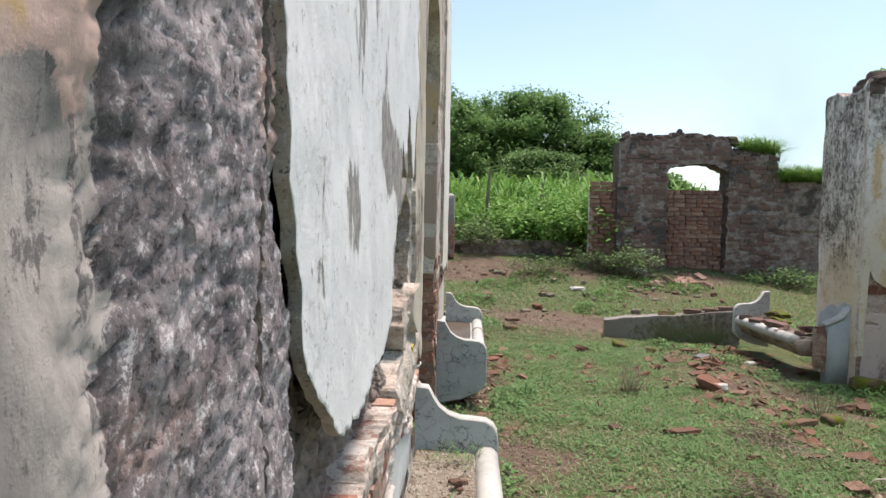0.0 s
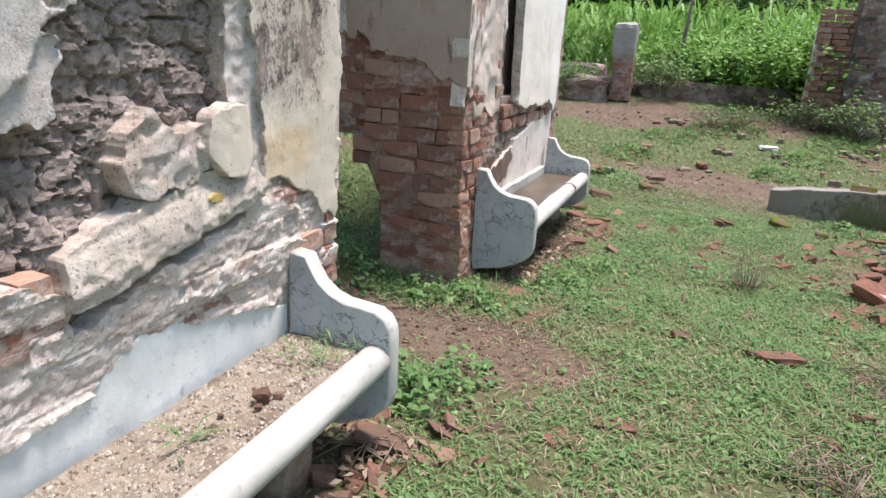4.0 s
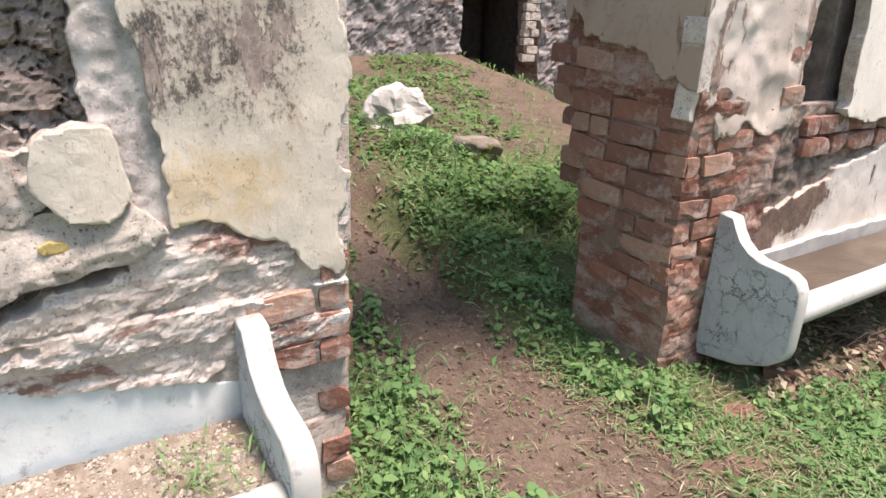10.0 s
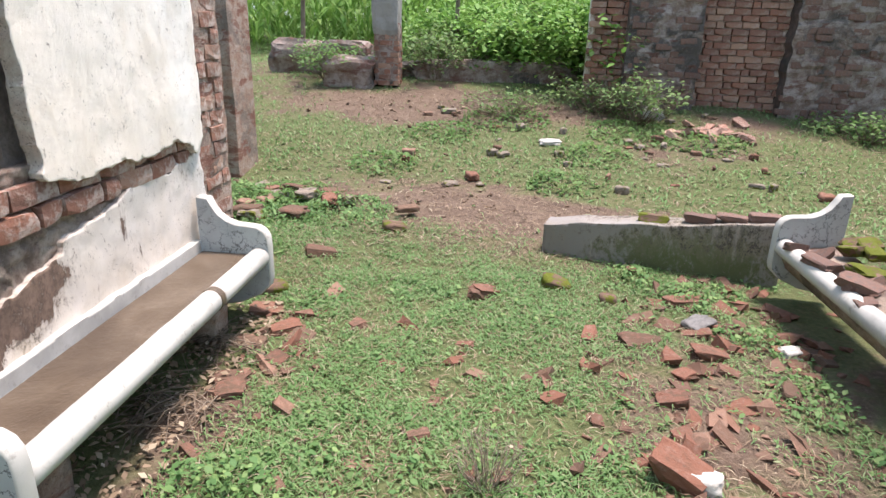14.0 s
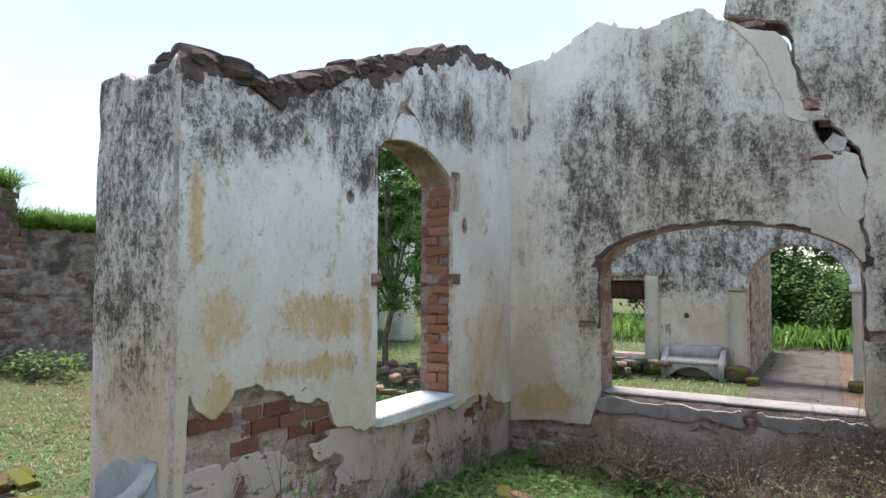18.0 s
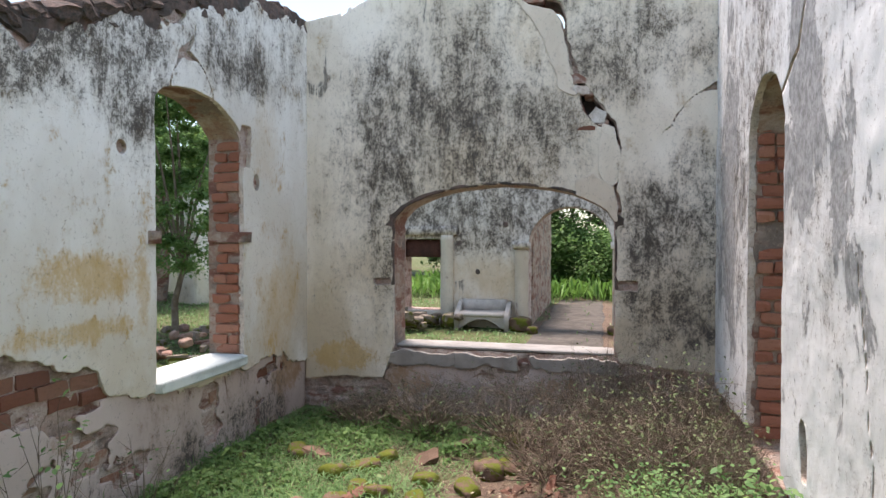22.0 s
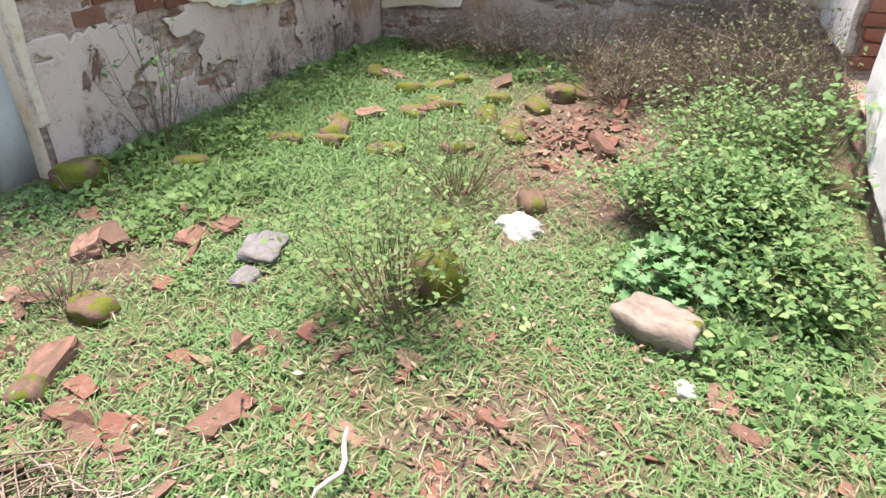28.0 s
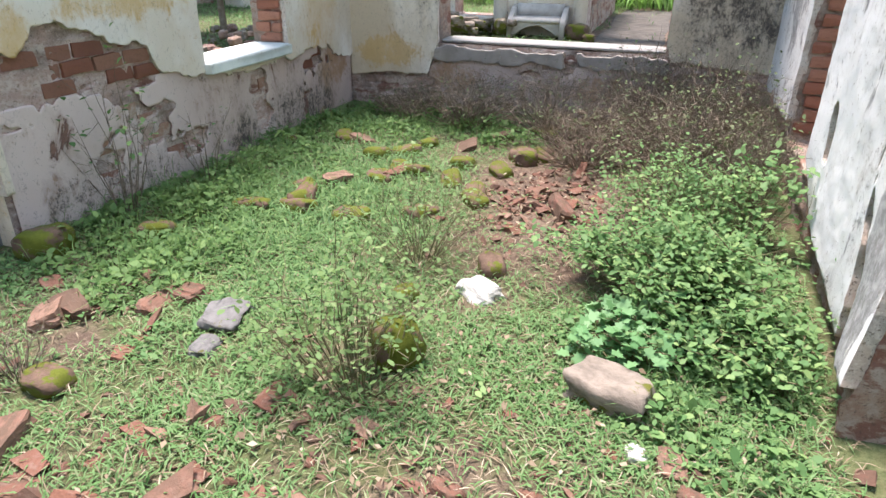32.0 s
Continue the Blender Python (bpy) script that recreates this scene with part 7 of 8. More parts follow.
weed_patch("low green weeds spreading along the white wall", [(3.2, 2.78, 0.26), (3.6, 2.68, 0.22), (2.95, 3.0, 0.24), (4.1, 2.66, 0.22), (2.75, 2.75, 0.22), (3.4, 3.25, 0.25)], 800, 0.028, M_LEAF, 0.14)
weed_patch("small weeds by the broken bench", [(2.55, 6.6, 0.25), (2.45, 7.2, 0.2), (2.3, 7.8, 0.3), (2.8, 6.1, 0.3), (1.9, 8.0, 0.25)], 700, 0.024, M_LEAF, 0.10)


def bush(label, at, r, high, n, size, mat, twigs, stem_mat=None, tall=1.0, name="shrub", thick=1.0, outline=None, flare=0.2):
    """A bush: branching stems from the foot, and leaves along and at the ends of them."""
    b = thing(name, label, "shrub", pose(at[0], at[1], height(*at)))
    runs, tips = [], []
    for k in range(twigs):
        a = rng.uniform(0, 2 * np.pi)
        d = r * math.sqrt(rng.random())
        h = high * (1 - 0.45 * (d / r) ** 2) * rng.uniform(0.65, 1.1) * tall
        bend = rng.normal(0, 0.12 * r, (2,))
        pts = [(d * flare * math.cos(a), d * flare * math.sin(a), -0.02), (d * 0.6 * math.cos(a) + bend[0], d * 0.6 * math.sin(a) + bend[1], h * 0.5), (d * math.cos(a), d * math.sin(a), h)]
        runs.append((pts, (0.006 * thick, 0.004 * thick, 0.0015 * thick)))
        for q in range(2):
            f = rng.uniform(0.4, 0.9)
            s = np.array(pts[1]) * (1 - f) + np.array(pts[2]) * f
            e = s + rng.normal(0, 1, 3) * (0.25 * r, 0.25 * r, 0.12 * high) + (0, 0, 0.1 * high)
            runs.append(([tuple(s), tuple((s + e) / 2 + rng.normal(0, 0.01, 3)), tuple(e)], (0.003 * thick, 0.002 * thick, 0.001 * thick)))
            tips += [s, e]
        tips += [np.array(pts[1]), np.array(pts[2])]
    part("twigwork", tubes_mesh("twigwork", runs, stem_mat or M_BARK, 4), None, b)
    tips = np.array(tips)
    c = tips[rng.integers(len(tips), size=n)] + rng.normal(0, 1, (n, 3)) * (0.13 * r, 0.13 * r, 0.09 * high)
    c[:, 2] = np.maximum(c[:, 2], 0.02)
    part("foliage", quick_mesh("foliage", [(outline_leaves(c, size * 1.7, rng, outline or OVAL, 0.9), len(outline or OVAL))], mat), None, b)
    return b


bush("dense broad-leaved green weed bush beside the white wall", (3.85, 3.06), 0.42, 0.36, 5200, 0.019, M_LEAF, 60, M_STEM, flare=0.5)
bush("pale green weed with lobed leaves beside the white wall", (3.32, 3.16), 0.24, 0.17, 420, 0.029, M_LOBED, 40, M_STEM, outline=LOBED, flare=0.7)
bush("light green leafy bush beside the white wall", (4.5, 3.05), 0.42, 0.46, 2400, 0.015, M_LEAF, 70, M_STEM, thick=0.7)
bush("light green leafy weed low by the white wall", (3.42, 2.80), 0.30, 0.20, 2000, 0.020, M_LEAF, 40, M_STEM, flare=0.6)
bush("thin twiggy shrub with small pale leaves", (2.76, 4.10), 0.34, 0.52, 1000, 0.015, M_SHRUB, 52, M_STEM, thick=0.6, flare=0.3)
bush("thin twiggy shrub with small pale leaves among mossy bricks", (3.8, 4.25), 0.42, 0.50, 480, 0.014, M_SHRUB, 45, M_STEM, thick=0.5)
for x, y, r, h, n in ((5.3, 3.0, 0.6, 0.62, 900), (6.0, 2.85, 0.55, 0.78, 800), (6.5, 3.3, 0.5, 0.72, 600), (6.3, 4.0, 0.6, 0.55, 500), (6.4, 4.8, 0.55, 0.48, 380), (5.6, 3.7, 0.55, 0.40, 420), (5.9, 3.35, 0.5, 0.5, 420), (6.5, 5.4, 0.4, 0.3, 300)):
    bush("tangled half-dry shrub under the bay wall", (x, y), r, h, int(n * 0.8), 0.014, M_DULL_LEAF, 170, M_TWIG, thick=0.7)
bush("light green leafy shrub close by the white wall", (4.5, 2.70), 0.26, 0.55, 480, 0.025, M_LEAF, 40, M_STEM, thick=0.6)
for x, y in ((5.0, 2.66), (5.5, 2.62), (6.1, 2.66), (6.6, 2.72)):
    bush("tangled half-dry shrub against the white wall", (x, y), 0.28, 0.60, 150, 0.018, M_DULL_LEAF, 80, M_TWIG, thick=0.6)
bush("dense dark bush beyond the passage", (21.2, 5.4), 1.7, 2.6, 14000, 0.065, M_TREE, 60)
bush("dense dark bush beyond the passage", (20.2, 3.0), 1.2, 1.8, 8000, 0.06, M_TREE, 50)
bush("dense dark scrub in the overgrown room", (-7.2, 3.2), 1.5, 1.7, 6000, 0.07, M_TREE, 60)
bush("dense dark scrub in the overgrown room", (-6.6, 1.7), 1.2, 1.4, 4000, 0.07, M_TREE, 50)
bush("small plant growing in the wall hole", (-0.86, 5.74), 0.13, 0.42, 90, 0.03, M_LEAF, 9).matrix_world = pose(-0.86, 5.74, 1.0)
bush("low dark leafy bush in the shade behind the pier", (-2.2, 5.45), 0.5, 0.22, 1200, 0.032, M_TREE, 40)
bush("dark twiggy weed against the bay wall", (3.72, 6.02), 0.3, 0.85, 90, 0.022, M_LEAF, 12, M_TWIG, thick=0.6)
bush("thin bare weed stalks against the bay wall", (4.4, 6.0), 0.3, 0.55, 30, 0.018, M_LEAF, 10, M_TWIG, thick=0.5)
bush("small dry thorny plant", (1.04, 5.82), 0.16, 0.28, 12, 0.01, M_DRY, 48, M_PALE_TWIG, thick=0.4)
bush("small dry thorny plant", (2.36, 5.27), 0.17, 0.24, 14, 0.01, M_DRY, 34, M_TWIG, thick=0.4)
bush("small green shrub on the slope", (2.2, 13.2), 0.7, 0.42, 700, 0.035, M_SHRUB, 60, M_TWIG)
bush("small green shrub on the slope", (1.0, 12.8), 0.7, 0.32, 500, 0.03, M_SHRUB, 60, M_TWIG)
bush("green shrub beside the brick pillar", (-0.2, 14.6), 0.6, 0.8, 1000, 0.04, M_SHRUB, 50, M_TWIG)
bush("green shrub beside the brick pillar", (-1.9, 14.3), 0.7, 0.7, 800, 0.04, M_TREE, 30)
bush("shrub at the foot of the gateway", (2.75, 12.7), 0.6, 0.6, 700, 0.035, M_SHRUB, 60, M_TWIG)
bush("low weeds at the foot of the gateway wall", (5.6, 12.7), 0.7, 0.35, 700, 0.04, M_TREE, 40)
bush("bright green vine heap", (2.0, 15.2), 1.5, 1.3, 12000, 0.06, M_CORN, 60)
bush("bright green vine heap", (0.3, 16.5), 1.3, 1.0, 9000, 0.06, M_CORN, 50)


def twig_heap(label, at, r, n, h, mat=None):
    runs = []
    for k in range(n):
        a, b = rng.uniform(0, 2 * np.pi, 2)
        c = rng.normal(0, 0.3 * r, 2)
        ln = r * rng.uniform(0.5, 1.1)
        z = rng.uniform(0.005, h)
        runs.append(([(c[0] - ln * math.cos(a) / 2, c[1] - ln * math.sin(a) / 2, z * 0.5), (c[0] + rng.normal(0, 0.03), c[1] + rng.normal(0, 0.03), z + 0.02), (c[0] + ln * math.cos(a) / 2, c[1] + ln * math.sin(a) / 2, z * 0.6)], (0.003, 0.0028, 0.0012)))
    o = part("twig_heap", tubes_mesh("twigs", runs, mat or M_TWIG, 4))
    o.matrix_world = pose(at[0], at[1], height(*at))
    return tagged(o, label, "twigs", kind="stuff")


twig_heap("heap of dry grey-brown twigs on the grass", (1.62, 4.62), 0.34, 55, 0.07)
twig_heap("bleached straw stalks lying on the grass", (1.68, 4.48), 0.30, 24, 0.04, M_PALE_TWIG)
twig_heap("dry twigs lying under the bench", (-0.35, 3.25), 0.22, 40, 0.04)
twig_heap("dark dry twigs under the white bench", (-0.36, 6.1), 0.35, 60, 0.06)
twig_heap("dark dry twigs under the white bench", (-0.38, 6.7), 0.3, 50, 0.05)
twig_heap("dry twigs lying on the grass", (1.2, 3.76), 0.25, 50, 0.06)


def litter(n, boxes, size):
    pts = []
    for a, b, c, d in boxes:
        x, y = rng.uniform(a, b, n), rng.uniform(c, d, n)
        pts.append(np.stack([x, y, rise(x, y) + rng.uniform(0.005, 0.05, n)], -1))
    return leaves_at(np.concatenate(pts), size, rng, 0.8, 1.6)


stuff("leaf_litter", np.concatenate([litter(700, [(-0.6, -0.15, 1.3, 3.4), (-0.6, -0.15, 5.2, 7.2)], 0.024), litter(500, [(1.4, 3.4, 2.6, 4.6), (4.2, 6.2, 3, 4.2)], 0.018)]), M_DRY,
      "dry fallen leaves and straw", "leaf litter")


def tree(label, at, trunk_h, crown, n, size, limbs=7, mat=None, lean=0.0, girth=1.0):
    """A tapered trunk with limbs and a crown of many leaves in uneven clumps. crown: radius, height."""
    t = thing("tree", label, "tree", pose(at[0], at[1], height(*at)))
    r0, (cr, ch) = 0.035 * girth * (trunk_h + crown[1]), crown
    top = trunk_h + ch * 0.75
    part("trunk", tubes_mesh("trunk", [([(0, 0, -0.2), (lean * 0.3, 0.05, trunk_h * 0.5), (lean, -0.05, trunk_h), (lean * 1.2, 0.1, top)], (r0, r0 * 0.8, r0 * 0.62, r0 * 0.15))], M_BARK, 9), None, t)
    ends = []
    for k in range(limbs):
        a = 2 * math.pi * k / limbs + rng.uniform(-0.4, 0.4)
        s = Vector((lean, 0, trunk_h * rng.uniform(0.85, 1.15)))
        e = Vector((lean + cr * rng.uniform(0.5, 0.85) * math.cos(a), cr * rng.uniform(0.5, 0.85) * math.sin(a), trunk_h + ch * rng.uniform(0.25, 0.85)))
        part("limb", tubes_mesh("limb", [([s, s.lerp(e, 0.5) + Vector((0, 0, ch * 0.08)), e], (r0 * 0.45, r0 * 0.28, r0 * 0.06))], M_BARK, 6), None, t)
        ends.append(e)
    clumps = []
    for k in range(limbs * 22):
        a, q = rng.uniform(0, 2 * np.pi), rng.random() ** 0.5
        z = rng.random() ** 0.8
        w = cr * q * math.sqrt(max(0.05, 1 - (1.55 * z - 0.6) ** 2)) * rng.uniform(0.75, 1.12)
        clumps.append((lean + w * math.cos(a), w * math.sin(a), trunk_h * 0.8 + (ch + trunk_h * 0.2) * z))
    clumps = np.array(clumps)
    cs = rng.uniform(0.10, 0.22, len(clumps)) * cr
    i = rng.integers(len(clumps), size=n)
    v = rng.normal(0, 1, (n, 3))
    v /= np.linalg.norm(v, axis=1, keepdims=True)
    c = clumps[i] + v * (cs[i] * np.clip(np.abs(rng.normal(0, 0.7, n)), 0, 1.25))[:, None] * (1.15, 1.15, 0.7)
    part("crown", quick_mesh("crown", [(leaves_at(c, size, rng, 1.0, 1.6), 4)], mat or M_TREE), None, t)
    return t


tree("broad dark green tree behind the field", (-3.2, 33), 1.6, (4.4, 5.1), 82650, 0.120, 9)
tree("broad dark green tree behind the field", (2.2, 36), 1.8, (5.2, 5.2), 99180, 0.125, 9)
tree("broad dark green tree behind the field", (6.2, 35), 1.6, (3.2, 3.6), 55100, 0.120, 8)
tree("lower light green tree behind the field", (2.4, 26), 0.9, (2.4, 2.2), 38570, 0.085, 8, mat=M_SHRUB)
tree("dark green tree behind the field", (-8.5, 34), 1.6, (5.0, 6.4), 77140, 0.131, 8)
tree("tall green tree behind the ruins", (17.6, 27), 5.2, (1.7, 3.6), 22800, 0.119, 8)
tree("green tree beyond the gateway", (9.8, 36), 1.2, (2.6, 2.2), 22800, 0.145, 8)
tree("green tree behind the tall window", (9.9, 9.9), 1.15, (1.35, 3.4), 44000, 0.046, 8, mat=M_TREE, lean=0.15, girth=0.4)
tree("green tree behind the tall window", (13.2, 13.8), 1.4, (2.0, 3.6), 26600, 0.079, 8)
tree("green tree beyond the passage", (21.0, 6.9), 0.5, (1.9, 3.6), 34200, 0.073, 8, mat=M_CORN)
tree("dense dark tree beyond the passage", (23.0, 4.9), 0.5, (2.8, 5.0), 60800, 0.086, 9)
tree("dense dark tree beyond the passage", (27.0, 9.5), 0.8, (3.6, 5.2), 45600, 0.119, 9)
tree("dark trees far off behind the rooms", (26, 18), 1.2, (4.5, 5.0), 38000, 0.158, 9)
tree("dense dark tree in the overgrown room", (-8.6, 3.6), 0.6, (2.6, 4.6), 42000, 0.09, 9)
tree("small tree in the overgrown room", (-9.0, 7.5), 0.8, (2.4, 3.6), 30400, 0.086, 8)

# corn in rows behind the low walls
corn = sow(3600, (-16, 13, 17.5, 27), lambda x, y: 0.9 + 0 * x)
st = []
for k in range(9):
    b = corn.copy()
    b[:, 2] += 0.18 * k
    b[:, :2] += rng.normal(0, 0.05, (len(b), 2))
    st.append(blades(b, 0.8, 0.035, 0.75))
stuff("corn_field", np.concatenate(st), M_CORN, "bright green standing corn", "corn")
tg = sow(7000, (18, 26, 1, 9), lambda x, y: 0.9 + 0 * x)
stuff("tall_grass", blades(tg, 0.8, 0.03, 0.5), M_CORN, "tall grass beyond the passage", "grass")
wt = np.stack([rng.uniform(5.1, 8.8, 9000), rng.uniform(13.40, 13.85, 9000), np.zeros(9000)], -1)
wt[:, 2] = np.interp(wt[:, 0], [4.82, 5.2, 5.74, 5.80, 9], [2.98, 2.94, 2.88, 2.36, 2.33]) - 0.02
stuff("tall_grass", blades(wt, 0.50, 0.007, 0.75), M_CORN, "tall grass growing on the gateway wall", "grass")
gi_ = sow(1500, (-6.2, -2.9, 3.2, 9), lambda x, y: 0.8 + 0 * x)
stuff("tall_grass", blades(gi_, 0.13, 0.007, 0.8), M_TREE, "rank grass in the room behind the doorway", "grass")

# ---- fallen bricks, stones, chips ----
rng = np.random.default_rng(23)
loose = {}


def broken_brick(seed):
    """A unit brick with worn faces, two or three pieces split off at odd angles."""
    r = random.Random(int(seed * 100))
    bm = rough_box(1, 1, 1, seed, 0.10, 4)
    for k in range(r.choice((1, 2, 2, 3))):
        d = Vector((r.uniform(-1, 1), r.uniform(-1, 1), r.uniform(-0.25, 0.6))).normalized()
        bmesh.ops.bisect_plane(bm, geom=bm.verts[:] + bm.edges[:] + bm.faces[:], plane_co=Vector((0, 0, 0.5)) + d * r.uniform(0.26, 0.42), plane_no=d, clear_outer=True)
        bmesh.ops.holes_fill(bm, edges=[e for e in bm.edges if e.is_boundary])
    bmesh.ops.recalc_face_normals(bm, faces=bm.faces[:])
    return bm


def block(kind, x, y, size, turn, mat, label, cat="brick", tilt=(0, 0), lift=0.0, group="fallen bricks", jag=0.07):
    key = (kind, mat.name, int(rng.integers(9 if kind == "brick" else 5)))
    if key not in loose:
        bm = rough_box(1, 1, 1, 2.3 * key[2] + len(kind), {"stone": 0.19, "mossy_brick": 0.15}.get(kind, 0.10), 4) if kind not in ("brick", "lime_lump") else broken_brick(2.3 * key[2] + 1)
        if kind == "lime_lump":  # a jagged peak
            bm.free()
            bm = rough_box(1, 1, 1, 7.3, 0.17, 5)
            for v in bm.verts:
                f = 1 - 0.42 * max(0.0, v.co.z)
                v.co.x, v.co.y = (v.co.x + 0.2) * f - 0.2, v.co.y * f
        me = bpy.data.meshes.new(kind)
        bm.to_mesh(me)
        bm.free()
        if kind == "mossy_brick":  # worn round
            for v in me.vertices:
                p = v.co - Vector((0, 0, 0.5))
                v.co = Vector((0, 0, 0.5)) + p.lerp(p.normalized() * 0.55, 0.45)
        if kind in ("stone", "mossy_brick"):
            me.polygons.foreach_set("use_smooth", [True] * len(me.polygons))
        me.materials.append(mat)
        loose[key] = me
    o = new("fallen_brick" if kind == "brick" else kind, loose[key])
    o.matrix_world = Matrix.Translation((x, y, height(x, y) - 0.012 + lift)) @ Euler((radians(tilt[0]), radians(tilt[1]), radians(turn))).to_matrix().to_4x4() @ Matrix.Diagonal((*size, 1))
    return tagged(o, label, cat, group)


RED = "broken red brick lying in the grass"
MOSS = "brick overgrown with yellow-green moss"
B = (0.20, 0.11, 0.06)
half = (0.11, 0.09, 0.05)
flat = (0.15, 0.12, 0.03)
reds = [  # x, y, kind of size, turn
    (2.97, 5.17, B, 20), (2.72, 5.51, B, 40), (2.59, 5.02, half, 10), (3.06, 5.40, half, 30), (2.93, 5.74, half, 60), (2.47, 4.42, half, 35), (2.53, 3.96, half, 70),
    (2.46, 4.11, half, 20), (4.62, 3.62, B, 25), (4.36, 3.40, flat, 60), (5.05, 3.60, flat, 15), (3.07, 3.59, flat, 20), (1.81, 3.88, (0.17, 0.105, 0.065), 75), (1.70, 3.66, (0.13, 0.095, 0.075), 60), (1.90, 3.59, half, 45),
    (1.74, 3.41, half, 30), (1.95, 3.82, half, 15), (2.39, 3.62, half, 60), (2.05, 2.92, half, 40), (2.21, 3.33, flat, 20), (2.72, 3.0, half, 5), (2.33, 3.3, flat, 80), (1.71, 3.31, flat, 50), (1.9, 2.89, flat, 20), (1.74, 3.52, flat, 65), (2.34, 3.54, half, 35), (1.88, 4.5, (0.26, 0.14, 0.035), 25), (1.64, 3.59, half, 0), (2.14, 3.69, flat, 15), (2.16, 4.12, half, 40), (2.18, 4.0, half, 80), (1.99, 3.18, half, 50), (2.6, 2.93, half, 70), (2.07, 4.98, B, 30), (1.95, 4.79, half, 10),
    (2.79, 5.47, B, 60), (3.11, 5.35, half, 20), (3.07, 5.11, B, 75), (0.93, 7.58, B, 30), (0.26, 7.04, half, 50), (1.98, 8.16, flat, 70), (2.21, 7.66, (0.30, 0.15, 0.05), 15), (1.81, 7.09, B, 25), (2.14, 6.99, B, 10),
    (1.96, 6.74, half, 40), (2.16, 6.48, flat, 20), (2.44, 6.63, half, 70), (2.74, 7.05, flat, 100), (1.70, 5.62, flat, 10), (1.86, 6.5, half, 0), (2.32, 5.68, half, 45), (0.68, 4.8, half, 30), (0.47, 3.8, flat, 15),
    (0.31, 3.63, flat, 60), (1.14, 4.72, B, 20), (1.95, 3.77, half, 30), (2.57, 4.34, B, 0), (1.97, 8.4, B, 10), (0.55, 5.89, flat, 35), (0.75, 6.07, half, 20), (-0.08, 4.7, flat, 20), (-0.26, 4.98, flat, 50),
    (-0.3, 3.3, B, 20), (-0.42, 3.42, B, 70), (-0.5, 3.05, flat, 10), (-0.12, 6.95, B, 40), (-0.25, 6.75, flat, 0), (-0.05, 6.6, half, 60), (-0.3, 7.15, B, 15), (0.05, 7.2, flat, 30), (-0.2, 6.42, flat, 5), (0.0, 6.85, flat, 80),
    (-0.24, 8.05, B, 20), (0.95, 7.62, B, 50), (-0.15, 6.3, half, 20), (-0.35, 5.4, half, 30)]
for k, (x, y, s, a) in enumerate(reds):  # sizes vary, some are sunk
    f = rng.uniform(0.72, 1.05) if y < 4.6 and x > 1.2 else rng.uniform(0.9, 1.25)
    block("brick", x, y, tuple(q * f for q in s), a, M_LOOSE, "flat broken piece of red brick" if s is flat else RED, tilt=(rng.normal(0, 8), rng.normal(0, 8)), lift=-0.012 if y < 6 else -0.002)
for x, y, s, a in ((5.02, 4.88, B, 20), (5.19, 4.19, B, 40), (4.71, 4.23, B, 10), (4.16, 4.77, B, 60), (5.64, 5.63, B, 20), (5.41, 5.98, half, 0), (2.36, 5.12, B, 80), (1.97, 4.95, half, 20), (3.16, 6.02, (0.27, 0.19, 0.11), 20), (3.55, 5.68, (0.2, 0.15, 0.07), 30),
                   (3.8, 3.88, B, 20), (3.4, 4.16, half, 30), (4.97, 4.72, B, 70), (5.65, 4.89, B, 0), (4.59, 4.2, B, 45), (5.56, 5.58, half, 20), (3.19, 6.0, half, 10), (3.49, 5.73, half, 40), (1.39, 7.78, B, 10), (1.71, 7.6, half, 80),
                   (0.17, 8.7, B, 20), (-0.36, 7.42, B, 40), (4.9, 4.45, B, 15), (4.35, 4.4, half, 40), (2.95, 4.02, (0.20, 0.16, 0.13), 30)):
    block("mossy_brick", x, y, (s[0] * 0.95, s[1] * 1.2, s[2] * 1.35), a, M_MOSS, MOSS, tilt=(rng.normal(0, 8), rng.normal(0, 8)))
block("stone", 2.96, 3.22, (0.27, 0.18, 0.13), 70, M_STONE, "large squared stone with moss at its foot", "stone", group="stones")
block("stone", 2.95, 4.80, (0.21, 0.16, 0.065), 10, M_GREYSTONE, "flat dark grey stone", "stone", group="stones")
block("stone", 2.75, 4.75, (0.12, 0.10, 0.04), 10, M_GREYSTONE, "small flat grey stone", "stone", group="stones")
block("lime_lump", 3.56, 3.87, (0.25, 0.17, 0.075), 55, M_WHITESTONE, "flat white piece of lime plaster", "stone", group="stones")
block("stone", 2.72, 3.11, (0.07, 0.06, 0.04), 10, M_WHITESTONE, "small white lump of old lime", "stone", group="stones")
block("brick", 1.74, 5.97, (0.22, 0.15, 0.12), -30, M_LOOSE, "brick with white plaster still on its end", tilt=(10, 18))
block("stone", 1.82, 5.90, (0.13, 0.10, 0.07), -20, M_WHITESTONE, "lump of white plaster on a fallen brick", "stone", group="stones", lift=0.02)
block("stone", 2.60, 7.07, (0.12, 0.09, 0.05), 10, M_WHITESTONE, "small white lump of old lime", "stone", group="stones")
block("stone", 2.2, 7.35, (0.2, 0.12, 0.05), 40, M_GREYSTONE, "grey stone among the fallen bricks", "stone", group="stones")
block("lime_lump", -3.62, 5.30, (0.66, 0.40, 0.30), 118, M_WHITESTONE, "large white lump of lime masonry", "stone", group="stones")
block("stone", -4.6, 4.75, (0.42, 0.34, 0.26), 30, M_GREYSTONE, "dark grey boulder among grass", "stone", group="stones")
block("stone", -2.9, 5.55, (0.3, 0.24, 0.16), 10, M_STONE, "mossy stone among weeds", "stone", group="stones")
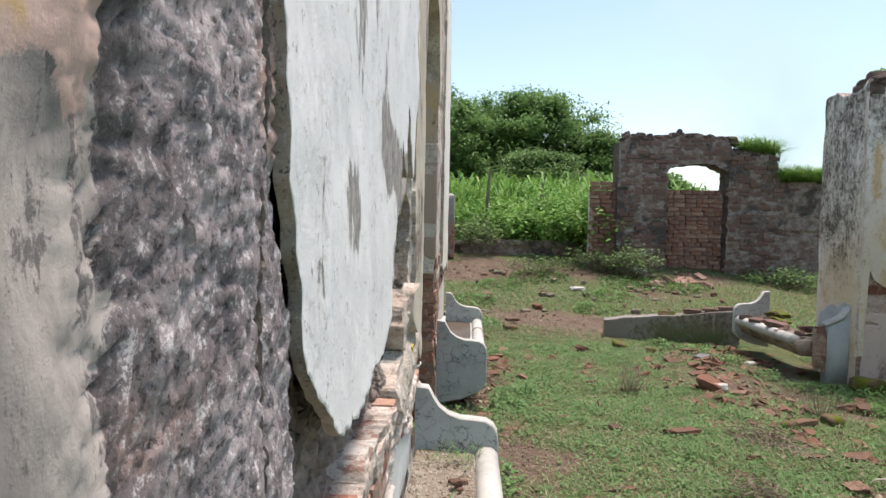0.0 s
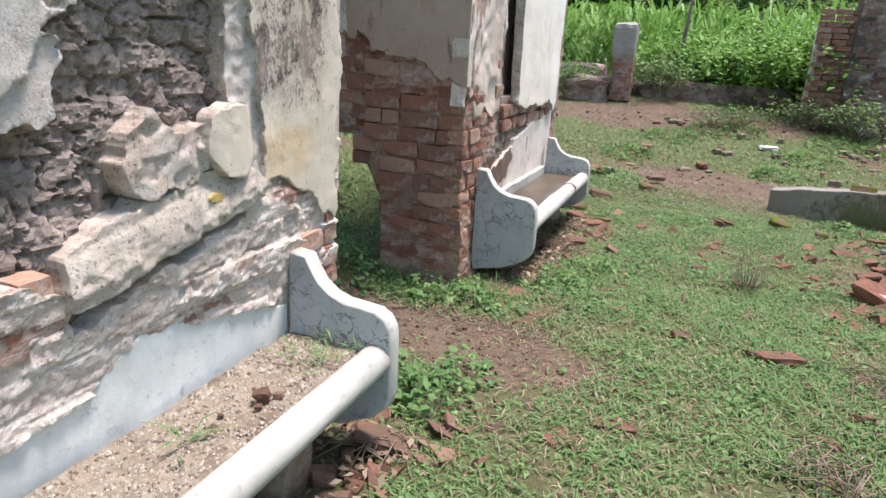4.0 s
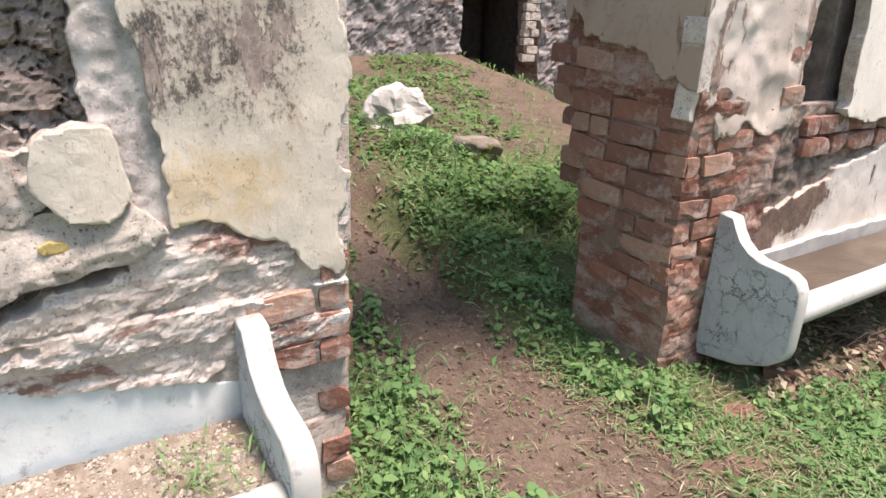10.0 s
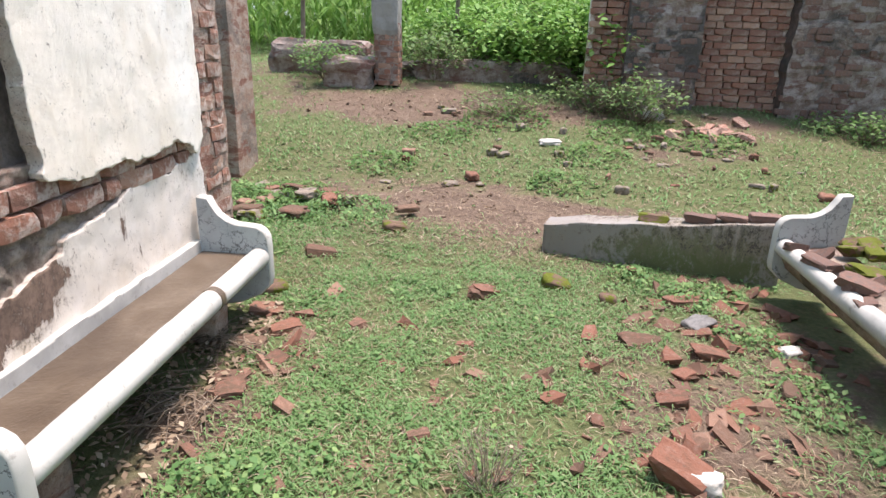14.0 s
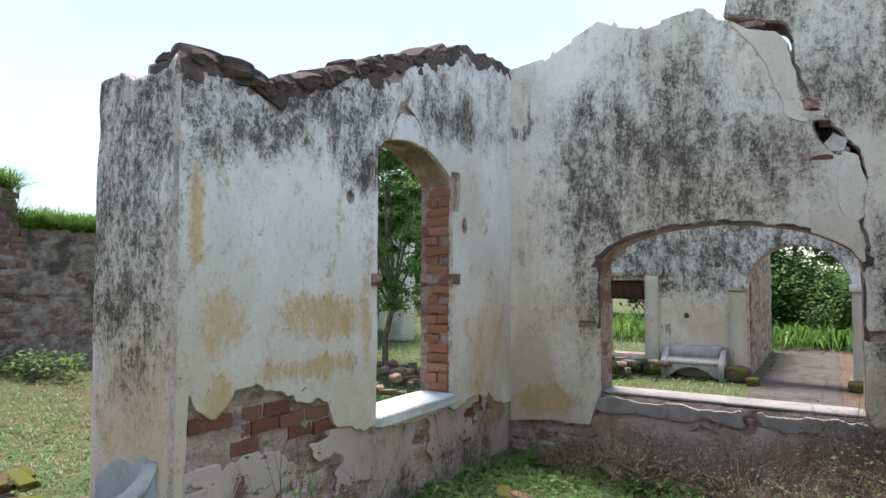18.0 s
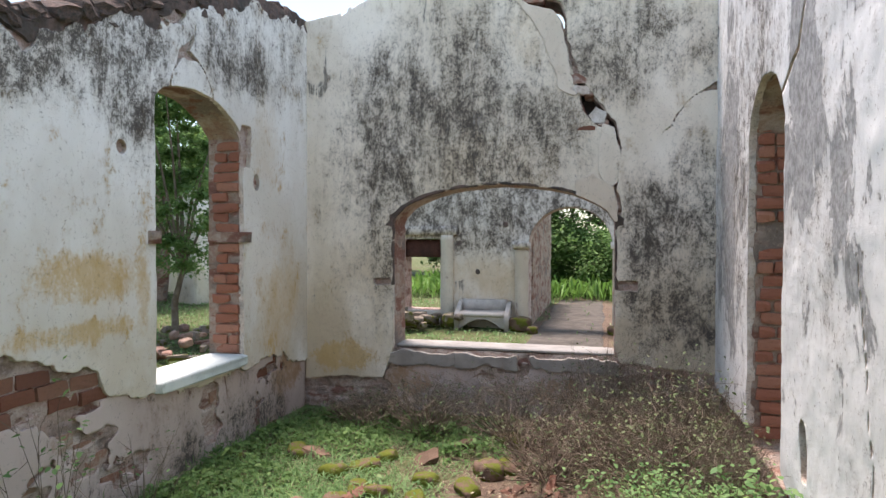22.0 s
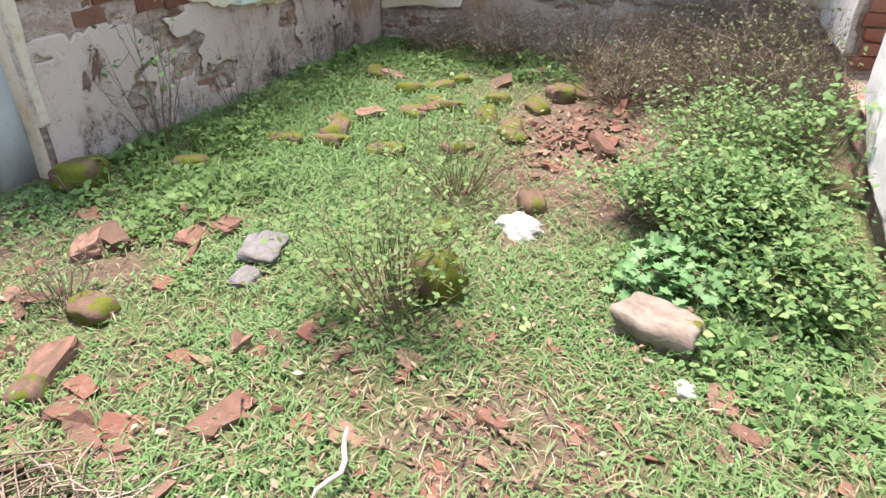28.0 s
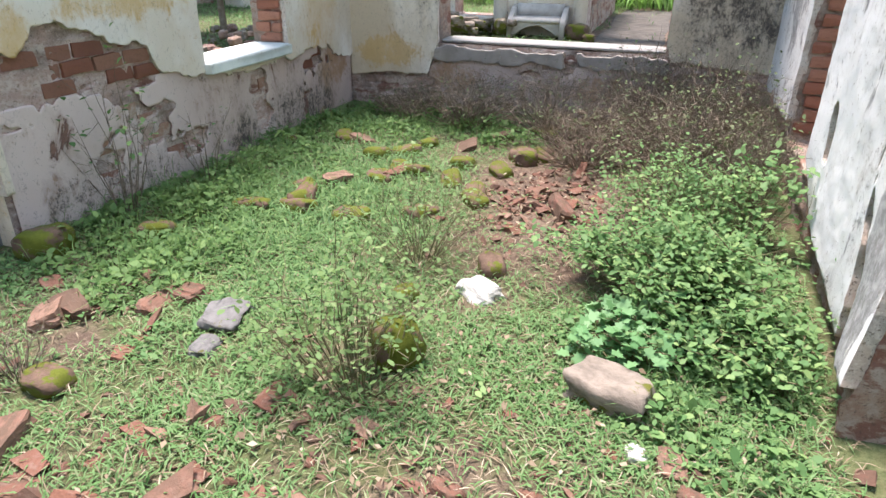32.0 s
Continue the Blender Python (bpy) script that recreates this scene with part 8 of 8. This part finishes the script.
block("stone", 1.54, 11.6, (0.24, 0.20, 0.06), 10, M_WHITESTONE, "pale flat stone on the grass", "stone", group="stones")
block("stone", 2.95, 12.9, (0.28, 0.2, 0.16), 10, M_WHITESTONE, "pale stone below the gateway", "stone", group="stones")
block("stone", 0.2, 12.9, (0.2, 0.16, 0.07), 10, M_STONE, "pale stone on the slope", "stone", group="stones")
for k in range(22):
    x, y = rng.normal(-0.8, 0.32), rng.normal(9.2, 0.32)
    block("brick" if k % 2 else "stone", x, y, tuple(rng.uniform(0.07, 0.26, 3) * (1, 0.8, 0.35)), rng.uniform(0, 180), M_STONE if k % 2 else M_LOOSE, "stone in a weedy rubble heap", "stone", group="rubble heap", lift=0.08 * float(rng.random()))
for k in range(60):
    x, y = rng.uniform(-0.5, 4.2), rng.uniform(10.0, 13.2)
    block("stone", x, y, tuple(rng.uniform(0.04, 0.17, 3) * (1, 0.8, 0.5)), rng.uniform(0, 180), M_STONE if k % 2 else M_LOOSE, "scattered stone on the slope", "stone", group="scattered stones")
for k in range(16):
    x, y = rng.normal(3.6, 0.3), rng.normal(12.2, 0.25)
    block("brick", x, y, tuple(rng.uniform(0.8, 1.2) * q for q in B), rng.uniform(0, 180), M_BRICK_DULL, "fallen brick at the gateway", lift=0.05 * float(rng.random()), tilt=(rng.normal(0, 15), rng.normal(0, 15)))
for k in range(46):
    x, y = rng.normal(9.2, 0.7), rng.normal(8.9, 0.6)
    block("brick" if k % 2 else "stone", x, y, tuple(rng.uniform(0.10, 0.28, 3) * (1, 0.7, 0.5)), rng.uniform(0, 180), M_STONE if k % 2 else M_BRICK_DULL, "rubble behind the tall window", "rubble", group="rubble", lift=0.22 * float(rng.random()))
for k in range(46):
    x, y = rng.normal(12.2, 0.3), rng.normal(6.75, 0.45)
    block("stone" if k % 2 else "brick", x, y, tuple(rng.uniform(0.14, 0.34, 3) * (1, 0.7, 0.5)), rng.uniform(0, 180), M_STONE, "rubble under the window of the next room", "rubble", group="rubble", lift=0.25 * float(rng.random()))
for k in range(20):
    x, y = rng.uniform(4.0, 6.3), rng.uniform(3.7, 5.5)
    block("mossy_brick" if k % 4 else "brick", x, y, tuple(rng.uniform(0.8, 1.4) * q for q in (0.19, 0.14, 0.10)), rng.uniform(0, 180), M_MOSS if k % 4 else M_LOOSE, MOSS if k % 4 else RED, tilt=(rng.normal(0, 10), rng.normal(0, 10)), lift=-0.03)
block("brick", 4.60, 3.66, (0.25, 0.15, 0.10), 25, M_LOOSE, "large orange-red brick lying on brick chips", tilt=(12, -8))
# bricks on the broken bench and the low wall
for x, y, z, a, s in ((2.85, 7.55, 0.40, 20, B), (3.0, 7.25, 0.42, 70, B), (2.85, 7.05, 0.42, 10, (0.24, 0.14, 0.07)), (3.1, 7.6, 0.46, 0, B), (2.95, 7.4, 0.48, 40, B), (3.15, 7.0, 0.4, 60, B), (2.78, 6.85, 0.40, 80, half),
                      (2.79, 7.35, 0.43, 100, (0.23, 0.12, 0.05)), (2.92, 7.15, 0.47, 35, (0.26, 0.13, 0.045)), (2.80, 6.98, 0.44, 130, B), (3.02, 6.80, 0.43, 15, B), (2.88, 6.66, 0.42, 60, half), (3.08, 7.42, 0.50, 80, (0.25, 0.12, 0.05)), (2.76, 7.62, 0.42, 15, half)):
    block("brick", x, y, s, a, M_MOSS if z > 0.45 else M_SOOTY, "dark mossy brick fallen on the broken bench", tilt=(rng.normal(0, 9), rng.normal(0, 9)), lift=z - height(x, y))
# low plastered kerb wall by the broken bench
low_wall = structure("low_wall", "low broken kerb wall with grey mossy plaster", "wall")
ang = math.atan2(8.0 - 8.42, 2.85 - 1.34)
ca, sa = math.cos(ang), math.sin(ang)


def on_low(u, v, d):
    return np.stack([1.34 + u * ca + d * sa, 8.42 + u * sa - d * ca, v], -1)


slab("kerb", lambda u, v: profile(u, [(0, 0.25), (0.3, 0.30), (0.9, 0.36), (1.3, 0.42), (1.6, 0.46)]) + 0.03 * fbm(u * 8, v, 3) - v, (0, 1.58, -0.2, 0.6), 0.03, on_low, 0.0, -0.22, (P_KERB, P_KERB),
     lambda u, v: 0.02 * fbm(u * 6, v * 6, 5), low_wall)
for u, z in ((0.75, 0.335), (1.05, 0.375), (1.25, 0.40), (1.45, 0.43)):
    x, y = 1.34 + u * ca - 0.1 * sa, 8.42 + u * sa + 0.1 * ca
    block("brick", x, y, B, math.degrees(ang) + rng.normal(0, 9), M_MOSS if u < 1 else M_SOOTY, "dark brick lying on the low kerb wall", lift=z - height(x, y) + 0.01)

# chips of brick trodden into the soil
def chips(name, zones, label, mat=None, cat="brick chips", flat=(0.15, 0.4)):
    vs, fs = [], []
    q = np.array([(-1, -1, -1), (1, -1, -1), (1, 1, -1), (-1, 1, -1), (-1, -1, 1), (1, -1, 1), (1, 1, 1), (-1, 1, 1)]) * 0.5
    faces = ((0, 3, 2, 1), (4, 5, 6, 7), (0, 1, 5, 4), (1, 2, 6, 5), (2, 3, 7, 6), (3, 0, 4, 7))
    for cx, cy, rx, ry, n, size in zones:
        for k in range(n):
            x, y = rng.normal(cx, rx), rng.normal(cy, ry)
            s = size * rng.choice([0.45, 0.7, 1.0, 1.6]) * np.array([rng.uniform(0.5, 1.4), rng.uniform(0.4, 0.9), rng.uniform(*flat)])
            m = np.array(Euler(rng.normal(0, 0.3, 2).tolist() + [rng.uniform(0, 6.28)]).to_matrix())
            p = (q + rng.normal(0, 0.19, (8, 3))) * s @ m.T + (x, y, height(x, y) + s[2] * 0.3)
            o = len(vs)
            vs += p.tolist()
            fs += [[i + o for i in f] for f in faces]
    return tagged(part(name, mesh_from(name, vs, fs, mat or M_CHIPS)), label, cat, kind="stuff")


chips("brick_chips", [(4.75, 3.85, 0.30, 0.24, 260, 0.05), (1.95, 3.6, 0.5, 0.5, 240, 0.036), (2.3, 3.0, 0.4, 0.35, 60, 0.034), (1.95, 6.35, 0.38, 0.55, 130, 0.06), (2.0, 5.6, 0.3, 0.3, 80, 0.05),
                      (-0.05, 6.7, 0.14, 0.30, 50, 0.06), (-0.25, 3.3, 0.2, 0.2, 50, 0.06), (0.6, 5.9, 0.5, 0.5, 60, 0.05), (2.4, 7.3, 0.3, 0.4, 120, 0.07), (1.9, 4.7, 0.35, 0.3, 90, 0.06), (3.0, 4.4, 0.8, 0.7, 120, 0.035)],
      "chips of red brick trodden into the soil")
chips("soil_clods", [(-1.2, 4.3, 0.7, 0.22, 700, 0.011), (-2.6, 4.5, 0.7, 0.3, 300, 0.016), (-0.2, 4.25, 0.25, 0.2, 200, 0.010), (0.3, 9.6, 1.3, 0.4, 260, 0.02), (0.8, 12.9, 1.5, 0.4, 120, 0.03), (2.0, 3.4, 0.5, 0.5, 200, 0.009), (-0.3, 6.2, 0.2, 0.6, 200, 0.010)],
      "crumbs and clods of brown soil", M_CLOD, "soil", (0.4, 0.8))
gv, gf2 = [], []
for k in range(9000):
    x, y = rng.uniform(-0.605, -0.31), rng.uniform(1.34, 3.2)
    s = rng.uniform(0.002, 0.0056) * (2.0 if rng.random() < 0.05 else 1)
    z = bench_top(x - WEST, y - 1.25)
    o = len(gv)
    for a in ((-1, -1, 0), (1, -1, 0), (1, 1, 0), (-1, 1, 0), (0, 0, 1.1)):
        gv.append((x + a[0] * s * rng.uniform(0.5, 1.2), y + a[1] * s * rng.uniform(0.5, 1.2), z - 0.001 + a[2] * s))
    gf2 += [[o, o + 1, o + 4], [o + 1, o + 2, o + 4], [o + 2, o + 3, o + 4], [o + 3, o, o + 4]]
tagged(part("gravel", mesh_from("gravel", gv, gf2, M_GRIT)), "loose grit on the soil-filled bench", "gravel", kind="stuff")
# curved white stick
o = part("stick", tubes_mesh("stick", [([(2.17, 3.98, 0.05), (2.13, 3.965, 0.062), (2.09, 3.945, 0.07), (2.05, 3.92, 0.068), (2.02, 3.915, 0.06), (1.99, 3.935, 0.054), (1.96, 3.955, 0.045), (1.93, 3.955, 0.03)], (0.004, 0.005, 0.007, 0.008, 0.008, 0.007, 0.005, 0.003))], M_STICK, 7))
tagged(o, "bleached crooked stick lying on the grass", "stick")
# litter on the soil-filled bench
for x, y, s, mt in ((-0.42, 2.78, 0.036, M_LOOSE), (-0.385, 2.81, 0.022, M_LOOSE), (-0.44, 2.82, 0.018, M_LOOSE), (-0.40, 2.74, 0.016, M_LOOSE), (-0.46, 2.66, 0.012, M_LOOSE), (-0.38, 2.2, 0.018, M_STONE), (-0.34, 1.9, 0.016, M_STONE)):
    block("brick", x, y, (s * 1.3, s, s * 0.8), 30, mt, "crumb of brick on the soil-filled bench", "brick crumb", lift=0.425 - height(x, y), group="brick crumbs")
tuft2 = np.stack([rng.normal(-0.42, 0.06, 70), rng.normal(3.08, 0.06, 70), np.full(70, 0.42)], -1)
tuft3 = np.stack([rng.normal(-0.45, 0.012, 14), rng.normal(2.52, 0.012, 14), np.full(14, 0.41)], -1)
t4 = np.stack([rng.normal(-0.4, 0.015, 12), rng.normal(2.05, 0.015, 12), np.full(12, 0.41)], -1)
stuff("bench_grass", np.concatenate([blades(tuft2, 0.07, 0.003, 0.9), blades(tuft3, 0.11, 0.003, 0.9), blades(t4, 0.05, 0.005, 0.7)]), M_GRASS, "tufts of grass sprouting on the bench", "grass")

# ---- far things ----
pillar = thing("brick_pillar", "broken brick pillar with remains of pale plaster", "pillar", pose(-0.9, 14.2, height(-0.9, 14.2)))
part("shaft", rough_box(0.38, 0.38, 0.95, 3, 0.03, 5), M_GATE, pillar)
prng = np.random.default_rng(31)
courses(pillar, face_y(-0.172, -1), 0, -0.2, 0.2, 0.0, 0.80, prng, None, M_BRICK_DARK, 0.085, 0.2, 0.08)
courses(pillar, face_x(0.172, 1), QT, -0.2, 0.2, 0.0, 0.72, prng, None, M_BRICK_DARK, 0.085, 0.2, 0.08)
cap = part("plaster", rough_box(0.40, 0.42, 0.62, 5, 0.07, 6), M_SILL, pillar, "grey-white plaster remains")
cap.location = (-0.02, 0, 0.74)
for x, y, sx, sy, sz, lab in ((0.6, 14.7, 2.6, 0.35, 0.30, "long low broken brick wall on the slope"), (0.75, 16.2, 0.85, 0.35, 0.75, "broken piece of brick wall before the corn"), (-2.2, 15.0, 1.6, 0.35, 0.5, "low broken brick wall"),
                              (-1.5, 14.1, 0.8, 0.5, 0.42, "slab of fallen masonry beside the pillar")):
    w = part("broken_wall", rough_box(sx, sy, sz + 0.2, x, 0.16, 9), M_GATE)
    w.matrix_world = pose(x, y, height(x, y) - 0.2)
    tagged(w, lab, "wall", "broken walls")
for x, y, h in ((0.0, 15.8, 1.9), (-2.6, 15.2, 1.7), (1.3, 16.0, 1.6)):
    w = part("fence_post", tubes_mesh("post", [([(0, 0, -0.2), (0.03, 0.02, h * 0.6), (0.08, 0.0, h)], (0.045, 0.04, 0.03))], M_BARK, 7))
    w.matrix_world = pose(x, y, height(x, y))
    tagged(w, "crooked weathered wooden fence post", "fence post", "fence posts")
# bench in the next room: a leaning back, two low ends, a seat over an arched hollow
far_bench = thing("small_bench", "small whitewashed masonry bench with an arched hollow under its seat", "bench", pose(FAR - 0.01, 5.96, 0.0, 0, 0, 180))
for y in (0.0, 0.90):
    part("arm", prism([(0.0, -0.1), (0.44, -0.1), (0.46, 0.24), (0.42, 0.30), (0.30, 0.36), (0.16, 0.44), (0.0, 0.50)], y, y + 0.08, M_FARBENCH, 6, 0.015, y), None, far_bench)
part("back", prism([(0.0, 0.30), (0.14, 0.30), (0.05, 0.51), (0.0, 0.52)], 0.08, 0.90, M_FARBENCH, 8, 0.02, 2), None, far_bench)
part("seat", prism([(0.0, 0.26), (0.44, 0.24), (0.46, 0.27), (0.43, 0.31), (0.0, 0.34)], 0.08, 0.90, M_FARBENCH, 8, 0.02, 2), None, far_bench)
slab("apron", lambda u, v: np.minimum(v - 0.03 - 0.17 * np.clip(1 - ((u - 0.49) / 0.36) ** 2, 0, 1) + 0.04 * fbm(u * 9, v * 9, 3), 0.26 - v), (0.08, 0.90, -0.05, 0.28), 0.02, on_x(0.40), 0.03, -0.03, (M_FARBENCH, M_FARBENCH), None, far_bench, "broken apron over the hollow")
for x, y, a, b, c in ((12.55, 4.80, 0.34, 0.40, 0.26), (12.6, 6.12, 0.26, 0.30, 0.20), (12.5, 3.12, 0.3, 0.34, 0.16), (12.3, 4.55, 0.2, 0.2, 0.14)):
    block("mossy_brick", x, y, (a, b, c), 10 * a, M_MOSS, "mossy block at the foot of a pilaster", "block", group="mossy blocks")
for x, y, sx, sy, sz, seed in ((12.9, 13.0, 1.2, 0.5, 2.4, 1), (14.2, 13.6, 0.8, 0.5, 2.0, 2), (11.2, 12.6, 0.5, 0.5, 1.5, 3), (13.6, 12.2, 0.5, 0.5, 2.6, 4)):
    w = part("ruined_pier", rough_box(sx, sy, sz, seed, 0.05, 5), M_RUBBLECORE if seed % 2 else P_FAR)
    w.matrix_world = pose(x, y, height(x, y) - 0.1)
    tagged(w, "ruined brick pier behind the tall window", "pier", "ruined piers")
